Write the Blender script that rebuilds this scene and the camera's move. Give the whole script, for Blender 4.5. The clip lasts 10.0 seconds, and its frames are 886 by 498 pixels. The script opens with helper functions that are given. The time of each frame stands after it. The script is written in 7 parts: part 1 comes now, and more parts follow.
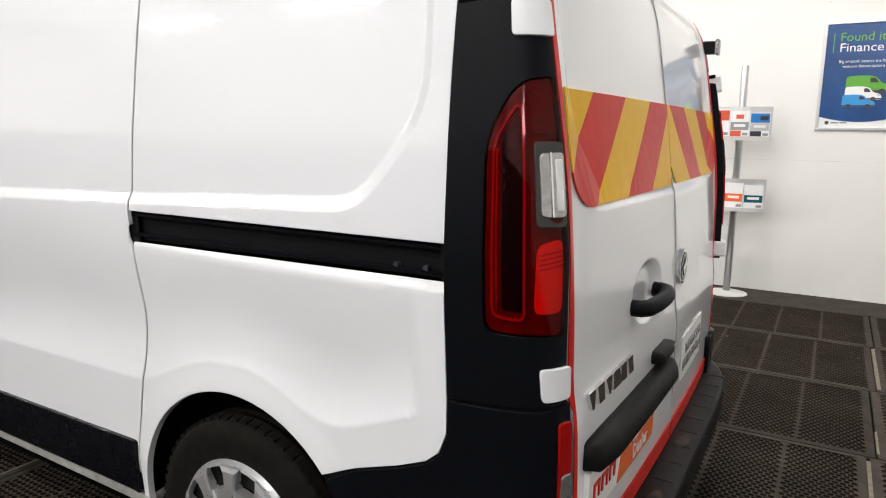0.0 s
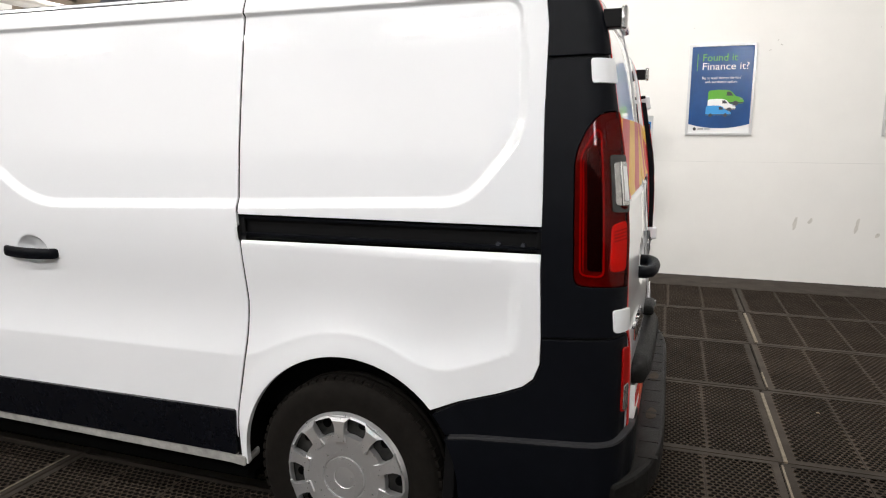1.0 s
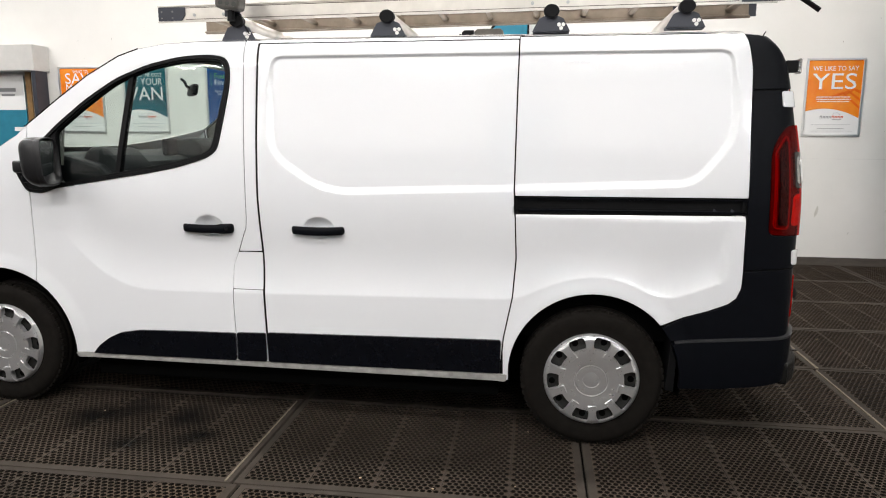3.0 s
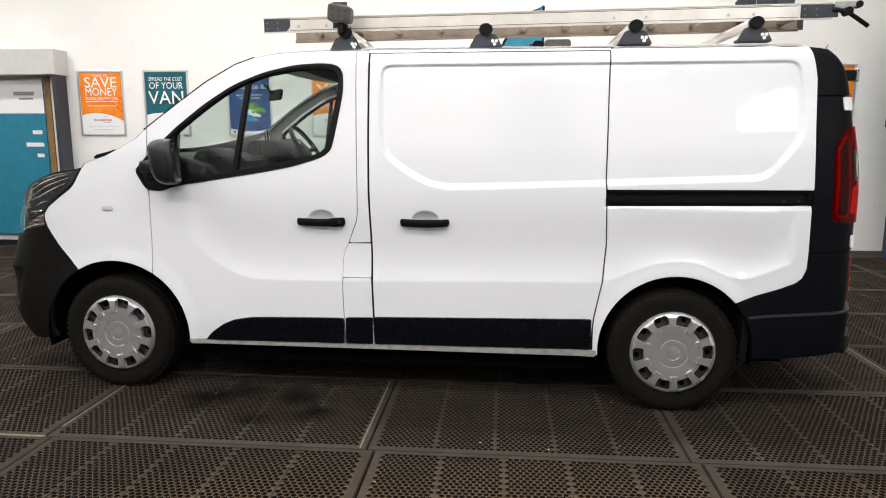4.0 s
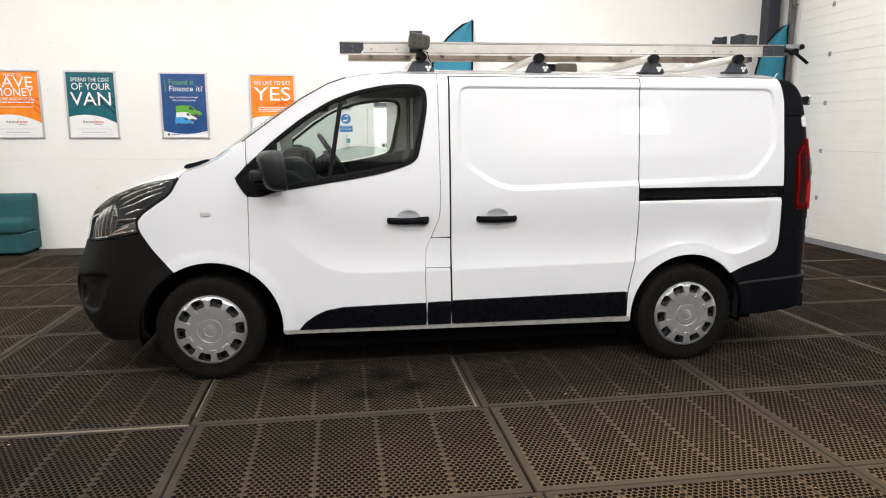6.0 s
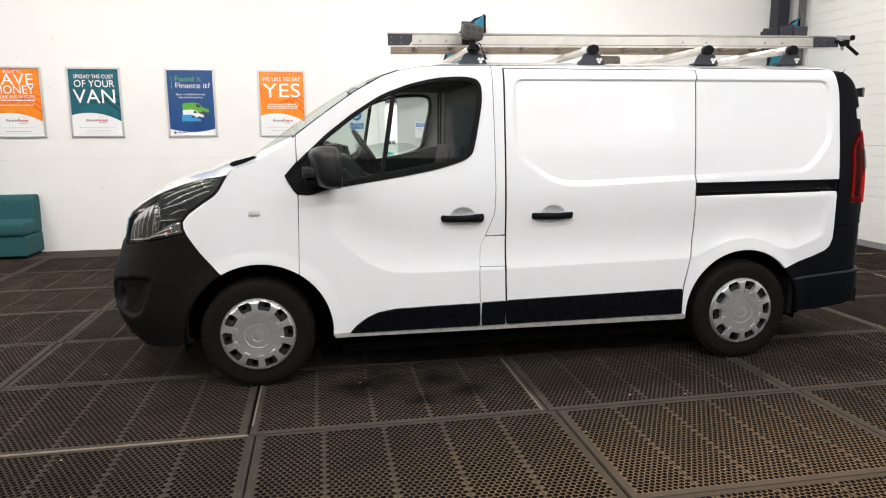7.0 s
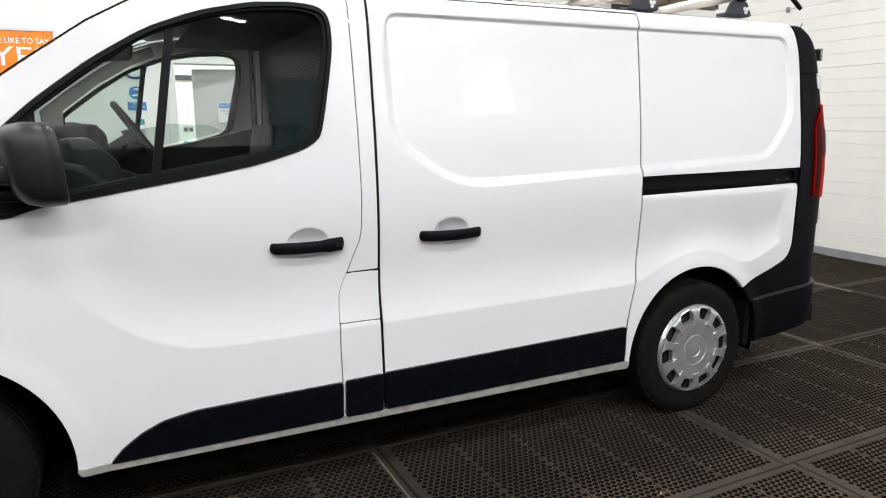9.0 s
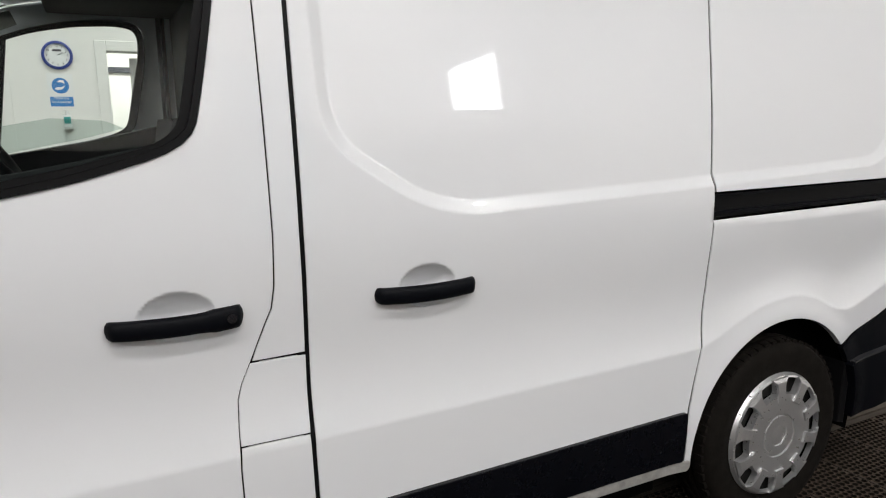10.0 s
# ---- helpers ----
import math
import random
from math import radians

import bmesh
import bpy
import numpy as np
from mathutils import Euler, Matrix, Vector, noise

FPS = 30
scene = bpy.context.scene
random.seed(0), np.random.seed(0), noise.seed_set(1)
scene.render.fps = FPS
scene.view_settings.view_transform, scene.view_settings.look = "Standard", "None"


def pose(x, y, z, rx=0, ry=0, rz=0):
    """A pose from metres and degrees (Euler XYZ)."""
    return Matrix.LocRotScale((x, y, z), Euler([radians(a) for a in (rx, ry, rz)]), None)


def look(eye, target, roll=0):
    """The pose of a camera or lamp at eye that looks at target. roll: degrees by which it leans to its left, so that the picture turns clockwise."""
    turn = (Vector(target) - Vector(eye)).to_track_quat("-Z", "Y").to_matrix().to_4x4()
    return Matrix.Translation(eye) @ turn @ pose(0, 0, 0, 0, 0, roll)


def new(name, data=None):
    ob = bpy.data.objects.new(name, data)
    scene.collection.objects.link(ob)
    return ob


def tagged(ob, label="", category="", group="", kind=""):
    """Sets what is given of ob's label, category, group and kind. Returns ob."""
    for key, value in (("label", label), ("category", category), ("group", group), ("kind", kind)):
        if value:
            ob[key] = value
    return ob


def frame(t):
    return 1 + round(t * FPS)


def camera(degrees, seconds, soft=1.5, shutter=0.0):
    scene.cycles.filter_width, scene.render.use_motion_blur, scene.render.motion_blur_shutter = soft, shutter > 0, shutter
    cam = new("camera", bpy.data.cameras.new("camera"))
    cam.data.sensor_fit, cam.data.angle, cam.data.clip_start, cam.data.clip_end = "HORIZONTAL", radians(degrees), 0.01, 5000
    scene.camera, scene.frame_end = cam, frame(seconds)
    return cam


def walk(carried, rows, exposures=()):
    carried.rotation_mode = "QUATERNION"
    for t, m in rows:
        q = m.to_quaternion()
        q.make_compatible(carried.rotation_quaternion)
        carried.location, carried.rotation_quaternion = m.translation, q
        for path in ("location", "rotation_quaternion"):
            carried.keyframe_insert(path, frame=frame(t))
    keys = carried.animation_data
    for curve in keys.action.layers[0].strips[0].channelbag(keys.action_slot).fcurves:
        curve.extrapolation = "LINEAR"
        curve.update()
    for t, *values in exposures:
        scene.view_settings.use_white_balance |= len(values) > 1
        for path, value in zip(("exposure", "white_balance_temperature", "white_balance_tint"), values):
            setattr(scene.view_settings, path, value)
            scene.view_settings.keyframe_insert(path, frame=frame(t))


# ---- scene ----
cam = camera(66.7, 10.0, soft=1.1)
PATH = [
    (0, (1.279, -2.083, 1.409), (0.293, -0.377, 1.064), 0.7),
    (0.5, (1.155, -2.456, 1.427), (0.36, -0.652, 1.091), 0.4),
    (1, (0.96, -2.799, 1.44), (0.334, -0.929, 1.109), 0.2),
    (1.5, (0.703, -3.149, 1.445), (0.198, -1.242, 1.116), 0.1),
    (2, (0.427, -3.48, 1.444), (0.017, -1.55, 1.113), 0.2),
    (2.5, (0.08, -3.744, 1.463), (-0.243, -1.799, 1.128), 0.2),
    (3, (-0.281, -4.017, 1.458), (-0.549, -2.063, 1.124), 0.2),
    (4.3, (-1.135, -4.564, 1.448), (-1.201, -2.592, 1.122), -0.2),
    (4.5, (-1.303, -4.643, 1.475), (-1.252, -2.672, 1.138), -0.1),
    (5, (-1.644, -4.772, 1.511), (-1.44, -2.811, 1.177), -0.1),
    (5.5, (-1.965, -4.982, 1.534), (-1.703, -3.028, 1.201), -0.2),
    (5.7, (-2.105, -5.07, 1.538), (-1.825, -3.118, 1.202), -0.1),
    (7, (-2.722, -4.853, 1.517), (-2.37, -2.914, 1.173), -0.4),
    (7.5, (-2.786, -4.523, 1.496), (-2.346, -2.604, 1.144), -0.5),
    (8, (-2.78, -4.099, 1.48), (-2.185, -2.223, 1.122), -0.6),
    (8.5, (-2.69, -3.678, 1.459), (-1.92, -1.871, 1.086), -0.5),
    (9, (-2.484, -3.231, 1.438), (-1.623, -1.466, 1.062), -0.4),
    (9.5, (-2.289, -2.787, 1.424), (-1.403, -1.034, 1.05), -0.5),
    (10, (-2.004, -2.331, 1.403), (-1.104, -0.585, 1.028), -0.6),
]
walk(cam, [(t, look(eye, target, roll)) for t, eye, target, roll in PATH], exposures=((0, 0.0, 6500, 10), (8.0, 0.0, 6470, 10), (8.5, 0.0, 6420, 10), (9.3, 0.0, 6300, 10), (9.7, -0.15, 6330, 10), (10, -0.36, 6500, 10)))

# ---- light: a dark hall lit by ceiling battens, and one bright window in the south wall ----
world = bpy.data.worlds.new("World")
scene.world = world
world.use_nodes = True
sky = world.node_tree.nodes.new("ShaderNodeTexSky")
sky.sky_type, sky.sun_disc, sky.sun_elevation, sky.sun_rotation = "NISHITA", False, radians(35), radians(160)
world.node_tree.links.new(sky.outputs[0], world.node_tree.nodes["Background"].inputs[0])
world.node_tree.nodes["Background"].inputs[1].default_value = 0.08

WALL_N, WALL_S, WALL_E, WALL_W, CEIL = 4.66, -8.2, 4.297, -11.0, 4.9
BATTEN_ROWS, BATTEN_COLS = (-6.3, -3.6, -0.2, 2.6), (-8.2, -5.0, -1.9, 0.62)
BATTEN_POWER = 78.0
ROW_GAIN = {-6.3: 1.42, -3.6: 0.88, -0.2: 0.95, 2.6: 0.95}   # power of each row, set to balance van side against floor


def area(name, m, power, size_x, size_y, colour=(1.0, 0.975, 0.95)):
    lamp = bpy.data.lights.new(name, "AREA")
    lamp.shape, lamp.size, lamp.size_y, lamp.energy, lamp.color = "RECTANGLE", size_x, size_y, power, colour
    ob = new(name, lamp)
    ob.matrix_world = m
    return ob


for bx in BATTEN_COLS:
    for by in BATTEN_ROWS:
        area("batten_light", pose(bx, by, CEIL - 0.29, 0, 0, 0), BATTEN_POWER * ROW_GAIN[by], 1.5, 0.12)
# two weak extra lamps added to brighten the sectional door
for bx, by in ((3.1, 2.9), (3.1, 0.3)):
    area("batten_light", pose(bx, by, CEIL - 0.29, 0, 0, 0), BATTEN_POWER * 0.26, 1.5, 0.12)

# ---- materials ----
def material(name, colour, rough=0.5, metal=0.0, mottle=0.0, scale=8.0, bump=0.0, bump_scale=60.0, coat=0.0, dark=None, spec=0.5, wear=0.0):
    m = bpy.data.materials.new(name)
    m.use_nodes = True
    nt = m.node_tree
    b = nt.nodes["Principled BSDF"]
    c = (*colour, 1)
    b.inputs["Base Color"].default_value, b.inputs["Roughness"].default_value, b.inputs["Metallic"].default_value = c, rough, metal
    b.inputs["Coat Weight"].default_value, b.inputs["Coat Roughness"].default_value = coat, 0.03
    b.inputs["Specular IOR Level"].default_value = spec
    m.diffuse_color = c
    pos = nt.nodes.new("ShaderNodeTexCoord")
    if mottle:
        n = nt.nodes.new("ShaderNodeTexNoise")
        n.inputs["Scale"].default_value, n.inputs["Detail"].default_value, n.inputs["Roughness"].default_value = scale, 8, 0.65
        nt.links.new(pos.outputs["Object"], n.inputs["Vector"])
        ramp = nt.nodes.new("ShaderNodeValToRGB")
        ramp.color_ramp.elements[0].position, ramp.color_ramp.elements[1].position = 0.3, 0.7
        lo = dark or tuple(v * (1 - mottle) for v in colour)
        ramp.color_ramp.elements[0].color, ramp.color_ramp.elements[1].color = (*lo, 1), c
        nt.links.new(n.outputs["Fac"], ramp.inputs["Fac"])
        nt.links.new(ramp.outputs["Color"], b.inputs["Base Color"])
        r = nt.nodes.new("ShaderNodeMapRange")
        r.inputs["To Min"].default_value, r.inputs["To Max"].default_value = min(1, rough * 1.2), rough * 0.85
        nt.links.new(n.outputs["Fac"], r.inputs["Value"])
        nt.links.new(r.outputs["Result"], b.inputs["Roughness"])
    if bump:
        n2 = nt.nodes.new("ShaderNodeTexNoise")
        n2.inputs["Scale"].default_value, n2.inputs["Detail"].default_value = bump_scale, 5
        nt.links.new(pos.outputs["Object"], n2.inputs["Vector"])
        bp = nt.nodes.new("ShaderNodeBump")
        bp.inputs["Strength"].default_value, bp.inputs["Distance"].default_value = bump, 0.004
        nt.links.new(n2.outputs["Fac"], bp.inputs["Height"])
        nt.links.new(bp.outputs["Normal"], b.inputs["Normal"])
    return m


def glow(name, colour, strength):
    m = bpy.data.materials.new(name)
    m.use_nodes = True
    b = m.node_tree.nodes["Principled BSDF"]
    b.inputs["Base Color"].default_value = (*colour, 1)
    b.inputs["Emission Color"].default_value, b.inputs["Emission Strength"].default_value = (*colour, 1), strength
    return m


def glass(name, colour=(1, 1, 1), rough=0.0, ior=1.45, edge=1.0):
    """Thin glass: tinted see-through with a mirror coat by Fresnel."""
    m = bpy.data.materials.new(name)
    m.use_nodes = True
    nt = m.node_tree
    nt.nodes.clear()
    out = nt.nodes.new("ShaderNodeOutputMaterial")
    mix, lay = nt.nodes.new("ShaderNodeMixShader"), nt.nodes.new("ShaderNodeLayerWeight")
    lay.inputs["Blend"].default_value = 0.5
    pw, fres = nt.nodes.new("ShaderNodeMath"), nt.nodes.new("ShaderNodeMath")
    pw.operation, fres.operation = "POWER", "MULTIPLY_ADD"
    f0 = ((ior - 1) / (ior + 1)) ** 2
    pw.inputs[1].default_value, fres.inputs[1].default_value, fres.inputs[2].default_value = 5.0, edge - f0, f0
    nt.links.new(lay.outputs["Facing"], pw.inputs[0])
    nt.links.new(pw.outputs[0], fres.inputs[0])
    tr, gl = nt.nodes.new("ShaderNodeBsdfTransparent"), nt.nodes.new("ShaderNodeBsdfGlossy")
    tr.inputs["Color"].default_value, gl.inputs["Roughness"].default_value = (*colour, 1), rough
    nt.links.new(fres.outputs[0], mix.inputs[0])
    nt.links.new(tr.outputs[0], mix.inputs[1])
    nt.links.new(gl.outputs[0], mix.inputs[2])
    nt.links.new(mix.outputs[0], out.inputs[0])
    return m


WHITE_PAINT = material("white_paint", (0.815, 0.825, 0.85), 0.3, coat=1.0)
BLACK_TRIM = material("black_trim", (0.0034, 0.0040, 0.0062), 0.45, mottle=0.25, scale=20, bump=0.12, bump_scale=900, spec=0.1)
BUMPER = material("bumper_plastic", (0.0072, 0.0068, 0.0063), 0.5, mottle=0.25, scale=14, bump=0.25, bump_scale=800, spec=0.13)
GROOVE_GREY = material("bumper_groove", (0.030, 0.030, 0.033), 0.5, mottle=0.2, scale=20)
GREY_TRIM = material("grey_trim", (0.0075, 0.0072, 0.0068), 0.5, mottle=0.4, scale=14, bump=0.2, bump_scale=700, spec=0.15)
SEAL_GREY = material("seal_grey", (0.30, 0.30, 0.31), 0.6, mottle=0.3, scale=8)
GLOSS_BLACK = material("gloss_black", (0.012, 0.012, 0.014), 0.15)
SEAL = material("rubber_seal", (0.004, 0.004, 0.0045), 0.55, spec=0.15)
# near-black, so the shade of arches, rims and underside is in the colour
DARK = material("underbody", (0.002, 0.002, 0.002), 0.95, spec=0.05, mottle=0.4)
TYRE = material("tyre_rubber", (0.0098, 0.0082, 0.0068), 0.8, spec=0.1, mottle=0.35, scale=25, bump=0.3, bump_scale=200)
RIM_STEEL = material("dusty_rim_steel", (0.06, 0.058, 0.055), 0.5, metal=0.5, mottle=0.8, scale=14)
HUBCAP = material("hubcap_silver", (0.73, 0.73, 0.74), 0.28, metal=0.78, mottle=0.05, scale=60)
CHROME = material("chrome", (0.75, 0.75, 0.76), 0.08, metal=1.0)
TRACK_GREY = material("track_steel", (0.17, 0.17, 0.165), 0.45, metal=0.5, mottle=0.3, scale=20)
STEEL = material("galvanised_steel", (0.42, 0.43, 0.43), 0.4, metal=0.8, mottle=0.3, scale=25)
ALUMINIUM = material("ladder_aluminium", (0.64, 0.605, 0.555), 0.36, metal=0.85, mottle=0.16, scale=9, bump=0.05, bump_scale=150)
# darker brown copy of the ladder aluminium, with the underside's shade in its colour
SHADED_ALU = material("shaded_aluminium", (0.30, 0.245, 0.19), 0.5, metal=0.7, mottle=0.35, scale=7, bump=0.08, bump_scale=120)
# brown of the strips that draw the dark grooves of the stiles
GROOVE_SHADE = material("ladder_groove_shade", (0.075, 0.055, 0.042), 0.8, mottle=0.4, scale=30)
MIRROR_BLACK = material("mirror_plastic", (0.010, 0.010, 0.0112), 0.36, mottle=0.2, scale=14, bump=0.15, bump_scale=700, spec=0.42)
CLADDING = material("door_cladding", (0.0030, 0.0037, 0.0062), 0.27, mottle=0.3, scale=14, bump=0.1, bump_scale=900, spec=0.24)
VENT_GREY = material("vent_plastic", (0.13, 0.12, 0.10), 0.7, mottle=0.4, scale=12)
LED_GREY = material("dusty_led", (0.045, 0.044, 0.04), 0.5, mottle=0.3, scale=40)
DIRTY_SILL = material("dirty_sill", (0.44, 0.43, 0.41), 0.42, mottle=0.42, scale=26, bump=0.1, bump_scale=90)
RED_LENS = material("red_lens", (0.32, 0.006, 0.005), 0.07, spec=0.45)
DEEP_RED = material("dark_red_lens", (0.12, 0.007, 0.004), 0.2, spec=0.2, mottle=0.5, scale=40)
SMOKED_LENS = material("smoked_lens", (0.045, 0.042, 0.04), 0.12, mottle=0.3, scale=40, spec=0.3)
BRIGHT_RED = material("lit_red_lens", (0.85, 0.06, 0.02), 0.1, spec=0.45)
CLEAR_LENS = material("clear_lens", (0.50, 0.49, 0.475), 0.12, metal=0.75, mottle=0.35, scale=60, bump=0.7, bump_scale=90)
RED_TAPE = material("red_tape", (0.62, 0.025, 0.02), 0.3, mottle=0.15, scale=30, spec=0.12)
YELLOW_TAPE = material("yellow_tape", (0.82, 0.47, 0.012), 0.3, mottle=0.1, scale=30, spec=0.12)
ORANGE_VINYL = material("orange_vinyl", (0.80, 0.14, 0.03), 0.35)
WHITE_VINYL = material("white_vinyl", (0.78, 0.78, 0.77), 0.4)
INTERIOR = material("interior_plastic", (0.007, 0.0083, 0.0095), 0.6, mottle=0.2, scale=30, bump=0.2, bump_scale=500, spec=0.3)
PILLAR_LINING = material("pillar_lining", (0.20, 0.198, 0.18), 0.85, mottle=0.08, scale=40)
LAMP_CHROME = material("lamp_chrome", (0.90, 0.89, 0.87), 0.1, metal=1.0, bump=0.16, bump_scale=24)
HEADLINER = material("headliner", (0.11, 0.105, 0.095), 0.9, mottle=0.1)
SEAT_CLOTH = material("seat_cloth", (0.014, 0.015, 0.018), 0.9, mottle=0.3, scale=60, bump=0.3, bump_scale=500)
GLASS_DOOR = glass("door_glass", (0.68, 0.76, 0.73), ior=1.5)
RED_GLASS = glass("red_lamp_glass", (0.70, 0.05, 0.03), ior=1.3, edge=0.25)
LAMP_GLASS = glass("headlamp_glass", (0.95, 0.96, 0.96), ior=1.6, edge=0.22)
SATIN = material("satin_chrome", (0.82, 0.82, 0.82), 0.24, metal=1.0, bump=0.35, bump_scale=26)
SMOKED = material("smoked_metal", (0.26, 0.265, 0.27), 0.14, metal=0.9, bump=0.3, bump_scale=22)
LAMP_DARK = material("headlamp_inner", (0.005, 0.0055, 0.007), 0.1, spec=0.5)
REPEATER = material("repeater_lens", (0.56, 0.56, 0.55), 0.25, bump=0.3, bump_scale=140)
WALL_PAINT = material("wall_paint", (0.80, 0.785, 0.755), 0.7, mottle=0.05, scale=1.6, bump=0.12, bump_scale=40)
# for the unseen wall bands that give van and glass dark reflections
REFLECTED_DARK = material("reflected_dark", (0.045, 0.046, 0.05), 0.6, mottle=0.15, scale=2)
TRIM_WHITE = material("white_gloss_trim", (0.78, 0.77, 0.74), 0.4, mottle=0.06, scale=10)
# slab colour is near-black to put shade at the bottom of the mat holes
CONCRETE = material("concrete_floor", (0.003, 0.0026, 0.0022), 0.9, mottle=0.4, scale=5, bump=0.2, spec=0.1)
RUBBER_MAT = material("rubber_mat", (0.062, 0.046, 0.034), 0.7, mottle=0.45, scale=3.0, bump=0.25, bump_scale=120, spec=0.15)
# hole walls darker than the mat top: the holes' shade is in this colour
MAT_INNER = material("mat_hole_shade", (0.010, 0.0085, 0.007), 0.8, spec=0.1, mottle=0.3, scale=30)
MAT_EDGE = material("rubber_mat_edge", (0.055, 0.046, 0.038), 0.85, mottle=0.35, scale=6.0, bump=0.2, bump_scale=160, spec=0.1)


def floor_wear(m, stains, dust):
    """Mats: tone by world place and by piece, with a few oily blots at given spots (x, y, radius)."""
    nt = m.node_tree
    b = nt.nodes["Principled BSDF"]
    ramp = [n for n in nt.nodes if n.type == "VALTORGB"][0]
    geo, info = nt.nodes.new("ShaderNodeNewGeometry"), nt.nodes.new("ShaderNodeObjectInfo")
    for n in nt.nodes:
        if n.type == "TEX_NOISE":
            nt.links.new(geo.outputs["Position"], n.inputs["Vector"])

    def calc(op, x, y):
        n = nt.nodes.new("ShaderNodeMath")
        n.operation, n.use_clamp = op, op == "SUBTRACT"
        for i, v in enumerate((x, y)):
            if isinstance(v, (int, float)):
                n.inputs[i].default_value = v
            else:
                nt.links.new(v, n.inputs[i])
        return n.outputs[0]
    tone = calc("ADD", calc("MULTIPLY", info.outputs["Random"], 0.35), 0.82)
    blot = nt.nodes.new("ShaderNodeTexNoise")
    blot.inputs["Scale"].default_value, blot.inputs["Detail"].default_value = 9.0, 4
    nt.links.new(geo.outputs["Position"], blot.inputs["Vector"])
    for x, y, r in stains:
        d = nt.nodes.new("ShaderNodeVectorMath")
        d.operation = "DISTANCE"
        d.inputs[1].default_value = (x, y, 0)
        nt.links.new(geo.outputs["Position"], d.inputs[0])
        far = calc("ADD", calc("MULTIPLY", d.outputs["Value"], 1 / r), calc("MULTIPLY", blot.outputs["Fac"], 1.6))
        spot = calc("MULTIPLY", calc("SUBTRACT", 1.75, far), 1.1)
        tone = calc("MULTIPLY", tone, calc("SUBTRACT", 1.0, spot))
    mul = nt.nodes.new("ShaderNodeVectorMath")
    mul.operation = "SCALE"
    # brown dust trodden into the mats beside the van, with a broken edge
    flat_ = nt.nodes.new("ShaderNodeMapping")
    flat_.inputs["Scale"].default_value = (0.42, 1.0, 1.0)
    far_ = nt.nodes.new("ShaderNodeVectorMath")
    far_.operation = "DISTANCE"
    far_.inputs[1].default_value = (-0.25, -2.75, 0)
    nt.links.new(geo.outputs["Position"], flat_.inputs["Vector"])
    nt.links.new(flat_.outputs[0], far_.inputs[0])
    patch = nt.nodes.new("ShaderNodeTexNoise")
    patch.inputs["Scale"].default_value, patch.inputs["Detail"].default_value = 2.2, 5
    nt.links.new(geo.outputs["Position"], patch.inputs["Vector"])
    amount = calc("SUBTRACT", 1.75, calc("ADD", far_.outputs["Value"], calc("MULTIPLY", patch.outputs["Fac"], 0.9)))
    dust_ = nt.nodes.new("ShaderNodeMix")
    dust_.data_type = "RGBA"
    dust_.inputs[7].default_value = (*dust, 1)
    nt.links.new(calc("MULTIPLY", amount, 0.95), dust_.inputs[0])
    nt.links.new(ramp.outputs["Color"], dust_.inputs[6])
    nt.links.new(dust_.outputs[2], mul.inputs[0])
    nt.links.new(tone, mul.inputs["Scale"])
    nt.links.new(mul.outputs[0], b.inputs["Base Color"])


STAINS = ((-2.54, -0.97, 0.2), (-2.4, -0.84, 0.2), (-1.88, -1.11, 0.14), (-2.05, -0.88, 0.2), (-2.19, -1.22, 0.12))
floor_wear(RUBBER_MAT, STAINS, (0.135, 0.088, 0.05))
floor_wear(MAT_EDGE, STAINS[:3], (0.075, 0.056, 0.039))
TAPE_LINE = material("worn_cream_tape", (0.20, 0.165, 0.12), 0.8, mottle=0.45, scale=30)
DOOR_PANEL = material("door_panel", (0.83, 0.82, 0.78), 0.45, mottle=0.05, scale=3, bump=0.08, bump_scale=200)
CEILING_MAT = material("ceiling_sheet", (0.16, 0.165, 0.17), 0.7, mottle=0.2, scale=2)
DARK_STEEL = material("dark_steel", (0.03, 0.033, 0.045), 0.5, mottle=0.2)
FRAME_ALU = material("snap_frame", (0.66, 0.66, 0.66), 0.3, metal=0.8, mottle=0.06, scale=20)
TUBE = glow("tube_glow", (1.0, 0.96, 0.9), 14.0)
DAYLIGHT = glow("daylight_pane", (0.93, 0.97, 1.0), 24.0)
FABRIC = material("teal_fabric", (0.012, 0.085, 0.095), 0.85, mottle=0.25, scale=40, bump=0.35, bump_scale=700)
FLAG_TEAL = material("flag_teal", (0.012, 0.20, 0.30), 0.6, mottle=0.2, scale=6, bump=0.1)
POST_TEAL = material("poster_teal", (0.008, 0.13, 0.165), 0.2, mottle=0.25, scale=4, dark=(0.004, 0.075, 0.10))
POST_ORANGE = material("poster_orange", (0.85, 0.30, 0.02), 0.2, mottle=0.2, scale=4, dark=(0.80, 0.17, 0.01))
POST_BLUE = material("poster_blue", (0.014, 0.075, 0.25), 0.2, mottle=0.35, scale=3)
PAPER = material("paper", (0.80, 0.80, 0.80), 0.25)
PRINT_GREEN = material("print_green", (0.10, 0.36, 0.03), 0.3)
PRINT_BLUE = material("print_blue", (0.03, 0.28, 0.62), 0.3)
PRINT_GREY = material("print_grey", (0.25, 0.25, 0.26), 0.4)
PRINT_PALE = material("print_pale", (0.46, 0.46, 0.47), 0.4)
PRINT_RED = material("print_red", (0.60, 0.08, 0.03), 0.4)
PRINT_DARK = material("print_dark", (0.03, 0.03, 0.04), 0.4)
SIGN_BLUE = material("sign_blue", (0.01, 0.17, 0.48), 0.35)
SIGN_NAVY = material("sign_navy", (0.01, 0.035, 0.24), 0.35)
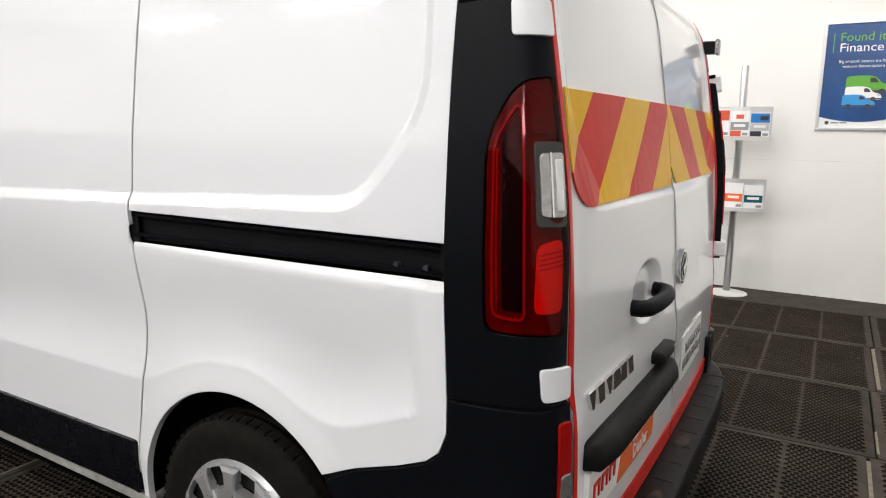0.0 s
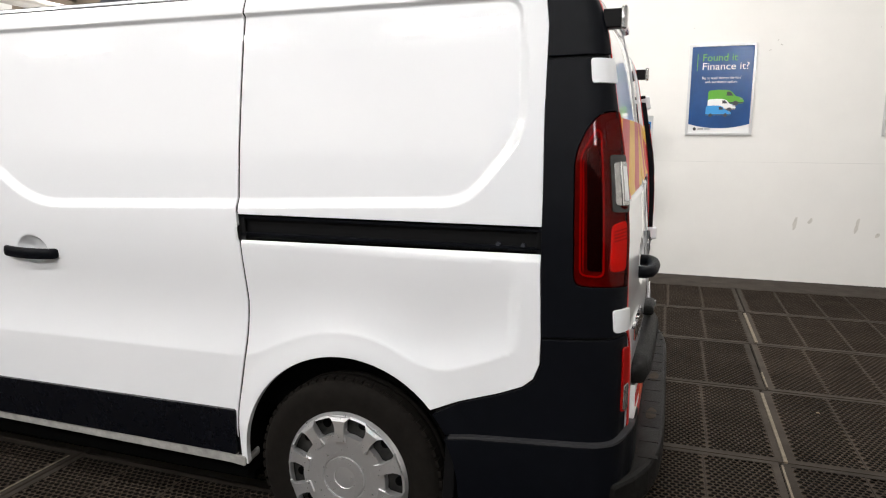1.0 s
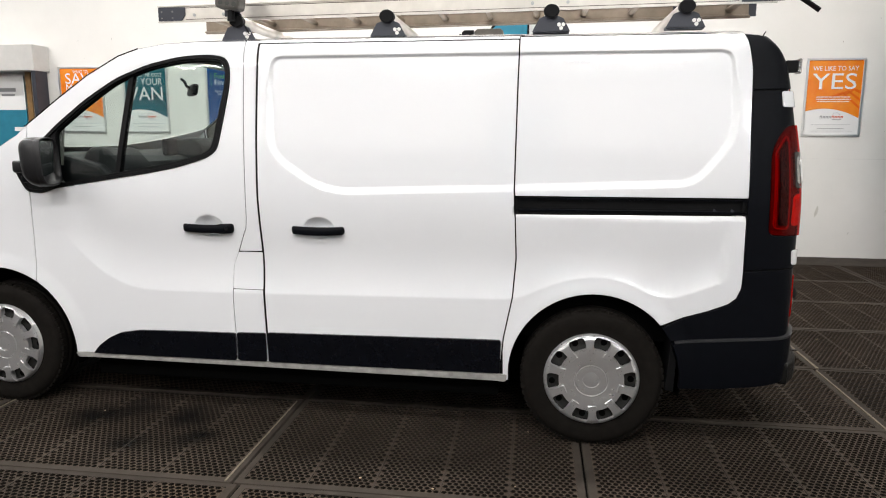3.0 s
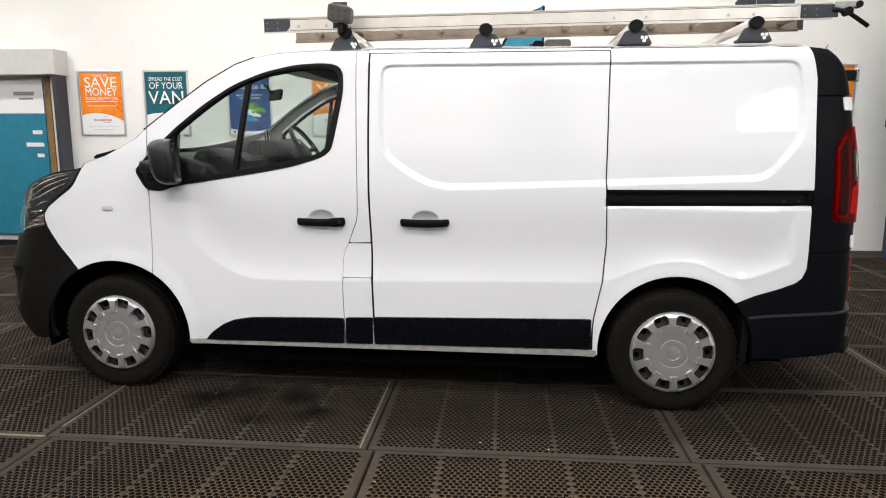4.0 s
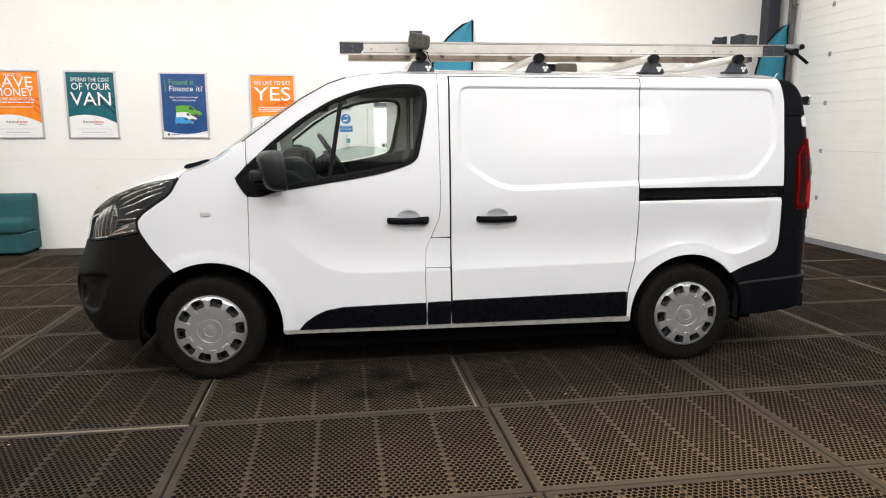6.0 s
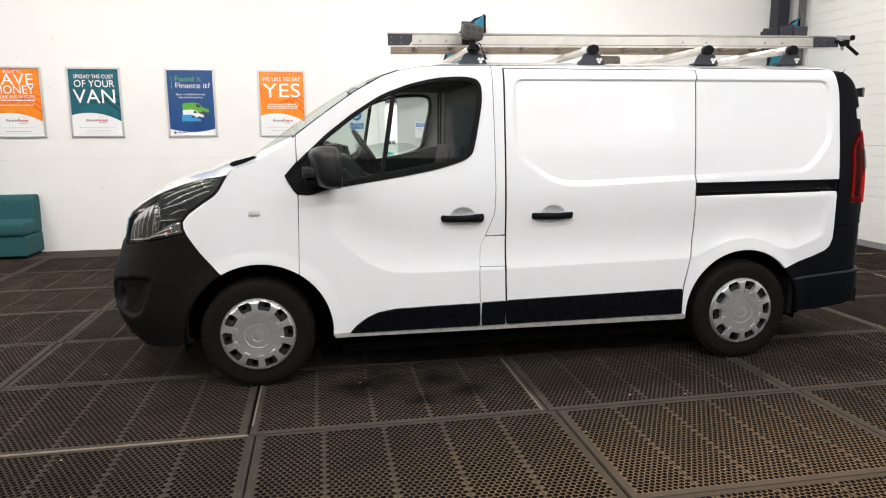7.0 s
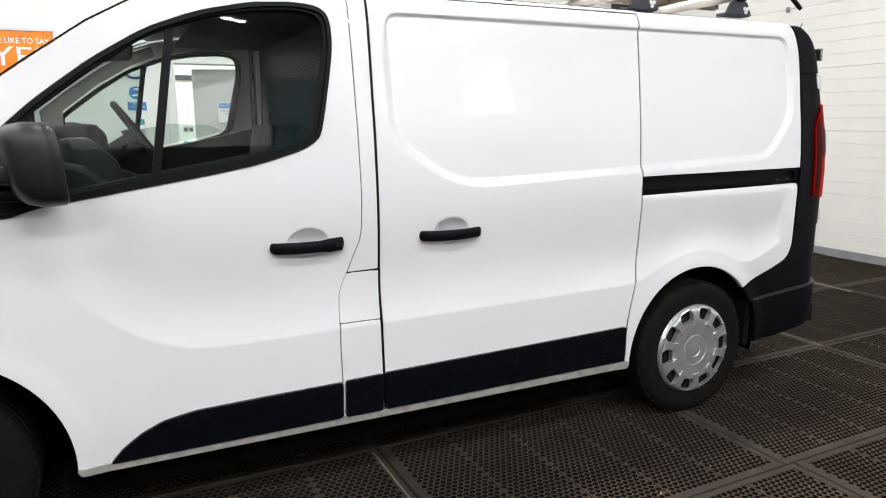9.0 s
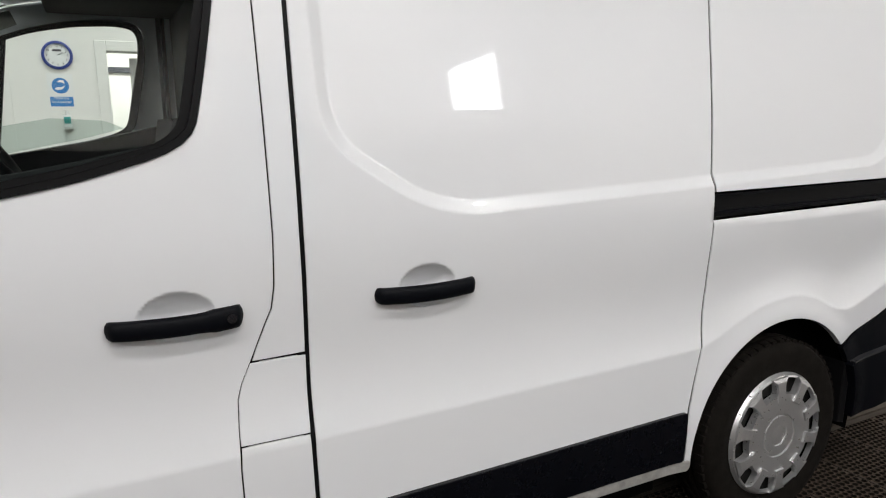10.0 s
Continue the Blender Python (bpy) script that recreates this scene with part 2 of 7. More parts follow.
BOARD_BLUE = material("board_blue", (0.004, 0.028, 0.17), 0.35, mottle=0.1)
BOOTH_GREY = material("booth_grey", (0.55, 0.54, 0.52), 0.5, mottle=0.1)
BOOTH_WOOD = material("booth_wood", (0.30, 0.17, 0.06), 0.6, mottle=0.4, scale=12)
TEAL_PLASTIC = material("teal_plastic", (0.02, 0.30, 0.28), 0.45)


# ---- building helpers ----
def part(name, bm, mat, parent=None, label="", flat=True):
    me = bpy.data.meshes.new(name)
    bm.to_mesh(me)
    bm.free()
    for p in me.polygons:
        p.use_smooth = not flat
    me.materials.append(mat)
    ob = new(name, me)
    if parent:
        ob.parent = parent
    if label:
        ob["label"] = label
    return ob


def mesh_part(name, verts, faces, mat, parent=None, label="", flat=True):
    me = bpy.data.meshes.new(name)
    me.from_pydata([tuple(map(float, v)) for v in verts], [], [tuple(f) for f in faces])
    for p in me.polygons:
        p.use_smooth = not flat
    me.materials.append(mat)
    ob = new(name, me)
    if parent:
        ob.parent = parent
    if label:
        ob["label"] = label
    return ob


def empty(name, x=0.0, y=0.0, z=0.0, rz=0.0):
    ob = new(name)
    ob.empty_display_size = 0.1
    ob.matrix_world = pose(x, y, z, 0, 0, rz)
    return ob


def box_bm(x0, y0, z0, x1, y1, z1, bevel=0.0, bm=None, segments=2):
    bm2 = bmesh.new()
    bmesh.ops.create_cube(bm2, size=1)
    for v in bm2.verts:
        v.co = Vector((x0 + (v.co.x + 0.5) * (x1 - x0), y0 + (v.co.y + 0.5) * (y1 - y0), z0 + (v.co.z + 0.5) * (z1 - z0)))
    if bevel:
        bmesh.ops.bevel(bm2, geom=bm2.edges[:], offset=bevel, segments=segments, profile=0.5, affect="EDGES")
    if bm is None:
        return bm2
    me = bpy.data.meshes.new("tmp")
    bm2.to_mesh(me)
    bm2.free()
    bm.from_mesh(me)
    bpy.data.meshes.remove(me)
    return bm


def cyl_bm(p, q, r, r2=None, n=20, bm=None):
    bm = bm or bmesh.new()
    p, q = Vector(p), Vector(q)
    m = Matrix.Translation((p + q) / 2) @ (q - p).to_track_quat("Z", "Y").to_matrix().to_4x4()
    bmesh.ops.create_cone(bm, cap_ends=True, segments=n, radius1=r, radius2=r if r2 is None else r2, depth=(q - p).length, matrix=m)
    return bm


def prism_bm(pts, axis, a, b, bevel=0.0, bm=None):
    """A polygon in the two other axes, extruded along axis from a to b."""
    bm = bm or bmesh.new()
    put = {"x": lambda p, d: (d, p[0], p[1]), "y": lambda p, d: (p[0], d, p[1]), "z": lambda p, d: (p[0], p[1], d)}[axis]
    lo, hi = [bm.verts.new(put(p, a)) for p in pts], [bm.verts.new(put(p, b)) for p in pts]
    n = len(pts)
    fs = [bm.faces.new(lo), bm.faces.new(hi[::-1])]
    for i in range(n):
        fs.append(bm.faces.new((lo[i], hi[i], hi[(i + 1) % n], lo[(i + 1) % n])))
    bmesh.ops.recalc_face_normals(bm, faces=fs)
    if bevel:
        es = [e for f in fs[:2] for e in f.edges]
        bmesh.ops.bevel(bm, geom=es, offset=bevel, segments=2, profile=0.5, affect="EDGES")
    return bm


def tube_bm(pts, r, n=10, bm=None, closed=False):
    bm = bm or bmesh.new()
    pts = [Vector(p) for p in pts]
    rings = []
    m = len(pts)
    for i, p in enumerate(pts):
        a = pts[(i - 1) % m] if closed or i else p
        b = pts[(i + 1) % m] if closed or i < m - 1 else p
        q = (b - a).to_track_quat("Z", "Y")
        rings.append([bm.verts.new(p + q @ Vector((r * math.cos(2 * math.pi * k / n), r * math.sin(2 * math.pi * k / n), 0))) for k in range(n)])
    for i in range(m if closed else m - 1):
        A, B = rings[i], rings[(i + 1) % m]
        for k in range(n):
            bm.faces.new((A[k], A[(k + 1) % n], B[(k + 1) % n], B[k]))
    if not closed:
        bm.faces.new(rings[0][::-1])
        bm.faces.new(rings[-1])
    bmesh.ops.recalc_face_normals(bm, faces=bm.faces[:])
    return bm


def lathe_bm(prof, n=48, bm=None, axis="y", centre=(0, 0, 0), caps=True):
    """A profile of (radius, along) turned round an axis."""
    bm = bm or bmesh.new()
    c = Vector(centre)
    rings = []
    for r, a in prof:
        ring = []
        for k in range(n):
            t = 2 * math.pi * k / n
            p = (r * math.cos(t), a, r * math.sin(t)) if axis == "y" else (r * math.cos(t), r * math.sin(t), a)
            ring.append(bm.verts.new(c + Vector(p)))
        rings.append(ring)
    for i in range(len(rings) - 1):
        for k in range(n):
            bm.faces.new((rings[i][k], rings[i][(k + 1) % n], rings[i + 1][(k + 1) % n], rings[i + 1][k]))
    for ring, r in ((rings[0], prof[0][0]), (rings[-1], prof[-1][0])):
        if r > 0.0005 and caps:
            bm.faces.new(ring)
    bmesh.ops.recalc_face_normals(bm, faces=bm.faces[:])
    return bm


def text_part(name, words, m, size, mat, parent, depth=0.001, align="CENTER", width=None, label="", bold=0.0):
    """Lettering in the built-in font as a mesh; m is the pose of its middle line, x along the words, z out of them."""
    cu = bpy.data.curves.new("lettering", "FONT")
    cu.body, cu.size, cu.align_x, cu.align_y, cu.extrude, cu.resolution_u = words, size, align, "CENTER", depth, 3
    cu.offset = bold
    tmp = bpy.data.objects.new("lettering", cu)
    scene.collection.objects.link(tmp)
    dg = bpy.context.evaluated_depsgraph_get()
    me = bpy.data.meshes.new_from_object(tmp.evaluated_get(dg))
    bpy.data.objects.remove(tmp)
    bpy.data.curves.remove(cu)
    if width and len(me.vertices):
        xs = [v.co.x for v in me.vertices]
        k = width / max(1e-6, max(xs) - min(xs))
        for v in me.vertices:
            v.co.x *= k
    me.transform(m)
    me.materials.clear()
    me.materials.append(mat)
    me.name = name
    ob = new(name, me)
    ob.parent = parent
    if label:
        ob["label"] = label
    return ob
# ---- the van's skin: a plan curve (u) swept over height (z), pushed in along its normal ----
VAN_Y, HALF, NOSE_X, NOSE_A, TAIL_X, TAIL_A, TAIL_B = 0.02, 0.978, -3.15, 0.88, 0.72, 0.155, 0.14


def plan_table():
    th = np.linspace(0, math.pi / 2, 1500)
    s, c = np.sin(th) ** (2 / 3), np.cos(th) ** (2 / 3)
    nose = np.stack([NOSE_X - NOSE_A * s, -HALF * c], 1)[::-1]
    side = np.stack([np.linspace(NOSE_X, TAIL_X, 1500), np.full(1500, -HALF)], 1)[1:-1]
    s, c = np.sin(th) ** (2 / 3), np.cos(th) ** (2 / 3)
    tail = np.stack([TAIL_X + TAIL_A * s, -HALF + TAIL_B - TAIL_B * c], 1)
    ys = np.linspace(-HALF + TAIL_B, 0, 800)
    back = np.stack([TAIL_X + TAIL_A + TAIL_BOW * (1 - (ys / (HALF - TAIL_B)) ** 2), ys], 1)[1:]
    pts = np.concatenate([nose, side, tail, back])
    u = np.concatenate([[0], np.cumsum(np.linalg.norm(np.diff(pts, axis=0), axis=1))])
    u += NOSE_X - u[len(nose) - 1]
    return u, pts


TAIL_BOW = 0.03
PLAN_U, PLAN_P = plan_table()
BACK_U = PLAN_U[-1]          # u at the middle of the tail
FRONT_U = PLAN_U[0]          # u at the middle of the nose


def tail_u(y):
    return BACK_U - (VAN_Y - y) if y < VAN_Y else BACK_U


def smooth01(v):
    v = np.clip(v, 0, 1)
    return v * v * (3 - 2 * v)


def table(v, rows):
    return np.interp(v, [r[0] for r in rows], [r[1] for r in rows])


def poly_distance(u, z, pts, closed=True):
    pts = np.asarray(pts, float)
    d = np.full(np.shape(u), 9.0)
    inside = np.zeros(np.shape(u), bool)
    n = len(pts)
    for i in range(n if closed else n - 1):
        a, b = pts[i], pts[(i + 1) % n]
        ab = b - a
        t = np.clip(((u - a[0]) * ab[0] + (z - a[1]) * ab[1]) / (ab @ ab), 0, 1)
        d = np.minimum(d, np.hypot(u - a[0] - t * ab[0], z - a[1] - t * ab[1]))
        if closed:
            cross = (a[1] > z) != (b[1] > z)
            with np.errstate(divide="ignore", invalid="ignore"):
                at = a[0] + (z - a[1]) / (b[1] - a[1] + 1e-12) * (b[0] - a[0])
            inside ^= cross & (u < at)
    return np.where(inside, d, -d) if closed else d


def round_poly(pts, radii, steps=6):
    """Corners of a polygon rounded off by quadratic arcs."""
    out, n = [], len(pts)
    radii = [radii] * n if np.isscalar(radii) else radii
    for i in range(n):
        p, a, b = (np.array(pts[j % n], float) for j in (i, i - 1, i + 1))
        r = radii[i]
        if r == 0:
            out.append(tuple(p))
            continue
        da, db = np.linalg.norm(a - p), np.linalg.norm(b - p)
        s, e = p + (a - p) * min(r / da, 0.48), p + (b - p) * min(r / db, 0.48)
        for k in range(steps + 1):
            t = k / steps
            out.append(tuple((1 - t) ** 2 * s + 2 * t * (1 - t) * p + t * t * e))
    return out


def spline(pts, step=0.012):
    """A smooth curve through points, cut into short pieces."""
    p = np.array(pts, float)
    p = np.vstack([2 * p[0] - p[1], p, 2 * p[-1] - p[-2]])
    out = []
    for i in range(1, len(p) - 2):
        n = max(2, int(np.linalg.norm(p[i + 1] - p[i]) / step))
        for t in np.arange(n) / n:
            out.append(0.5 * (2 * p[i] + (p[i + 1] - p[i - 1]) * t + (2 * p[i - 1] - 5 * p[i] + 4 * p[i + 1] - p[i + 2]) * t * t + (3 * p[i] - p[i - 1] - 3 * p[i + 1] + p[i + 2]) * t ** 3))
    return [tuple(q) for q in out] + [tuple(p[-2])]


def beside(line, g):
    """An open line moved sideways by g (to its left if positive)."""
    a = np.array(line, float)
    d = np.gradient(a, axis=0)
    d = d / (np.linalg.norm(d, axis=1, keepdims=True) + 1e-9)
    return [tuple(q) for q in a + g * np.stack([-d[:, 1], d[:, 0]], 1)]


PROFILE = [(0.2, 0.05), (0.3, 0.03), (0.45, 0.018), (0.62, 0.014), (0.75, 0.012), (0.9, 0.008), (1.05, 0.003), (1.17, 0.0), (1.25, 0.003),
           (1.4, 0.014), (1.55, 0.032), (1.7, 0.052), (1.8, 0.068), (1.85, 0.081), (1.88, 0.096), (1.9, 0.114), (1.92, 0.145), (1.94, 0.2)]
CREASE = spline([(-2.98, 1.30), (-2.82, 1.14), (-2.70, 1.0), (-2.60, 0.88), (-2.49, 0.78), (-2.40, 0.728), (-2.32, 0.698), (-2.22, 0.685), (-2.06, 0.683), (-1.6, 0.686), (-1.05, 0.694), (-0.6, 0.699), (-0.42, 0.703),
                 (-0.33, 0.722), (-0.233, 0.766), (-0.12, 0.806), (0.0, 0.82), (0.08, 0.812), (0.15, 0.791), (0.22, 0.758), (0.281, 0.738), (0.34, 0.735), (0.4, 0.753), (0.47, 0.78), (0.525, 0.804)])
HOLLOW = [p for p in CREASE if p[0] < 0.5][::2] + [(0.56, 0.818), (0.9, 0.96), (0.9, 1.7), (-2.98, 1.7)]
STEP_U = 0.574   # rear end of the hollow
SWAGE = round_poly([(-1.562, 1.818), (0.548, 1.823), (0.562, 1.455), (0.40, 1.26), (-0.383, 1.229), (-1.29, 1.20), (-1.55, 1.375)],
                   [0.06, 0.06, 0.09, 0.07, 0, 0.13, 0.09])
BACK_Z = [(0.3, 0.005), (0.5, 0.012), (0.75, 0.012), (1.05, -0.002), (1.3, -0.012), (1.5, -0.026), (1.65, -0.033), (1.75, -0.040), (1.82, -0.058), (1.87, -0.09), (1.9, -0.13), (1.94, -0.21)]
FRONT_Z = [(0.25, 0.10), (0.3, 0.055), (0.36, 0.022), (0.42, 0.0), (0.52, -0.02), (0.61, -0.02), (0.68, -0.006), (0.75, 0.02), (0.85, 0.06), (0.92, 0.08), (1.0, 0.10), (1.07, 0.125), (1.13, 0.15), (1.2, 0.18), (1.3, 0.21), (1.4, 0.23)]
TAIL_Z = [(0.3, 0.885), (0.5, 0.893), (0.85, 0.893), (1.05, 0.886), (1.3, 0.865), (1.5, 0.838), (1.715, 0.803), (1.8, 0.778), (1.86, 0.742), (1.9, 0.70), (1.94, 0.63)]
REAR_GLASS = round_poly([(tail_u(-0.82), 1.83), (BACK_U + 0.4, 1.83), (BACK_U + 0.4, 1.235), (tail_u(-0.8), 1.25)], [0.1, 0.05, 0.05, 0.16])
FOG = round_poly([(-4.12, 0.655), (-3.882, 0.69), (-3.698, 0.706), (-3.716, 0.602), (-3.793, 0.485), (-3.87, 0.462), (-3.99, 0.475), (-4.12, 0.53)], 0.04, 3)
DOOR_EDGE_U = 0.897


def soft_table(v, rows, h=0.02):
    return sum(table(v + k * h, rows) for k in (-1.5, -0.75, 0, 0.75, 1.5)) / 5


def inset(u, z):
    d = soft_table(z, PROFILE, 0.012)
    # crisp lower crease with a hollow that fades upwards from it
    mid = (u > -3.0) & (u < 0.62)
    e = np.where(mid, 0.0, -1.0)
    if np.any(mid):
        e[mid] = poly_distance(u[mid], z[mid], HOLLOW)
    fade = smooth01((u + 2.9) / 0.5) * smooth01((STEP_U - u) / 0.04)
    rear_q = smooth01((u + 0.42) / 0.3)
    depth = (0.030 + 0.006 * rear_q) * smooth01((1.15 - z) / 0.42)
    t = np.clip(e / (0.26 - 0.06 * rear_q), 0, 1)
    d = d + fade * depth * (1 - (1 - t) ** 2)
    # recessed upper side panel with a bevelled rim
    rim_w = 0.030 - 0.018 * smooth01((z - 1.66) / 0.1)
    pd = poly_distance(u, z, SWAGE) - 0.008 + rim_w
    d = d + 0.016 * sum(np.clip((pd + k) / rim_w, 0, 1) for k in (-0.002, 0, 0.002)) / 3
    # wheel arch lips
    for cx, cz, r in ((-3.085, 0.36, 0.415), (-0.005, 0.345, 0.394)):
        rr = np.hypot(u - cx, z - cz)
        d = d - 0.010 * smooth01((r + 0.09 - rr) / 0.09)
    # rolled top edge under the door rail
    d = d + np.where((u > -0.387) & (u < 0.632) & (z < 1.186), 0.011 * np.clip((z - 1.088) / 0.022, 0, 1) ** 1.5, 0)
    # finger cups behind the door handles
    for cx in (-1.888, -1.325):
        q = np.hypot((u - cx) / 0.075, (z - 1.018) / 0.052)
        d = d + 0.036 * np.clip(1 - q ** 2.5, 0, 1)
    # fog lamp hollow with its blank cover
    nose = u < -3.6
    if np.any(nose):
        un, zn = u[nose], z[nose]
        f = poly_distance(un, zn, FOG)
        q = np.hypot((un + 4.0) / 0.056, (zn - 0.56) / 0.062)
        d[nose] += 0.013 * np.clip(f / 0.008, 0, 1) + 0.012 * smooth01(f / 0.07) + 0.055 * smooth01((1 - q) / 0.5)
    return d


DISH = {"depth": 0.022}   # the handle dish is in one tail door only


def tail_relief(u, z):
    """Hollows of the tail doors: blank window field and handle dish."""
    d = 0.014 * smooth01((poly_distance(u, z, REAR_GLASS) + 0.008) / 0.03)
    q = np.hypot((u - tail_u(-0.30)) / 0.15, (z - 1.0) / 0.085)
    d = d + DISH["depth"] * smooth01((1.0 - q) / 0.35)
    return d - 0.012 * smooth01((0.95 - z) / 0.14)


def skin(u, z, out=0.0):
    """Points of the left half of the skin (n x 3), pushed out by so many metres."""
    u, z = np.broadcast_arrays(np.asarray(u, float), np.asarray(z, float))
    shape = u.shape
    u, z = u.ravel(), z.ravel()
    x, y = np.interp(u, PLAN_U, PLAN_P[:, 0]), np.interp(u, PLAN_U, PLAN_P[:, 1])
    h = 0.004
    tx = np.interp(u + h, PLAN_U, PLAN_P[:, 0]) - np.interp(u - h, PLAN_U, PLAN_P[:, 0])
    ty = np.interp(u + h, PLAN_U, PLAN_P[:, 1]) - np.interp(u - h, PLAN_U, PLAN_P[:, 1])
    n = np.hypot(tx, ty)
    nx, ny = ty / n, -tx / n
    d = out - inset(u, z)
    py = y
    x, y = x + nx * d, y + ny * d
    x = x + soft_table(z, FRONT_Z) * smooth01((-3.2 - u) / 0.85) + soft_table(z, BACK_Z) * smooth01((u - 0.55) / 0.28)
    # tail doors: a flatter sheet set in between the lamp pillars
    door = smooth01((u - DOOR_EDGE_U) / 0.07)
    if np.any(door > 0):
        flat_x = soft_table(z, TAIL_Z) - 0.020 * (py / 0.88) ** 2 - tail_relief(u, z) + out
        x = x + (flat_x - x) * door
    return np.stack([x, y + VAN_Y, z], -1).reshape(shape + (3,))


def skin_normal(u, z):
    u, z = np.asarray(u, float), np.asarray(z, float)
    h = 0.003
    a = skin(u + h, z) - skin(u - h, z)
    b = skin(u, z + h) - skin(u, z - h)
    n = np.cross(a, b)
    return n / np.linalg.norm(n, axis=-1, keepdims=True)

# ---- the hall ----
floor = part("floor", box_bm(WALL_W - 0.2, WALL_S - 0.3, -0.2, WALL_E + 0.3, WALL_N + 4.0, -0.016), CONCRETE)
tagged(floor, "concrete slab under the rubber mats, coloured near-black for shade in their holes", "floor", kind="structure")


def wall(name, bm, label, mat=None):
    return tagged(part(name, bm, mat or WALL_PAINT), label, "wall", kind="structure")


DOOR_X0, DOOR_X1, DOOR_TOP = -1.80, -0.92, 2.05
bm = box_bm(WALL_W, WALL_N, -0.1, DOOR_X0, WALL_N + 0.2, CEIL)
box_bm(DOOR_X1, WALL_N, -0.1, WALL_E, WALL_N + 0.2, CEIL, bm=bm)
box_bm(DOOR_X0, WALL_N, DOOR_TOP, DOOR_X1, WALL_N + 0.2, CEIL, bm=bm)
wall("wall_north", bm, "warm white painted wall with small scuffs and marks")
SD_Y0, SD_Y1, SD_TOP = -0.6, 4.14, 4.2
bm = box_bm(WALL_E, SD_Y1, -0.1, WALL_E + 0.2, WALL_N + 0.2, CEIL)
box_bm(WALL_E, WALL_S - 0.2, -0.1, WALL_E + 0.2, SD_Y0, CEIL, bm=bm)
box_bm(WALL_E, SD_Y0, SD_TOP, WALL_E + 0.2, SD_Y1, CEIL, bm=bm)
wall("wall_east", bm, "white painted wall round the sectional door")
WIN = (2.42, 3.28, 3.32, 4.38)
bm = box_bm(WALL_W, WALL_S - 0.2, -0.1, WIN[0], WALL_S, CEIL)
box_bm(WIN[2], WALL_S - 0.2, -0.1, WALL_E, WALL_S, CEIL, bm=bm)
box_bm(WIN[0], WALL_S - 0.2, -0.1, WIN[2], WALL_S, WIN[1], bm=bm)
box_bm(WIN[0], WALL_S - 0.2, WIN[3], WIN[2], WALL_S, CEIL, bm=bm)
sw_ = wall("wall_south", bm, "white painted wall with one high window")
# added out of view: darkens what the cab glass and lower paint reflect
part("dado", box_bm(WALL_W + 0.01, WALL_S, -0.1, WALL_E - 0.01, WALL_S + 0.012, 2.25), REFLECTED_DARK, sw_, "unseen dark grey band added to darken reflections")
ww_ = wall("wall_west", box_bm(WALL_W - 0.2, WALL_S - 0.2, -0.1, WALL_W, WALL_N + 0.2, CEIL), "plain white painted wall")
# same added dark band on the unseen west wall
part("dado", box_bm(WALL_W, WALL_S + 0.012, -0.1, WALL_W + 0.012, 1.5, 2.25), REFLECTED_DARK, ww_, "unseen dark grey band added to darken reflections")
tagged(part("ceiling", box_bm(WALL_W, WALL_S, CEIL, WALL_E, WALL_N + 0.2, CEIL + 0.1), CEILING_MAT), "dark grey profiled roof sheeting", "ceiling", kind="structure")
for y in (-6.9, -4.9, -1.9, 1.2, 3.6):
    tagged(part("roof_beam", box_bm(WALL_W, y - 0.05, CEIL - 0.2, WALL_E, y + 0.05, CEIL), DARK_STEEL), "dark steel purlin under the roof", "beam", kind="structure")
win = tagged(empty("window_1", 2.87, WALL_S, 3.91), "bright daylight window in a white frame", "window", kind="structure")
part("pane", prism_bm([(-0.45, -0.63), (0.45, -0.63), (0.45, 0.47), (-0.45, -0.04)], "y", -0.12, -0.1), DAYLIGHT, win)
# unseen triangle added so the window's reflection has a sloped top
part("blind", prism_bm([(-0.45, -0.04), (0.45, 0.47), (-0.45, 0.47)], "y", -0.115, -0.095), TRIM_WHITE, win, "unseen white fill added above the sloped pane")
bm = box_bm(-0.45, -0.09, -0.63, -0.41, 0.01, 0.47)
box_bm(0.41, -0.09, -0.63, 0.45, 0.01, 0.47, bm=bm)
box_bm(-0.41, -0.09, -0.63, 0.41, 0.01, -0.59, bm=bm)
box_bm(-0.41, -0.09, 0.43, 0.41, 0.01, 0.47, bm=bm)
part("window_frame", bm, TRIM_WHITE, win)

# batten lights
def batten(x, y):
    ob = tagged(empty("batten_light_fitting", x, y, CEIL - 0.2), "white fluorescent batten hung below the dark roof", "ceiling light", group="ceiling battens")
    part("body", box_bm(-0.8, -0.05, -0.03, 0.8, 0.05, 0.05, 0.006), TRIM_WHITE, ob)
    bm = cyl_bm((-0.76, -0.03, -0.055), (0.76, -0.03, -0.055), 0.013, n=12)
    part("tube", bm, TUBE, ob)
    part("tube", cyl_bm((-0.76, 0.03, -0.055), (0.76, 0.03, -0.055), 0.013, n=12), TUBE, ob)
    for s in (-0.5, 0.5):
        part("hanger", cyl_bm((s, 0, 0.05), (s, 0, 0.2), 0.006, n=8), STEEL, ob)


for bx in BATTEN_COLS:
    for by in BATTEN_ROWS:
        batten(bx, by)
# fittings for the two added lamps by the sectional door
for bx, by in ((3.1, 2.9), (3.1, 0.3)):
    batten(bx, by)

# sectional door
sd = tagged(empty("sectional_door", WALL_E, 0, 0), "closed cream insulated sectional door with ribbed panels", "garage door")
PANEL_H = 0.648
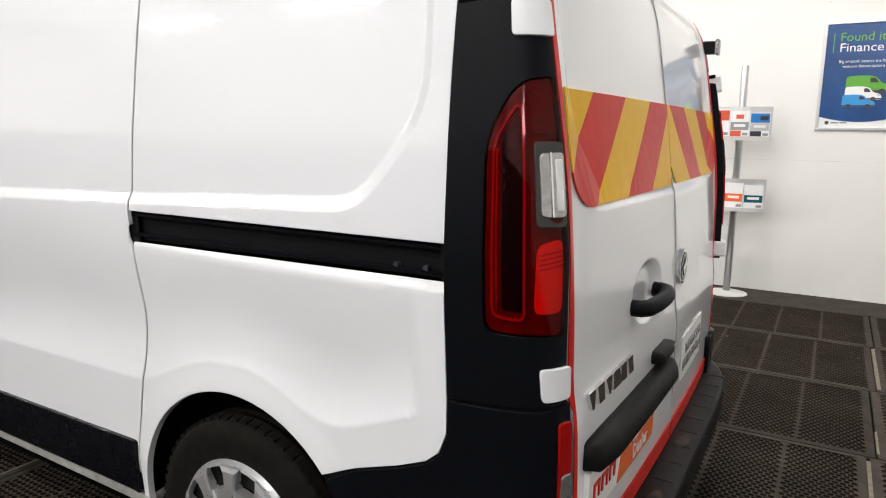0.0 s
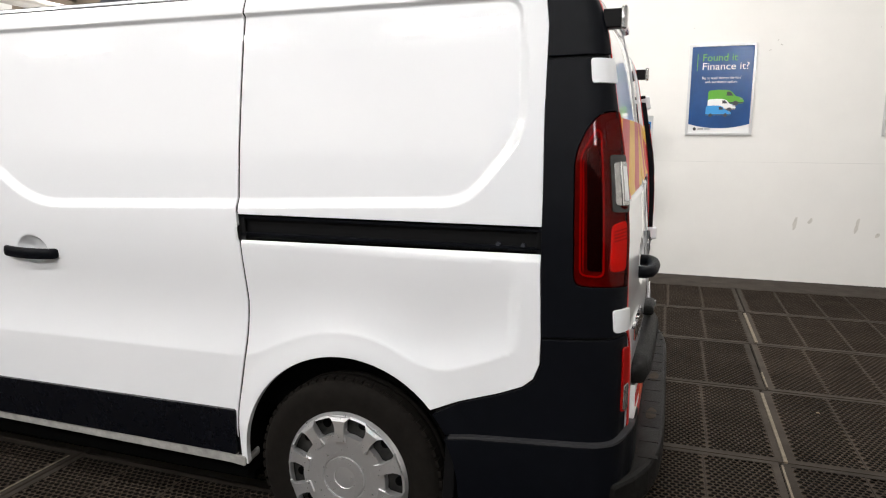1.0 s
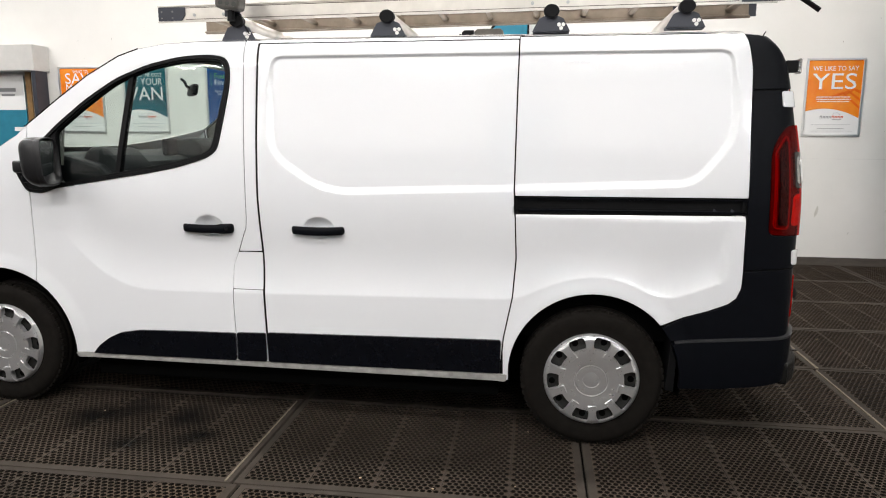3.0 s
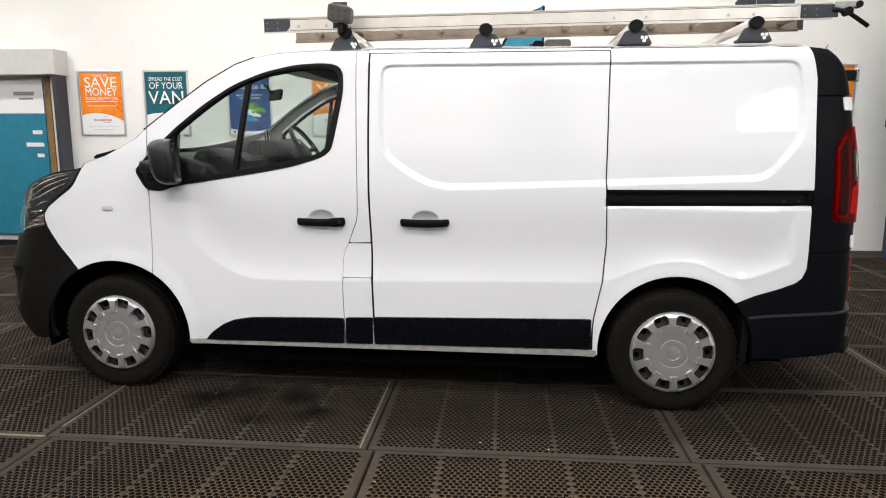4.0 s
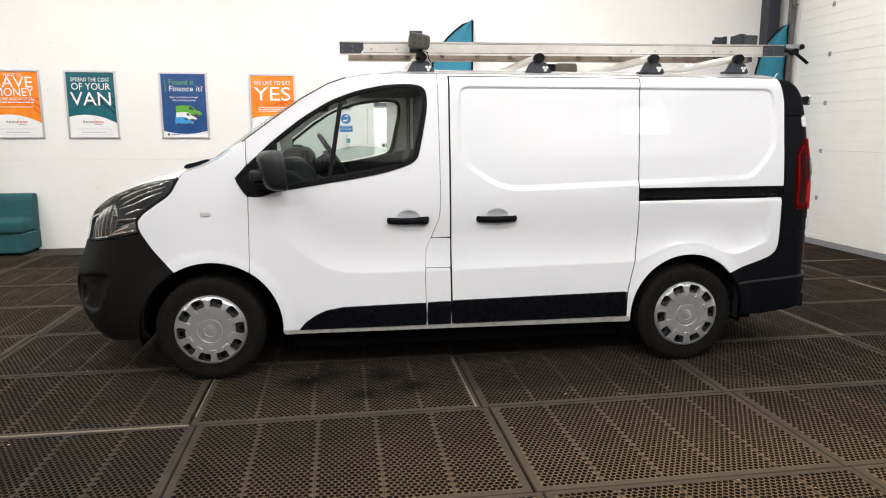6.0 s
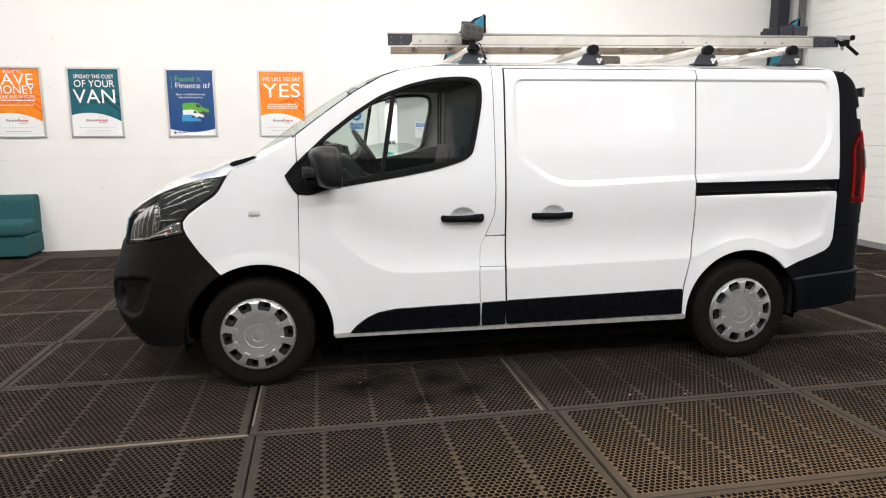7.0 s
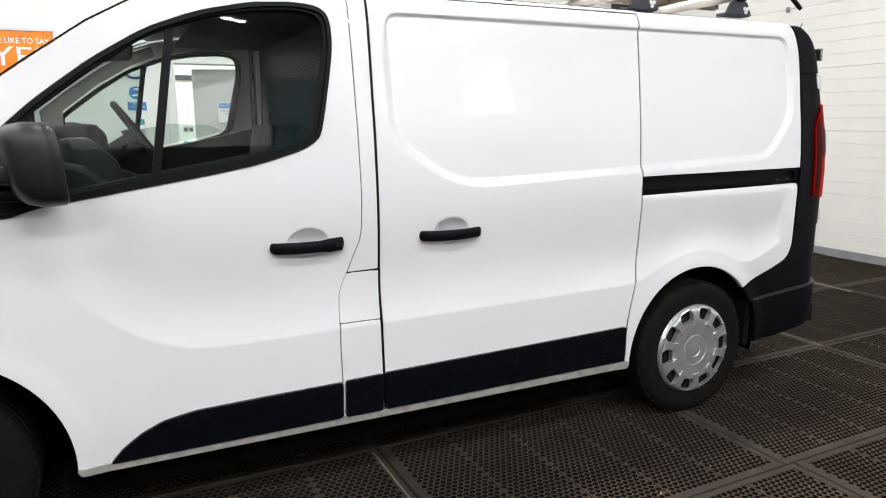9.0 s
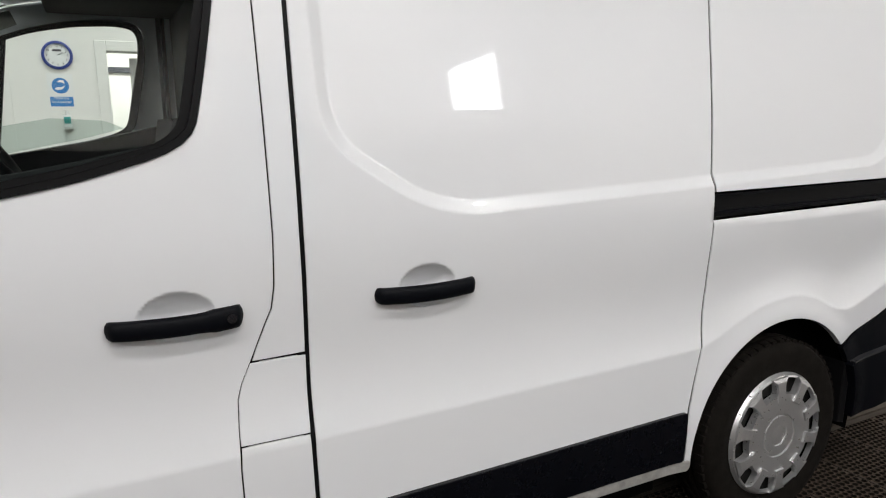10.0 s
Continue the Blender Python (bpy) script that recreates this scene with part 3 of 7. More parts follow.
for i in range(7):
    z0 = PANEL_H * i + 0.004
    ribs = 5
    rib = PANEL_H / ribs
    prof = []
    for k in range(ribs):
        a = z0 + k * rib
        deep = 0.007 if k == 0 else 0.006
        prof += [(a + 0.001, deep), (a + 0.005, 0.0), (a + rib - 0.004, 0.0), (a + rib - 0.0005, 0.005)]
    pts = [(d, z) for z, d in prof] + [(0.045, z0 + PANEL_H - 0.002), (0.045, z0 + 0.002)]
    part("panel", prism_bm([(d, z) for d, z in pts], "y", SD_Y0 + 0.02, SD_Y1 - 0.02), DOOR_PANEL, sd)
part("bottom_seal", box_bm(-0.006, SD_Y0 + 0.02, -0.015, 0.04, SD_Y1 - 0.02, 0.075, 0.004), SEAL_GREY, sd, "pale grey bottom seal")
for hy in (3.45, 2.03, 0.61):
    for k in range(1, 6):
        z = PANEL_H * k
        bm = box_bm(-0.012, hy - 0.022, z - 0.03, 0.0, hy + 0.022, z + 0.03, 0.002)
        cyl_bm((-0.016, hy - 0.02, z), (-0.016, hy + 0.02, z), 0.007, n=10, bm=bm)
        part("hinge", bm, STEEL, sd)
# track at the door's edge
tr = tagged(empty("door_track", WALL_E - 0.07, SD_Y1 + 0.08, 0), "galvanised steel door track with roller brackets", "door track")
part("rail", prism_bm([(-0.035, -0.035), (0.035, -0.035), (0.035, -0.025), (-0.025, -0.025), (-0.025, 0.03), (0.035, 0.03), (0.035, 0.04), (-0.035, 0.04)], "z", 0.0, CEIL - 0.2), TRACK_GREY, tr)
for k in range(8):
    z = 0.1 + PANEL_H * k
    bm = box_bm(-0.075, -0.13, z - 0.03, -0.045, -0.04, z + 0.03, 0.004)
    cyl_bm((-0.09, -0.09, z), (-0.02, -0.09, z), 0.02, n=12, bm=bm)
    cyl_bm((-0.02, -0.16, z), (-0.02, -0.04, z), 0.008, n=8, bm=bm)
    part("roller_bracket", bm, TRACK_GREY, tr)
tagged(part("corner_column", box_bm(4.02, WALL_N - 0.2, -0.014, 4.2, WALL_N - 0.005, CEIL, 0.004), DARK_STEEL), "dark blue steel column in the corner", "column", kind="structure")

# ---- the van ----
from mathutils.geometry import delaunay_2d_cdt


def densify(pts, step):
    out, n = [], len(pts)
    for i in range(n):
        a, b = np.array(pts[i], float), np.array(pts[(i + 1) % n], float)
        k = max(1, int(math.ceil(np.linalg.norm(b - a) / step)))
        out += [tuple(a + (b - a) * j / k) for j in range(k)]
    return out


def area2(pts):
    return sum(pts[i][0] * pts[(i + 1) % len(pts)][1] - pts[(i + 1) % len(pts)][0] * pts[i][1] for i in range(len(pts)))


def grow(pts, g):
    """A polygon with its sides moved out by g (inwards if negative)."""
    if area2(pts) < 0:
        pts = pts[::-1]
    out, n = [], len(pts)
    for i in range(n):
        a, p, b = (np.array(pts[j % n], float) for j in (i - 1, i, i + 1))
        e, f = p - a, b - p
        e, f = e / (np.linalg.norm(e) + 1e-9), f / (np.linalg.norm(f) + 1e-9)
        ne, nf = np.array((e[1], -e[0])), np.array((f[1], -f[0]))
        m = ne + nf
        m = m / max(np.linalg.norm(m), 1e-6)
        out.append(tuple(p + m * g / max(0.5, float(m @ ne))))
    return out


def flip_y(co):
    co = np.array(co, float)
    co[..., 1] = 2 * VAN_Y - co[..., 1]
    return co


def free_normals(me, M):
    """Smooth normals of the true surface, one for each vertex."""
    at = me.attributes.get("custom_normal") or me.attributes.new("custom_normal", "FLOAT_VECTOR", "POINT")
    at.data.foreach_set("vector", np.asarray(M, np.float32).ravel())


def skin_panel(name, outline, mat, parent, holes=(), step=0.02, out=0.0, edge=0.02, gap=0.0032, mirror=False, label="", proud=0.0):
    """A piece of the skin inside an outline of (u, z), with turned-in edges."""
    rings = [densify(grow(outline, -gap), step)] + [densify(grow(h, gap), step) for h in holes]
    pts, edges = [], []
    for ring in rings:
        k = len(pts)
        pts += ring
        edges += [(k + i, k + (i + 1) % len(ring)) for i in range(len(ring))]
    us, zs = [p[0] for p in rings[0]], [p[1] for p in rings[0]]
    gu, gz = np.meshgrid(np.arange(min(us) + step / 2, max(us), step), np.arange(min(zs) + step / 2, max(zs), step))
    gu, gz = gu.ravel(), gz.ravel()
    if not mirror and step < 0.03:
        for cx in (-1.888, -1.325):
            cup = np.hypot((gu - cx) / 0.085, (gz - 1.02) / 0.065) < 1
            fu, fz = np.meshgrid(np.arange(cx - 0.085, cx + 0.085, 0.006), np.arange(0.955, 1.085, 0.006))
            fu, fz = fu.ravel(), fz.ravel()
            fin = np.hypot((fu - cx) / 0.085, (fz - 1.02) / 0.065) < 0.97
            gu, gz = np.concatenate([gu[~cup], fu[fin]]), np.concatenate([gz[~cup], fz[fin]])
    lines = [(f, c) for f, c in FEATURES if not mirror and step <= 0.02 and min(p[0] for p in f) < max(us) and max(p[0] for p in f) > min(us)]
    for f, closed in lines:
        clear = poly_distance(gu, gz, f, False) > step * 0.5
        gu, gz = gu[clear], gz[clear]
    if lines:
        fp = np.array([p for f, closed in lines for p in densify(f, 0.012)[:None if closed else -1]])
        gu, gz = np.concatenate([gu, fp[:, 0]]), np.concatenate([gz, fp[:, 1]])
    keep = poly_distance(gu, gz, rings[0]) > step * 0.3
    for h in rings[1:]:
        keep &= poly_distance(gu, gz, h) < -step * 0.3
    pts += list(zip(gu[keep].tolist(), gz[keep].tolist()))
    co, _, tris, *_ = delaunay_2d_cdt([Vector(p) for p in pts], edges, [], 0, 1e-6)
    uv = np.array([(v.x, v.y) for v in co])
    tris = np.array([t if area2([co[i] for i in t]) > 0 else t[::-1] for t in tris])
    mid = uv[tris].mean(1)
    ok = poly_distance(mid[:, 0], mid[:, 1], rings[0]) > 0
    for h in rings[1:]:
        ok &= poly_distance(mid[:, 0], mid[:, 1], h) < 0
    tris = tris[ok]
    P, N = skin(uv[:, 0], uv[:, 1], out), skin_normal(uv[:, 0], uv[:, 1])
    count = {}
    for t in tris:
        for i in range(3):
            a, b = int(t[i]), int(t[(i + 1) % 3])
            count[(a, b)] = 1
    rim = [(a, b) for a, b in count if (b, a) not in count]
    verts, norms, faces = list(P), list(N), [tuple(map(int, t)) for t in tris]
    side = {}
    for a, b in rim:
        d = P[b] - P[a]
        o = np.cross(d, N[a])
        o = o / (np.linalg.norm(o) + 1e-9)
        for v in (a, b):
            side.setdefault(v, []).append(o)
    new_i = {}
    for v, os_ in side.items():
        o = np.mean(os_, axis=0)
        o = o / (np.linalg.norm(o) + 1e-9)
        r = min(0.0022, gap * 0.9 + 0.0004)
        row = []
        for p, n in ((P[v] + o * r * 0.7 - N[v] * r * 0.3, N[v] * 0.7 + o * 0.7), (P[v] + o * r - N[v] * r, o), (P[v] + o * r - N[v] * edge, o)):
            row.append(len(verts))
            verts.append(p)
            norms.append(n)
        new_i[v] = row
    for a, b in rim:
        ra, rb = [a] + new_i[a], [b] + new_i[b]
        for k in range(3):
            faces.append((ra[k + 1], rb[k + 1], rb[k], ra[k]))
    V, M = np.array(verts), np.array(norms)
    if mirror:
        V, M = flip_y(V), M * np.array((1, -1, 1))
        faces = [f[::-1] for f in faces]
    ob = mesh_part(name, V, faces, mat, parent, label, flat=False)
    M = M / (np.linalg.norm(M, axis=1, keepdims=True) + 1e-9)
    free_normals(ob.data, M)
    return ob


FEATURES = [(beside(CREASE, g)[1:-1], False) for g in (-0.006, 0.0, 0.006, 0.016)] + [([(STEP_U - g, 0.80), (STEP_U - g, 1.10)], False) for g in (-0.006, 0.006, 0.014, 0.026, 0.036, 0.046)] + [([(-0.37, 1.088), (0.62, 1.094)], False), (FOG, True), (grow(FOG, -0.008), True), (grow(FOG, -0.02), True)] + [([(-4.0 + 0.056 * q * math.cos(a), 0.56 + 0.062 * q * math.sin(a)) for a in np.linspace(0, 2 * math.pi, 24, endpoint=False)], True) for q in (1.0, 0.78, 0.55, 0.3)] + [([(tail_u(-0.30) + 0.15 * q * math.cos(a), 1.0 + 0.085 * q * math.sin(a)) for a in np.linspace(0, 2 * math.pi, 40, endpoint=False)], True) for q in (1.02, 0.94, 0.86, 0.78, 0.70, 0.62)] + [(grow(REAR_GLASS, g), True) for g in (0.009, 0.002, -0.006, -0.014, -0.023)] + [(grow(SWAGE, g), True) for g in (0.0265, 0.0215, 0.017, 0.007, 0.003, -0.0005, -0.004, -0.0085, -0.0135)]


def arc(cx, cz, r, a0, a1, n=24):
    return [(cx + r * math.cos(radians(a0 + (a1 - a0) * i / n)), cz + r * math.sin(radians(a0 + (a1 - a0) * i / n))) for i in range(n + 1)]


van = tagged(empty("panel_van", 0, 0, 0), "white panel van with black trim parked on rubber mats", "van")

FA, RA = (-3.085, 0.36, 0.415), (-0.005, 0.345, 0.394)
SILL_Z = 0.333
HEAD = [(-4.06, 0.872), (-4.125, 0.937), (-4.14, 1.0), (-4.05, 1.06), (-3.94, 1.108), (-3.80, 1.162), (-3.67, 1.198), (-3.50, 1.24), (-3.38, 1.262), (-3.225, 1.279),
        (-3.25, 1.24), (-3.275, 1.2), (-3.306, 1.171), (-3.39, 1.122), (-3.475, 1.071), (-3.512, 1.03), (-3.508, 0.995), (-3.488, 0.957), (-3.60, 0.938), (-3.74, 0.915), (-3.90, 0.893)]
HOOD_EDGE = [(-4.2, 0.972), (-4.15, 1.001), (-4.05, 1.064), (-3.94, 1.112), (-3.80, 1.166), (-3.67, 1.202), (-3.50, 1.244), (-3.38, 1.266), (-3.228, 1.284), (-3.2, 1.314), (-3.083, 1.352), (-2.998, 1.394), (-2.9, 1.451), (-2.845, 1.5)]
DOOR_FRONT = [(-2.854, 0.709), (-2.849, 0.92), (-2.842, 1.179), (-2.843, 1.35), (-2.845, 1.5)]
DOOR_REAR = [(-1.697, 1.9), (-1.692, 1.503), (-1.688, 1.168), (-1.69, 1.06), (-1.697, 1.01), (-1.711, 0.978), (-1.745, 0.892), (-1.766, 0.845), (-1.776, 0.81), (-1.779, 0.744), (-1.782, 0.648), (-1.778, 0.488), (-1.777, SILL_Z)]
SLIDE_F = [(-1.63, 1.885), (-1.632, 1.503), (-1.631, 1.167), (-1.624, 0.886), (-1.622, 0.643), (-1.617, 0.482), (-1.611, SILL_Z)]
SLIDE_R = [(-0.38, 1.887), (-0.384, 1.67), (-0.389, 1.218), (-0.382, 1.105), (-0.374, 0.892), (-0.388, 0.707), (-0.427, 0.512), (-0.441, SILL_Z)]
A_LINE = [(-2.845, 1.5), (-2.674, 1.626), (-2.513, 1.739), (-2.351, 1.83), (-2.25, 1.866), (-2.12, 1.89), (-1.95, 1.9)]
WINDOW = round_poly([(-2.853, 1.172), (-2.914, 1.276), (-2.842, 1.35), (-2.679, 1.501), (-2.516, 1.626), (-2.353, 1.726), (-2.19, 1.788), (-2.026, 1.824), (-1.868, 1.834), (-1.77, 1.815), (-1.763, 1.70),
                     (-1.784, 1.586), (-1.811, 1.454), (-1.835, 1.36), (-2.04, 1.30), (-2.206, 1.269), (-2.369, 1.244), (-2.692, 1.193), (-2.773, 1.166)], [0.03, 0.03, 0.05, 0.05, 0.05, 0.05, 0.05, 0.05, 0.06, 0.07, 0.05, 0.05, 0.05, 0.09, 0.05, 0.05, 0.05, 0.04, 0.02], 4)
GLASS = round_poly([(-2.69, 1.465), (-2.516, 1.6), (-2.353, 1.708), (-2.19, 1.768), (-2.026, 1.801), (-1.868, 1.811), (-1.792, 1.792), (-1.789, 1.70), (-1.816, 1.586), (-1.842, 1.46), (-1.862, 1.374), (-2.04, 1.326), (-2.37, 1.268), (-2.672, 1.214), (-2.68, 1.25)],
                   [0.02, 0.05, 0.05, 0.05, 0.05, 0.05, 0.06, 0.05, 0.05, 0.05, 0.07, 0.05, 0.05, 0.02, 0.01], 4)
CLAD_TOP = [(-2.577, SILL_Z), (-2.534, 0.381), (-2.472, 0.425), (-2.404, 0.455), (-2.302, 0.472), (-2.064, 0.477), (-1.778, 0.48)]
BLACK_LINE = [(0.31, 0.617), (0.392, 0.643), (0.507, 0.681), (0.585, 0.713), (0.618, 0.742), (0.636, 0.79), (0.638, 0.873), (0.633, 1.132), (0.635, 1.493), (0.638, 1.742), (0.625, 1.86), (0.61, 1.9)]
LAMP = round_poly([(0.727, 1.032), (0.888, 1.03), (0.891, 1.508), (0.80, 1.502), (0.728, 1.402)], [0.03, 0.012, 0.012, 0.05, 0.06], 5)
TAIL_EDGE = 0.905   # u of the gap between pillar and tail door


def ang(c, p):
    return math.degrees(math.atan2(p[1] - c[1], p[0] - c[0]))


def chrome_ridge(line, r, out, parent, mirror, name="trim_blade"):
    """A rounded chrome moulding along a line of (u, z) behind the lamp glass, thin at its ends."""
    us, zs = np.array(line).T
    t = np.linspace(0, 1, 18)
    k = np.linspace(0, 1, len(us))
    P = skin(np.interp(t, k, us), np.interp(t, k, zs) + 0.004 * np.sin(math.pi * t), out)
    if mirror:
        P = flip_y(P)
    verts, faces, n = [], [], 10
    for i, p in enumerate(P):
        w = r * max(0.12, math.sin(math.pi * (0.06 + 0.88 * t[i])) ** 0.6)
        for a in range(n):
            q = 2 * math.pi * a / n
            verts.append((p[0], p[1] + w * 0.7 * math.cos(q), p[2] + w * math.sin(q)))
    for i in range(len(P) - 1):
        faces += [(i * n + a, i * n + (a + 1) % n, (i + 1) * n + (a + 1) % n, (i + 1) * n + a) for a in range(n)]
    faces += [tuple(range(n)), tuple(range(len(P) * n - n, len(P) * n))[::-1]]
    return mesh_part(name, verts, faces, LAMP_CHROME, parent, "chrome lamp moulding", flat=False)


def van_side(mirror):
    s = 0.02 if not mirror else 0.05
    kw = dict(mirror=mirror)
    # front wing
    a0, a1 = ang(FA, (-3.298, 0.736)), ang(FA, (-2.854, 0.709))
    wing = HEAD[9:18] + [(-3.42, 0.868)] + arc(*FA, a0, a1, 16) + [(-2.849, 0.92), (-2.843, 1.165), (-2.86, 1.19), (-2.912, 1.277), (-2.845, 1.352), (-2.845, 1.5)] + HOOD_EDGE[9:13][::-1]
    skin_panel("front_wing", wing, WHITE_PAINT, van, step=s, **kw)
    # front door, with its window frame and the pillar above it
    a2 = ang(FA, (-2.676, SILL_Z))
    door = DOOR_FRONT[1:] + A_LINE[1:] + DOOR_REAR + arc(*FA, a2, a1, 12)
    skin_panel("front_door", door, WHITE_PAINT, van, holes=[WINDOW], step=s, gap=0.0042, **kw)
    # middle pillar in three pieces
    skin_panel("pillar_panel", [(-1.697, 1.9), *DOOR_REAR[1:7], (-1.624, 0.895), *SLIDE_F[:3][::-1], (-1.63, 1.9)], WHITE_PAINT, van, step=s, **kw)
    skin_panel("filler_flap", [(-1.747, 0.888), (-1.766, 0.845), (-1.776, 0.81), (-1.779, 0.744), (-1.78, 0.7055), (-1.624, 0.7045), (-1.624, 0.888)], WHITE_PAINT, van, step=s, gap=0.0016, **kw)
    skin_panel("pillar_panel", [(-1.78, 0.7035), (-1.782, 0.648), (-1.778, 0.488), (-1.777, SILL_Z), *SLIDE_F[::-1][:3], (-1.624, 0.7025)], WHITE_PAINT, van, step=s, **kw)
    # sliding door
    skin_panel("sliding_door", [(u + 0.006, z) for u, z in SLIDE_F] + SLIDE_R[::-1], WHITE_PAINT, van, step=0.0125 if not mirror else s, gap=0.0054, **kw)
    skin_panel("roof_rail", [(-1.63, 1.9), (-1.63, 1.888), (-0.38, 1.89), (-0.38, 1.9)], WHITE_PAINT, van, step=s, gap=0.0005, **kw)
    # rear quarter, above and below the door rail
    upper = [(-0.38, 1.9), *SLIDE_R[:3], (-0.386, 1.184), (0.639, 1.188), *BLACK_LINE[8:]]
    skin_panel("rear_quarter", upper, WHITE_PAINT, van, step=0.0125 if not mirror else s, gap=0.0054, **kw)
    b0, b1 = ang(RA, (0.31, 0.617)), ang(RA, (-0.395, 0.303))
    lower = [(-0.383, 1.107), *SLIDE_R[4:6], (-0.39, 0.7), (-0.427, 0.512), (-0.432, 0.45)] + [(-0.43, 0.31), (-0.41, 0.3)] + arc(*RA, b1 + 360, b0, 26) + BLACK_LINE[1:7] + [(0.634, 1.116)]
    skin_panel("rear_quarter", lower, WHITE_PAINT, van, step=0.0125 if not mirror else s, gap=0.0054, **kw)
    # sliding door rail
    skin_panel("door_rail", [(-0.386, 1.1845), (0.66, 1.1858), (0.66, 1.1155), (-0.384, 1.1065)], SEAL, van, step=s, out=-0.019, gap=0.0, **kw)
    for zz, o in ((1.176, -0.002), (1.122, -0.004)):
        skin_panel("rail_lip", [(-0.386, zz - 0.004), (0.655, zz), (0.655, zz + 0.007), (-0.386, zz + 0.003)], BLACK_TRIM, van, step=s, out=o, edge=0.022, gap=0.0, **kw)
    for uu in (0.50, 0.575):
        p = skin(uu, 1.133, -0.013)
        yy = p[1] if not mirror else 2 * VAN_Y - p[1]
        part("rail_roller", cyl_bm((p[0], yy - 0.006, p[2]), (p[0], yy + 0.006, p[2]), 0.0065, n=12), DARK_STEEL, van)
    # black cladding
    c1 = CLAD_TOP + [(-1.78, SILL_Z)]
    c2 = [(-1.771, SILL_Z), (-1.77, 0.483), (-1.617, 0.486), (-1.618, SILL_Z)]
    c3 = [(-1.61, SILL_Z), (-1.609, 0.489), (-0.438, 0.505), (-0.441, SILL_Z + 0.002)]
    for c in (c1, c2, c3):
        skin_panel("cladding", round_poly(c, 0.012, 3), CLADDING, van, step=s, out=0.012, edge=0.03, **kw)
    skin_panel("sill", round_poly([(-2.675, 0.338), (-0.405, 0.333), (-0.41, 0.294), (-2.66, 0.308)], 0.012, 3), DIRTY_SILL, van, step=s, out=0.006, edge=0.08, label="grime-stained white sill", **kw)
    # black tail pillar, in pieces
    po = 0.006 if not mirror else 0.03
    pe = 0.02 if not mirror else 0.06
    top = [(0.6185, 1.885), *BLACK_LINE[9:11][::-1], (0.6365, 1.654), (TAIL_EDGE, 1.657), (TAIL_EDGE + 0.01, 1.8), (TAIL_EDGE + 0.03, 1.885)]
    skin_panel("tail_pillar", top, BLACK_TRIM, van, step=s, out=0.006, **kw)
    mid = [(0.6365, 1.648), (0.635, 1.493), (0.633, 1.132), (0.638, 0.873), (TAIL_EDGE, 0.893), (TAIL_EDGE, 1.652)]
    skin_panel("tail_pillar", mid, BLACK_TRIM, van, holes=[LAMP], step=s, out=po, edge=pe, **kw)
    b2, b3 = ang(RA, (0.384, 0.312)), ang(RA, (0.317, 0.608))
    low = [(0.638, 0.867), (0.636, 0.79), (0.618, 0.742), (0.585, 0.713), (0.507, 0.681), (0.392, 0.643)] + arc(*RA, b3, ang(RA, (0.345, 0.535)), 4) + [(0.36, 0.535), (0.84, 0.575), (0.93, 0.59), (TAIL_EDGE + 0.02, 0.887)]
    skin_panel("rear_bumper_corner", low, BLACK_TRIM, van, step=s, out=0.002, **kw)
    skirt = arc(*RA, ang(RA, (0.345, 0.528)), b2, 8) + [(0.542, 0.313), (0.72, 0.336), (0.83, 0.36), (1.0, 0.375), (1.1, 0.375), (1.1, 0.598), (0.93, 0.586), (0.84, 0.568), (0.36, 0.53)]
    skin_panel("rear_bumper_corner", skirt, BLACK_TRIM, van, step=s, out=0.02, edge=0.03, **kw)
    skin_panel("bumper_groove", [(0.36, 0.531), (0.84, 0.569), (0.93, 0.587), (1.0, 0.592), (1.0, 0.599), (0.93, 0.595), (0.84, 0.577), (0.36, 0.538)], GROOVE_GREY, van, step=s, out=0.021, edge=0.02, gap=0.0, **kw)
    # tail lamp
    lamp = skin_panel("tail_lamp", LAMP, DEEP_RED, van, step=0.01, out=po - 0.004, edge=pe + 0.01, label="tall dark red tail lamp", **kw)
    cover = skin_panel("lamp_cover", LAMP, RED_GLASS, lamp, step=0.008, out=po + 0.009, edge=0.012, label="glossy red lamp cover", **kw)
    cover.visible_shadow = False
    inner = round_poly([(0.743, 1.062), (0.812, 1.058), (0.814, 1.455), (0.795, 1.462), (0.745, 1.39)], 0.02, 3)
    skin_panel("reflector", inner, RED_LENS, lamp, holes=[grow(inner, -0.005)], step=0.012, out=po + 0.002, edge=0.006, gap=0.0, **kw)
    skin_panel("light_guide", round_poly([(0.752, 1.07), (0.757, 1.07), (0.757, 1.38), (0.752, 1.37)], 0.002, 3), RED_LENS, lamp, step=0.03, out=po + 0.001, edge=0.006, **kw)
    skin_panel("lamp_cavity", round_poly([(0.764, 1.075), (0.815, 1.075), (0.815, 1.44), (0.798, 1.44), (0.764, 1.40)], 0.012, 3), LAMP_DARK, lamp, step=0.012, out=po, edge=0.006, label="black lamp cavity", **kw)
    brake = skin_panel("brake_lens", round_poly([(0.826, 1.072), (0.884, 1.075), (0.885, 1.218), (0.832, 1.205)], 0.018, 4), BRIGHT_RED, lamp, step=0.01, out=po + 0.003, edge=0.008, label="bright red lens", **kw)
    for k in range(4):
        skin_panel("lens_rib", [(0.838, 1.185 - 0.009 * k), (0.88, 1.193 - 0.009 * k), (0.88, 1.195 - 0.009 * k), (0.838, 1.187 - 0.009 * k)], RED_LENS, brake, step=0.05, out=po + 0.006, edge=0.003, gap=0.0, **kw)
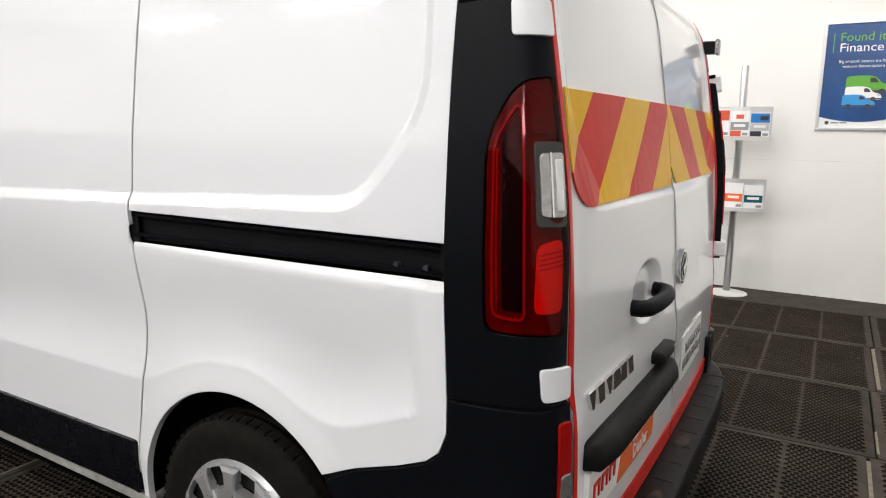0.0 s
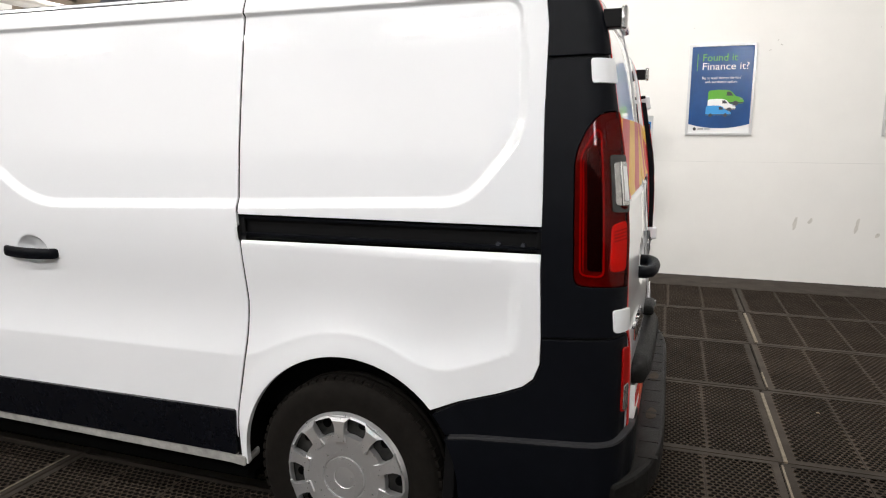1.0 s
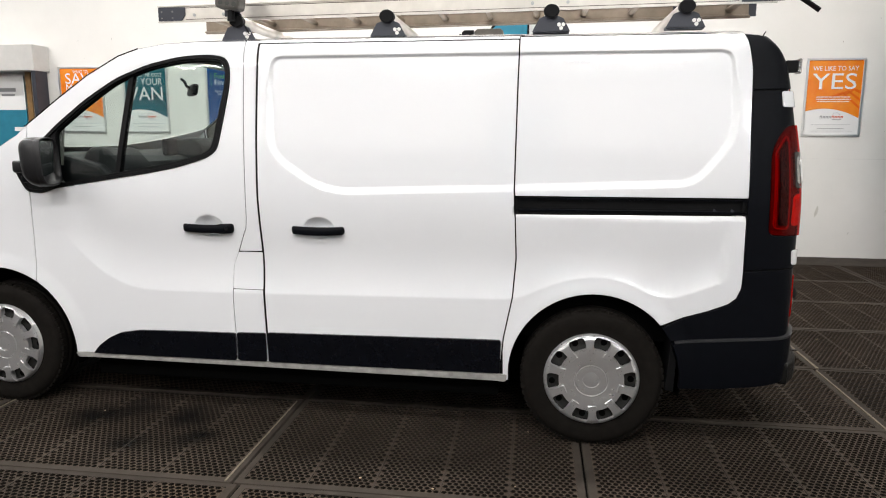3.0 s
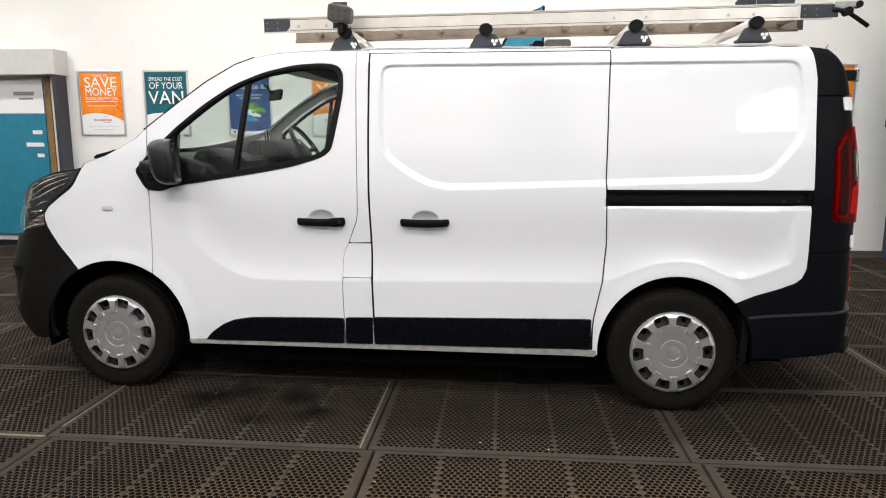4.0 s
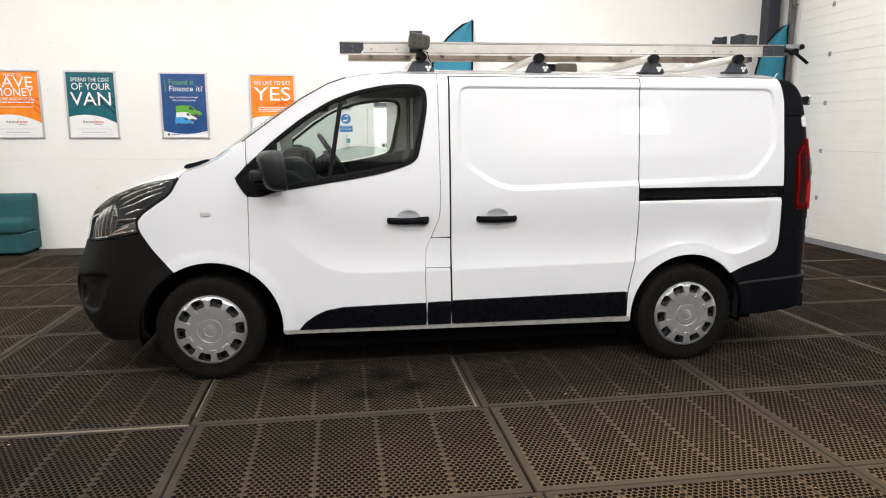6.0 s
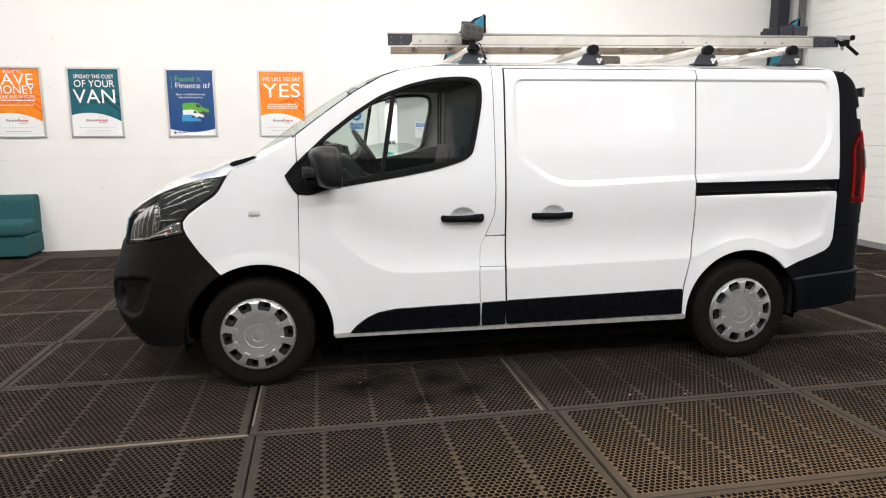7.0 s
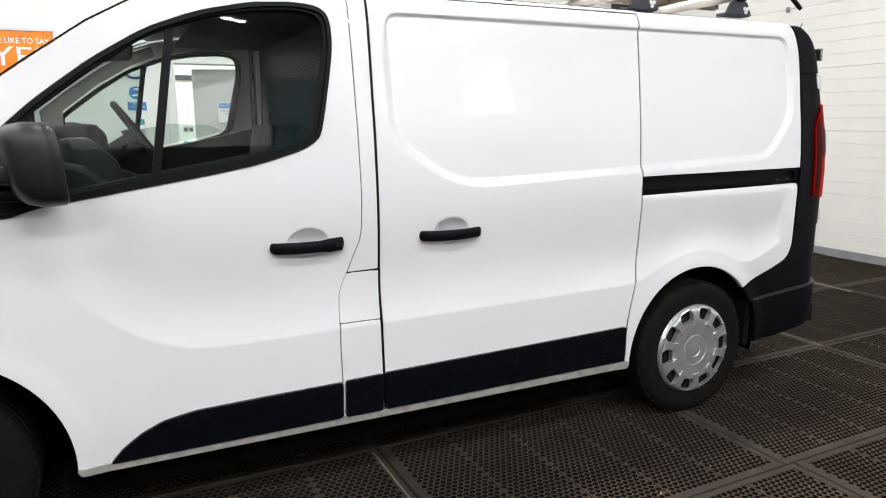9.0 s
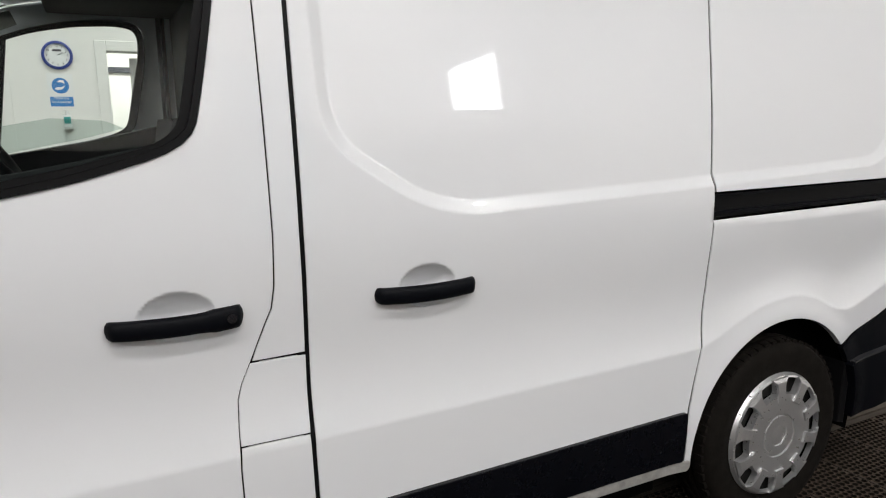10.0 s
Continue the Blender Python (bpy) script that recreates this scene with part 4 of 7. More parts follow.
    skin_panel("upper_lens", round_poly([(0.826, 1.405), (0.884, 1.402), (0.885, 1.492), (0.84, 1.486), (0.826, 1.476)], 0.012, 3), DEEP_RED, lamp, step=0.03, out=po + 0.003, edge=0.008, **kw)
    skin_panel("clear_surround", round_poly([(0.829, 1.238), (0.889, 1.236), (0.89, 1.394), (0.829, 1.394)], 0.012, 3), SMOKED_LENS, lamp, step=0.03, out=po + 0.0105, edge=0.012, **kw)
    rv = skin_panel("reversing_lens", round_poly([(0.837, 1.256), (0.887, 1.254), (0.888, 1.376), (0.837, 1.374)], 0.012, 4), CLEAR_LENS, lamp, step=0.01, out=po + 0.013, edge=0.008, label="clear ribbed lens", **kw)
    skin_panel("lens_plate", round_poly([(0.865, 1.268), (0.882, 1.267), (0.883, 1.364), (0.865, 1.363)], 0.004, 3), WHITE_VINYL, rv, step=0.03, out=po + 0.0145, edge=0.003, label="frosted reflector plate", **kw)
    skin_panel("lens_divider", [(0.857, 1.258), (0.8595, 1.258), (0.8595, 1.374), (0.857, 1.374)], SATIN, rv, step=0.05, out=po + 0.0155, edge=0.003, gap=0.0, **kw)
    # lower rear reflector with a clear lens
    refl = skin_panel("rear_reflector", round_poly([(0.888, 0.655), (0.928, 0.655), (0.922, 0.85), (0.884, 0.85)], 0.01, 3), RED_LENS, van, step=0.03, out=0.008, **kw)
    skin_panel("clear_lens", round_poly([(0.891, 0.66), (0.925, 0.66), (0.923, 0.74), (0.89, 0.74)], 0.008, 3), CLEAR_LENS, refl, step=0.03, out=0.011, edge=0.004, **kw)
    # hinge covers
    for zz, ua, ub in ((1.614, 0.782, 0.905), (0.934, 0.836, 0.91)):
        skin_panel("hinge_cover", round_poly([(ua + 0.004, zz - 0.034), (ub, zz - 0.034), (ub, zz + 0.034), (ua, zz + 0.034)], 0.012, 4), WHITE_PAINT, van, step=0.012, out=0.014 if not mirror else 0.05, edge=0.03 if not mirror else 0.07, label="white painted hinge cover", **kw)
    # front: bumper, fog recess, headlamp
    e0 = ang(FA, (-3.472, 0.36))
    bump = [HEAD[0], *HEAD[18:][::-1], HEAD[17], (-3.42, 0.868), (-3.298, 0.736)] + arc(*FA, a0, e0, 14) + [(-3.473, 0.325), (-3.6, 0.30), (-3.95, 0.268), (FRONT_U + 0.002, 0.265), (FRONT_U + 0.002, 0.87), (-4.2, 0.87)]
    skin_panel("front_bumper", bump, BUMPER, van, step=0.02 if not mirror else s, **kw)
    head = skin_panel("headlamp", HEAD, LAMP_GLASS, van, step=0.03, out=0.002, edge=0.02, label="clear headlamp with chrome and black inside", **kw)
    head.visible_shadow = False
    skin_panel("lamp_housing", grow(HEAD, -0.004), SMOKED, head, step=0.03, out=-0.045, edge=0.12, **kw)
    bezel = [(-3.70, 1.19), (-3.50, 1.236), (-3.36, 1.258), (-3.235, 1.274), (-3.29, 1.19), (-3.39, 1.127), (-3.47, 1.078), (-3.50, 1.045), (-3.60, 1.04), (-3.69, 1.03), (-3.715, 1.10), (-3.77, 1.14)]
    skin_panel("lamp_bezel", bezel, SMOKED, head, step=0.03, out=-0.012, edge=0.03, **kw)
    us, verts, faces, m = np.linspace(-4.11, -3.75, 73), [], [], 10
    for u in us:
        lo, hi = np.interp(u, [-4.11, -3.75], [0.892, 0.926]), np.interp(u, [-4.11, -3.95, -3.75], [0.99, 1.08, 1.135])
        for k in range(m + 1):
            verts.append(skin(u, lo + (hi - lo) * k / m, -0.034 + 0.007 * math.sin(u * 2 * math.pi / 0.06) + 0.006 * math.sin(math.pi * k / m)))
    for a in range(len(us) - 1):
        faces += [(a * (m + 1) + k, (a + 1) * (m + 1) + k, (a + 1) * (m + 1) + k + 1, a * (m + 1) + k + 1) for k in range(m)]
    V = np.array(verts)
    mesh_part("lamp_chamber", flip_y(V) if mirror else V, faces, LAMP_CHROME, head, "fluted chrome lamp chamber", flat=False)
    skin_panel("lamp_band", round_poly([(-3.785, 1.125), (-3.745, 1.135), (-3.70, 1.03), (-3.715, 0.965), (-3.75, 0.93), (-3.745, 1.0), (-3.755, 1.06)], 0.015, 3), LAMP_CHROME, head, step=0.02, out=-0.022, edge=0.025, label="chrome divider", **kw)
    ind = skin_panel("indicator", round_poly([(-3.80, 0.924), (-3.61, 0.945), (-3.506, 0.966), (-3.517, 1.03), (-3.60, 1.02), (-3.69, 0.975)], 0.012, 3), LAMP_CHROME, head, step=0.02, out=-0.024, edge=0.02, label="chrome indicator reflector", **kw)
    skin_panel("reflector_step", round_poly([(-3.60, 0.965), (-3.53, 0.978), (-3.535, 1.018), (-3.59, 1.008)], 0.008, 3), CLEAR_LENS, ind, step=0.02, out=-0.014, edge=0.012, **kw)
    skin_panel("amber_bulb", round_poly([(-3.652, 0.962), (-3.644, 0.963), (-3.644, 0.972), (-3.652, 0.971)], 0.003, 3), ORANGE_VINYL, ind, step=0.02, out=-0.012, edge=0.01, **kw)
    for line, r in (([(-3.69, 1.155), (-3.52, 1.2), (-3.32, 1.25)], 0.011), ([(-3.66, 1.125), (-3.5, 1.178), (-3.31, 1.232)], 0.008), ([(-3.60, 1.112), (-3.47, 1.152), (-3.34, 1.2)], 0.010),
                    ([(-3.69, 1.098), (-3.58, 1.118), (-3.50, 1.135)], 0.006), ([(-3.62, 1.066), (-3.55, 1.086), (-3.49, 1.1)], 0.007), ([(-3.56, 1.214), (-3.44, 1.238), (-3.28, 1.264)], 0.006),
                    ([(-3.70, 1.03), (-3.62, 1.033), (-3.53, 1.046)], 0.005), ([(-3.74, 1.165), (-3.68, 1.178), (-3.60, 1.2)], 0.007)):
        chrome_ridge(line, r, -0.010, head, mirror)
    for line, r in (([(-3.79, 0.93), (-3.66, 0.948), (-3.53, 0.972)], 0.008), ([(-3.73, 0.952), (-3.65, 0.972), (-3.55, 1.0)], 0.010), ([(-3.67, 0.985), (-3.6, 1.002), (-3.53, 1.02)], 0.006)):
        chrome_ridge(line, r, -0.020, ind, mirror, "reflector_ridge")
    chrome_ridge([(-4.08, 0.89), (-3.95, 0.90), (-3.78, 0.925)], 0.006, -0.02, head, mirror)
    chrome_ridge([(-3.80, 1.13), (-3.735, 1.06), (-3.76, 0.95)], 0.012, -0.016, head, mirror)
    # black window surround, glass and its bars
    frame_ = skin_panel("window_surround", WINDOW, SEAL, van, holes=[GLASS], step=0.03, out=-0.004, edge=0.03, gap=-0.001, **kw)
    skin_panel("surround_lip", WINDOW, SEAL, frame_, holes=[grow(WINDOW, -0.013)], step=0.03, out=0.006, edge=0.012, gap=-0.001, **kw)
    if not mirror:
        pane = skin_panel("door_glass", grow(GLASS, 0.004), GLASS_DOOR, van, step=0.05, out=-0.02, edge=0.003, **kw)
    else:
        low_pane = [(-2.36, 1.28), (-2.335, 1.40), (-2.15, 1.432), (-1.95, 1.42), (-1.87, 1.385), (-2.04, 1.341)]
        pane = skin_panel("door_glass", low_pane, GLASS_DOOR, van, step=0.05, out=-0.02, edge=0.003, label="half-lowered window glass", **kw)
        skin_panel("quarter_glass", [(-2.69, 1.465), (-2.5, 1.61), (-2.353, 1.708), (-2.285, 1.73), (-2.362, 1.285), (-2.66, 1.23)], GLASS_DOOR, van, step=0.05, out=-0.02, edge=0.003, **kw)
    pane.visible_shadow = False
    skin_panel("window_bar", [(-2.377, 1.262), (-2.347, 1.266), (-2.266, 1.752), (-2.296, 1.738)], SEAL, van, step=0.05, out=-0.012, edge=0.03, **kw)
    # side repeater
    rep = skin_panel("side_repeater", round_poly([(-3.12, 1.052), (-3.055, 1.052), (-3.055, 1.084), (-3.12, 1.084)], 0.014, 4), REPEATER, van, step=0.02, out=0.003, edge=0.006, **kw)
    skin_panel("lens", round_poly([(-3.114, 1.057), (-3.061, 1.057), (-3.061, 1.079), (-3.114, 1.079)], 0.011, 4), REPEATER, rep, step=0.02, out=0.009, edge=0.006, label="clear side repeater lens", **kw)
    # door handles: a bowed grip over each finger cup
    for cx, lock in ((-1.89, True), (-1.329, False)):
        verts, faces, n, m = [], [], 22, 12
        for i in range(n + 1):
            t = math.sin((-1 + 2 * i / n) * math.pi / 2)
            u = cx + 0.132 * t
            bow = 0.044 - 0.014 * t * t - (0.022 * max(0, abs(t) - 0.9) / 0.1)
            hgt = 0.0195 * (1 - 0.05 * t * t) * (math.sqrt(max(0.02, 1 - (max(0.0, abs(t) - 0.92) / 0.081) ** 2))) * (1.0 + (0.22 * float(smooth01((t - 0.35) / 0.2)) if lock else 0.0))
            c = skin(u, 1.008 + 0.002 * t)
            base = -0.945
            for k in range(m):
                a = 2 * math.pi * k / m
                dz = hgt * math.copysign(abs(math.sin(a)) ** 0.6, math.sin(a))
                dy = 0.0135 * math.copysign(abs(math.cos(a)) ** 0.7, math.cos(a))
                verts.append((u, base - bow * 0.75 + dy + 0.012, 1.0095 - 0.0045 * (1 - t * t) + dz * (1.12 if dz < 0 else 1.0)))
        for i in range(n):
            for k in range(m):
                a, b = i * m + k, i * m + (k + 1) % m
                faces.append((a, b, b + m, a + m))
        faces += [tuple(range(m))[::-1], tuple(range(n * m, n * m + m))]
        V = np.array(verts)
        if mirror:
            V = flip_y(V)
        h = mesh_part("door_handle", V, faces, BLACK_TRIM, van, "black plastic grip handle", flat=False)
        for tx in (-0.118, 0.118):
            yy = sorted((-0.955, -0.915)) if not mirror else sorted((2 * VAN_Y + 0.955, 2 * VAN_Y + 0.915))
            part("mount", box_bm(cx + tx - 0.012, yy[0], 0.994, cx + tx + 0.012, yy[1], 1.022, 0.003), BLACK_TRIM, h)
        if lock:
            yy = -0.9765 if not mirror else 2 * VAN_Y + 0.9765
            part("lock", cyl_bm((cx + 0.105, yy, 1.008), (cx + 0.105, VAN_Y + (yy - VAN_Y) * 0.97, 1.008), 0.0105, n=18), GLOSS_BLACK, h)
    # mirror: arm and rounded two-part housing
    sg = 1 if not mirror else -1
    def my(y):
        return y if not mirror else 2 * VAN_Y - y
    mir = part("wing_mirror", mirror_shell(my), MIRROR_BLACK, van, "black ribbed plastic door mirror", flat=False)
    yy = sorted((my(-0.93), my(-1.1)))
    arm = box_bm(-2.812, yy[0], 1.272, -2.70, yy[1], 1.33, 0.012, segments=3)
    part("mirror_arm", arm, MIRROR_BLACK, mir, flat=False)
    yy = sorted((my(-0.93), my(-1.06)))
    part("mirror_arm", box_bm(-2.80, yy[0], 1.222, -2.70, yy[1], 1.262, 0.01, segments=3), BLACK_TRIM, mir, flat=False)
    gl = mesh_part("mirror_glass", [(-2.640 - (y + 1.065) * 0.25, my(y), z) for y, z in ((-0.985, 1.225), (-1.145, 1.225), (-1.145, 1.425), (-0.985, 1.425))], [(0, 1, 2, 3)], CHROME, mir, "mirror glass")
    # light lining inside the windscreen pillar
    skin_panel("pillar_lining", [(-2.80, 1.50), (-2.66, 1.61), (-2.50, 1.722), (-2.35, 1.806), (-2.24, 1.845), (-2.22, 1.79), (-2.353, 1.735), (-2.516, 1.635), (-2.69, 1.50), (-2.70, 1.30), (-2.78, 1.30)], PILLAR_LINING, van, step=0.04, out=-0.06, edge=0.02, label="pale grey pillar lining", **kw)
    # inside of the door
    trim = [(-2.60, 0.4), (-2.60, 0.72), (-2.8, 0.86), (-2.8, 1.17), (-2.66, 1.222), (-2.37, 1.278), (-2.04, 1.333), (-1.86, 1.37), (-1.72, 1.4), (-1.72, 0.4)]
    skin_panel("door_trim", trim, INTERIOR, van, step=0.08, out=-0.10, edge=0.05, **kw)


def seam(name, line, mirror, width=0.034, out=-0.0042):
    """A dark seal behind a gap between panels, along a line of (u, z)."""
    left, right = [], []
    for i, p in enumerate(line):
        a, b = np.array(line[max(0, i - 1)]), np.array(line[min(len(line) - 1, i + 1)])
        d = (b - a) / np.linalg.norm(b - a)
        left.append((p[0] - d[1] * width / 2, p[1] + d[0] * width / 2))
        right.append((p[0] + d[1] * width / 2, p[1] - d[0] * width / 2))
    skin_panel(name, left + right[::-1], SEAL, van, step=0.011, out=out, edge=0.004, gap=0.0, mirror=mirror)


def mirror_shell(my):
    bm = bmesh.new()
    rings = []
    n = 28
    prof = [(-2.768, 0.45), (-2.764, 0.66), (-2.752, 0.82), (-2.73, 0.94), (-2.70, 1.0), (-2.672, 1.0), (-2.668, 0.985), (-2.664, 1.0), (-2.642, 0.985), (-2.636, 0.95), (-2.642, 0.9), (-2.658, 0.88)]
    for x, s in prof:
        ring = []
        for k in range(n):
            a = 2 * math.pi * k / n
            ca, sa = math.cos(a), math.sin(a)
            dy = 0.102 * s * math.copysign(abs(ca) ** 0.6, ca)
            z = 1.325 + 0.117 * s * math.copysign(abs(sa) ** 0.5, sa) + 0.02 * (1 - s)
            ring.append(bm.verts.new((x + 0.012 - dy * 0.25 - 0.012 * sa, my(-1.065 + dy), z)))
        rings.append(ring)
    for i in range(len(rings) - 1):
        for k in range(n):
            bm.faces.new((rings[i][k], rings[i][(k + 1) % n], rings[i + 1][(k + 1) % n], rings[i + 1][k]))
    bm.faces.new(rings[0])
    bm.faces.new(rings[-1])
    bmesh.ops.recalc_face_normals(bm, faces=bm.faces[:])
    return bm


van_side(False)
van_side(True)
for mir_ in (False, True):
    for line in (DOOR_FRONT, DOOR_REAR, SLIDE_F, SLIDE_R, [(-1.747, 0.892), (-1.624, 0.8915)], [(-1.775, 0.704), (-1.628, 0.7035)], [(-1.66, 1.8865), (-0.36, 1.8885)], HEAD[9:18], [(-3.488, 0.957), (-3.42, 0.868), (-3.30, 0.737)],
                 BLACK_LINE[:-1], [(0.62, 0.87), (0.93, 0.892)], [(0.62, 1.651), (0.92, 1.655)]):
        seam("seam_seal", line, mir_, out=-0.009 if len(line) == 2 and line[0][0] < -1.7 else -0.0045)


# roof, windscreen, bonnet: lofts between the two sides
def loft(name, left, rise, mat, parent, n=16, label="", forward=None, z_pow=2.0, x_pow=2.0):
    """left: points on the left edge; the sheet spans to their mirror images, bulged up by rise(i) and ahead by forward(i)."""
    verts, faces = [], []
    for i, p in enumerate(left):
        for k in range(n + 1):
            t = -1 + 2 * k / n
            bulge = 1 - abs(t) ** z_pow
            ahead = 1 - abs(t) ** x_pow
            verts.append((p[0] - (forward(i) if forward else 0) * ahead, VAN_Y + (VAN_Y - p[1]) * t, p[2] + rise(i) * bulge))
    for i in range(len(left) - 1):
        for k in range(n):
            a = i * (n + 1) + k
            faces.append((a, a + n + 1, a + n + 2, a + 1))
    return mesh_part(name, verts, faces, mat, parent, label, flat=False)


edge = [skin(u, z) for u, z in ((-2.25, 1.866), (-2.12, 1.89), (-1.95, 1.9), (-1.697, 1.9))] + [skin(u, 1.9) for u in np.linspace(-1.6, 0.62, 20)]
loft("roof", edge, lambda i: (0.0, 0.035, 0.06, 0.073)[i] if i < 4 else 0.075, WHITE_PAINT, van, 24, z_pow=2.6, forward=lambda i: (0.12, 0.08, 0.04, 0.01)[i] if i < 4 else 0.0)
back = [skin(u, 1.886, 0.0055) for u in (0.612, 0.66, 0.71, 0.76, 0.81, 0.86, 0.91)]
loft("roof_end", back, lambda i: (0.075, 0.072, 0.066, 0.056, 0.042, 0.026, 0.01)[i], BLACK_TRIM, van, 24, z_pow=2.6)
aline = [skin(u, z) for u, z in A_LINE[:5]]
screen = loft("windscreen", aline, lambda i: (-0.124, -0.09, -0.055, -0.026, 0.0)[i], glass("screen_glass", (0.88, 0.92, 0.90), edge=0.3), van, 16, forward=lambda i: (0.30, 0.25, 0.20, 0.16, 0.12)[i])
screen.visible_shadow = False
strip = [p + np.array((-0.002, 0.004, 0.002)) for p in aline]
for sgn in (0, 1):
    pts = strip if not sgn else [flip_y(p) for p in strip]
    part("screen_seal", tube_bm([tuple(p) for p in pts], 0.003, 8), SEAL, van, flat=False)
hood_pts = [skin(u, z) for u, z in HOOD_EDGE[1:]]
loft("bonnet", hood_pts, lambda i: (0.0, 0.0, 0.0, 0.0, 0.0, 0.002, 0.004, 0.004, -0.014, -0.024, -0.058, -0.093, -0.124)[i], WHITE_PAINT, van, 20, forward=lambda i: (0.07, 0.075, 0.08, 0.09, 0.10, 0.115, 0.13, 0.17, 0.162, 0.23, 0.26, 0.28, 0.30)[i], z_pow=2.6, x_pow=2.4)
cowl = round_poly([(-3.224, 1.336), (-3.207, 1.355), (-3.15, 1.368), (-3.085, 1.386), (-3.06, 1.374), (-3.16, 1.340), (-3.2, 1.328)], 0.012, 3)
wip = part("wiper", prism_bm(cowl, "y", -0.835, -0.76, 0.004), BLACK_TRIM, van, "black wiper and cowl end")
part("wiper_blade", tube_bm([(-3.15, -0.78, 1.342), (-3.25, -0.55, 1.318), (-3.36, 0.0, 1.295)], 0.009, 8), SEAL, wip, flat=False)
# nose between the headlamps: grille and badge
verts = []
for i, z in enumerate((0.865, 0.93, 1.0)):
    for u in np.linspace(-4.12, FRONT_U, 10):
        verts.append(skin(u, z, -0.01))
n = 10
faces = [(i * n + k, i * n + k + 1, (i + 1) * n + k + 1, (i + 1) * n + k) for i in range(2) for k in range(n - 1)]
mesh_part("grille", verts, faces, BUMPER, van, flat=False)
mesh_part("grille", flip_y(verts), [f[::-1] for f in faces], BUMPER, van, flat=False)
part("front_badge", cyl_bm((-3.97, VAN_Y, 0.95), (-3.945, VAN_Y, 0.95), 0.06, n=28), CHROME, van, "round chrome badge")

# tail doors
split = VAN_Y
edge_u = TAIL_EDGE + 0.008
full = round_poly([(edge_u + 0.03, 1.885), (BACK_U, 1.885), (BACK_U, 0.452), (edge_u + 0.05, 0.452), (edge_u + 0.025, 0.86), (edge_u, 0.9), (edge_u, 1.6)], [0.04, 0, 0, 0.01, 0.01, 0.01, 0.05], 4)
skin_panel("tail_door", full, WHITE_PAINT, van, step=0.018, gap=0.002, out=0.001)
DISH["depth"] = 0.0
skin_panel("tail_door", full, WHITE_PAINT, van, step=0.025, gap=0.002, out=0.001, mirror=True)
DISH["depth"] = 0.022
red_edge = [(edge_u + 0.001, 0.9), (edge_u + 0.001, 1.6), (edge_u + 0.02, 1.85), (edge_u + 0.044, 1.85), (edge_u + 0.026, 1.6), (edge_u + 0.026, 0.9), (edge_u + 0.06, 0.46), (edge_u + 0.04, 0.46), (edge_u + 0.022, 0.86)]
for mir_ in (False, True):
    skin_panel("edge_tape", red_edge, RED_TAPE, van, step=0.03, out=0.0035, edge=0.003, gap=0.0, label="red reflective tape round the tail door", mirror=mir_)


def tail_x(z, out=0.0):
    return float(skin(BACK_U, z, out)[0])


def tail_piece(name, pts, mat, parent, lift=0.004, thick=0.003, label="", bevel=0.0):
    """A flat piece on the tail doors: an outline of (y, z) laid on their surface."""
    verts, faces = [], []
    pts = densify(pts, 0.05)
    if area2(pts) < 0:
        pts = pts[::-1]
    tri = delaunay_2d_cdt([Vector(p) for p in pts], [(i, (i + 1) % len(pts)) for i in range(len(pts))], [], 1, 1e-6)
    def on(y, z):
        m = y > VAN_Y
        p = skin(tail_u(2 * VAN_Y - y if m else y), z, 0.004 + lift)
        return np.array((p[0], y, z))
    V = [on(v.x, v.y) for v in tri[0]]
    F = [t if area2([tri[0][i] for i in t]) > 0 else t[::-1] for t in tri[2]]
    n = len(V)
    W = V + [v - np.array((thick + lift, 0, 0)) for v in V]
    cnt = {(t[i], t[(i + 1) % 3]) for t in F for i in range(3)}
    G = [tuple(t) for t in F] + [(b, a, a + n, b + n) for a, b in cnt if (b, a) not in cnt]
    return mesh_part(name, W, G, mat, parent, label)


tail_piece("split_gap", [(split - 0.0025, 0.455), (split + 0.0025, 0.455), (split + 0.0025, 1.88), (split - 0.0025, 1.88)], PRINT_PALE, van, 0.0015, 0.004)
# chevron board: red and yellow stripes that lean to the middle
CH_B, CH_T = 1.258, 1.495
def clip_convex(P, Q):
    """Polygon P cut to the convex polygon Q (both in (y, z))."""
    if area2(Q) < 0:
        Q = Q[::-1]
    for i in range(len(Q)):
        a, b = Q[i], Q[(i + 1) % len(Q)]
        side_ = lambda p: (b[0] - a[0]) * (p[1] - a[1]) - (b[1] - a[1]) * (p[0] - a[0])
        out = []
        for k in range(len(P)):
            p, q = P[k], P[(k + 1) % len(P)]
            sp, sq = side_(p), side_(q)
            if sp >= 0:
                out.append(p)
            if (sp >= 0) != (sq >= 0):
                t = sp / (sp - sq)
                out.append((p[0] + t * (q[0] - p[0]), p[1] + t * (q[1] - p[1])))
        P = out
        if len(P) < 3:
            return []
    return P


BOARD_L = round_poly([(-0.835, CH_B - 0.005), (VAN_Y - 0.003, CH_B + 0.0), (VAN_Y - 0.003, CH_T), (-0.835, CH_T)], [0.15, 0, 0, 0], 8)
BOARD_R = [(2 * VAN_Y - y, z) for y, z in BOARD_L]
APEX, STRIPE, LEAN = VAN_Y + 0.03, 0.232, 0.27
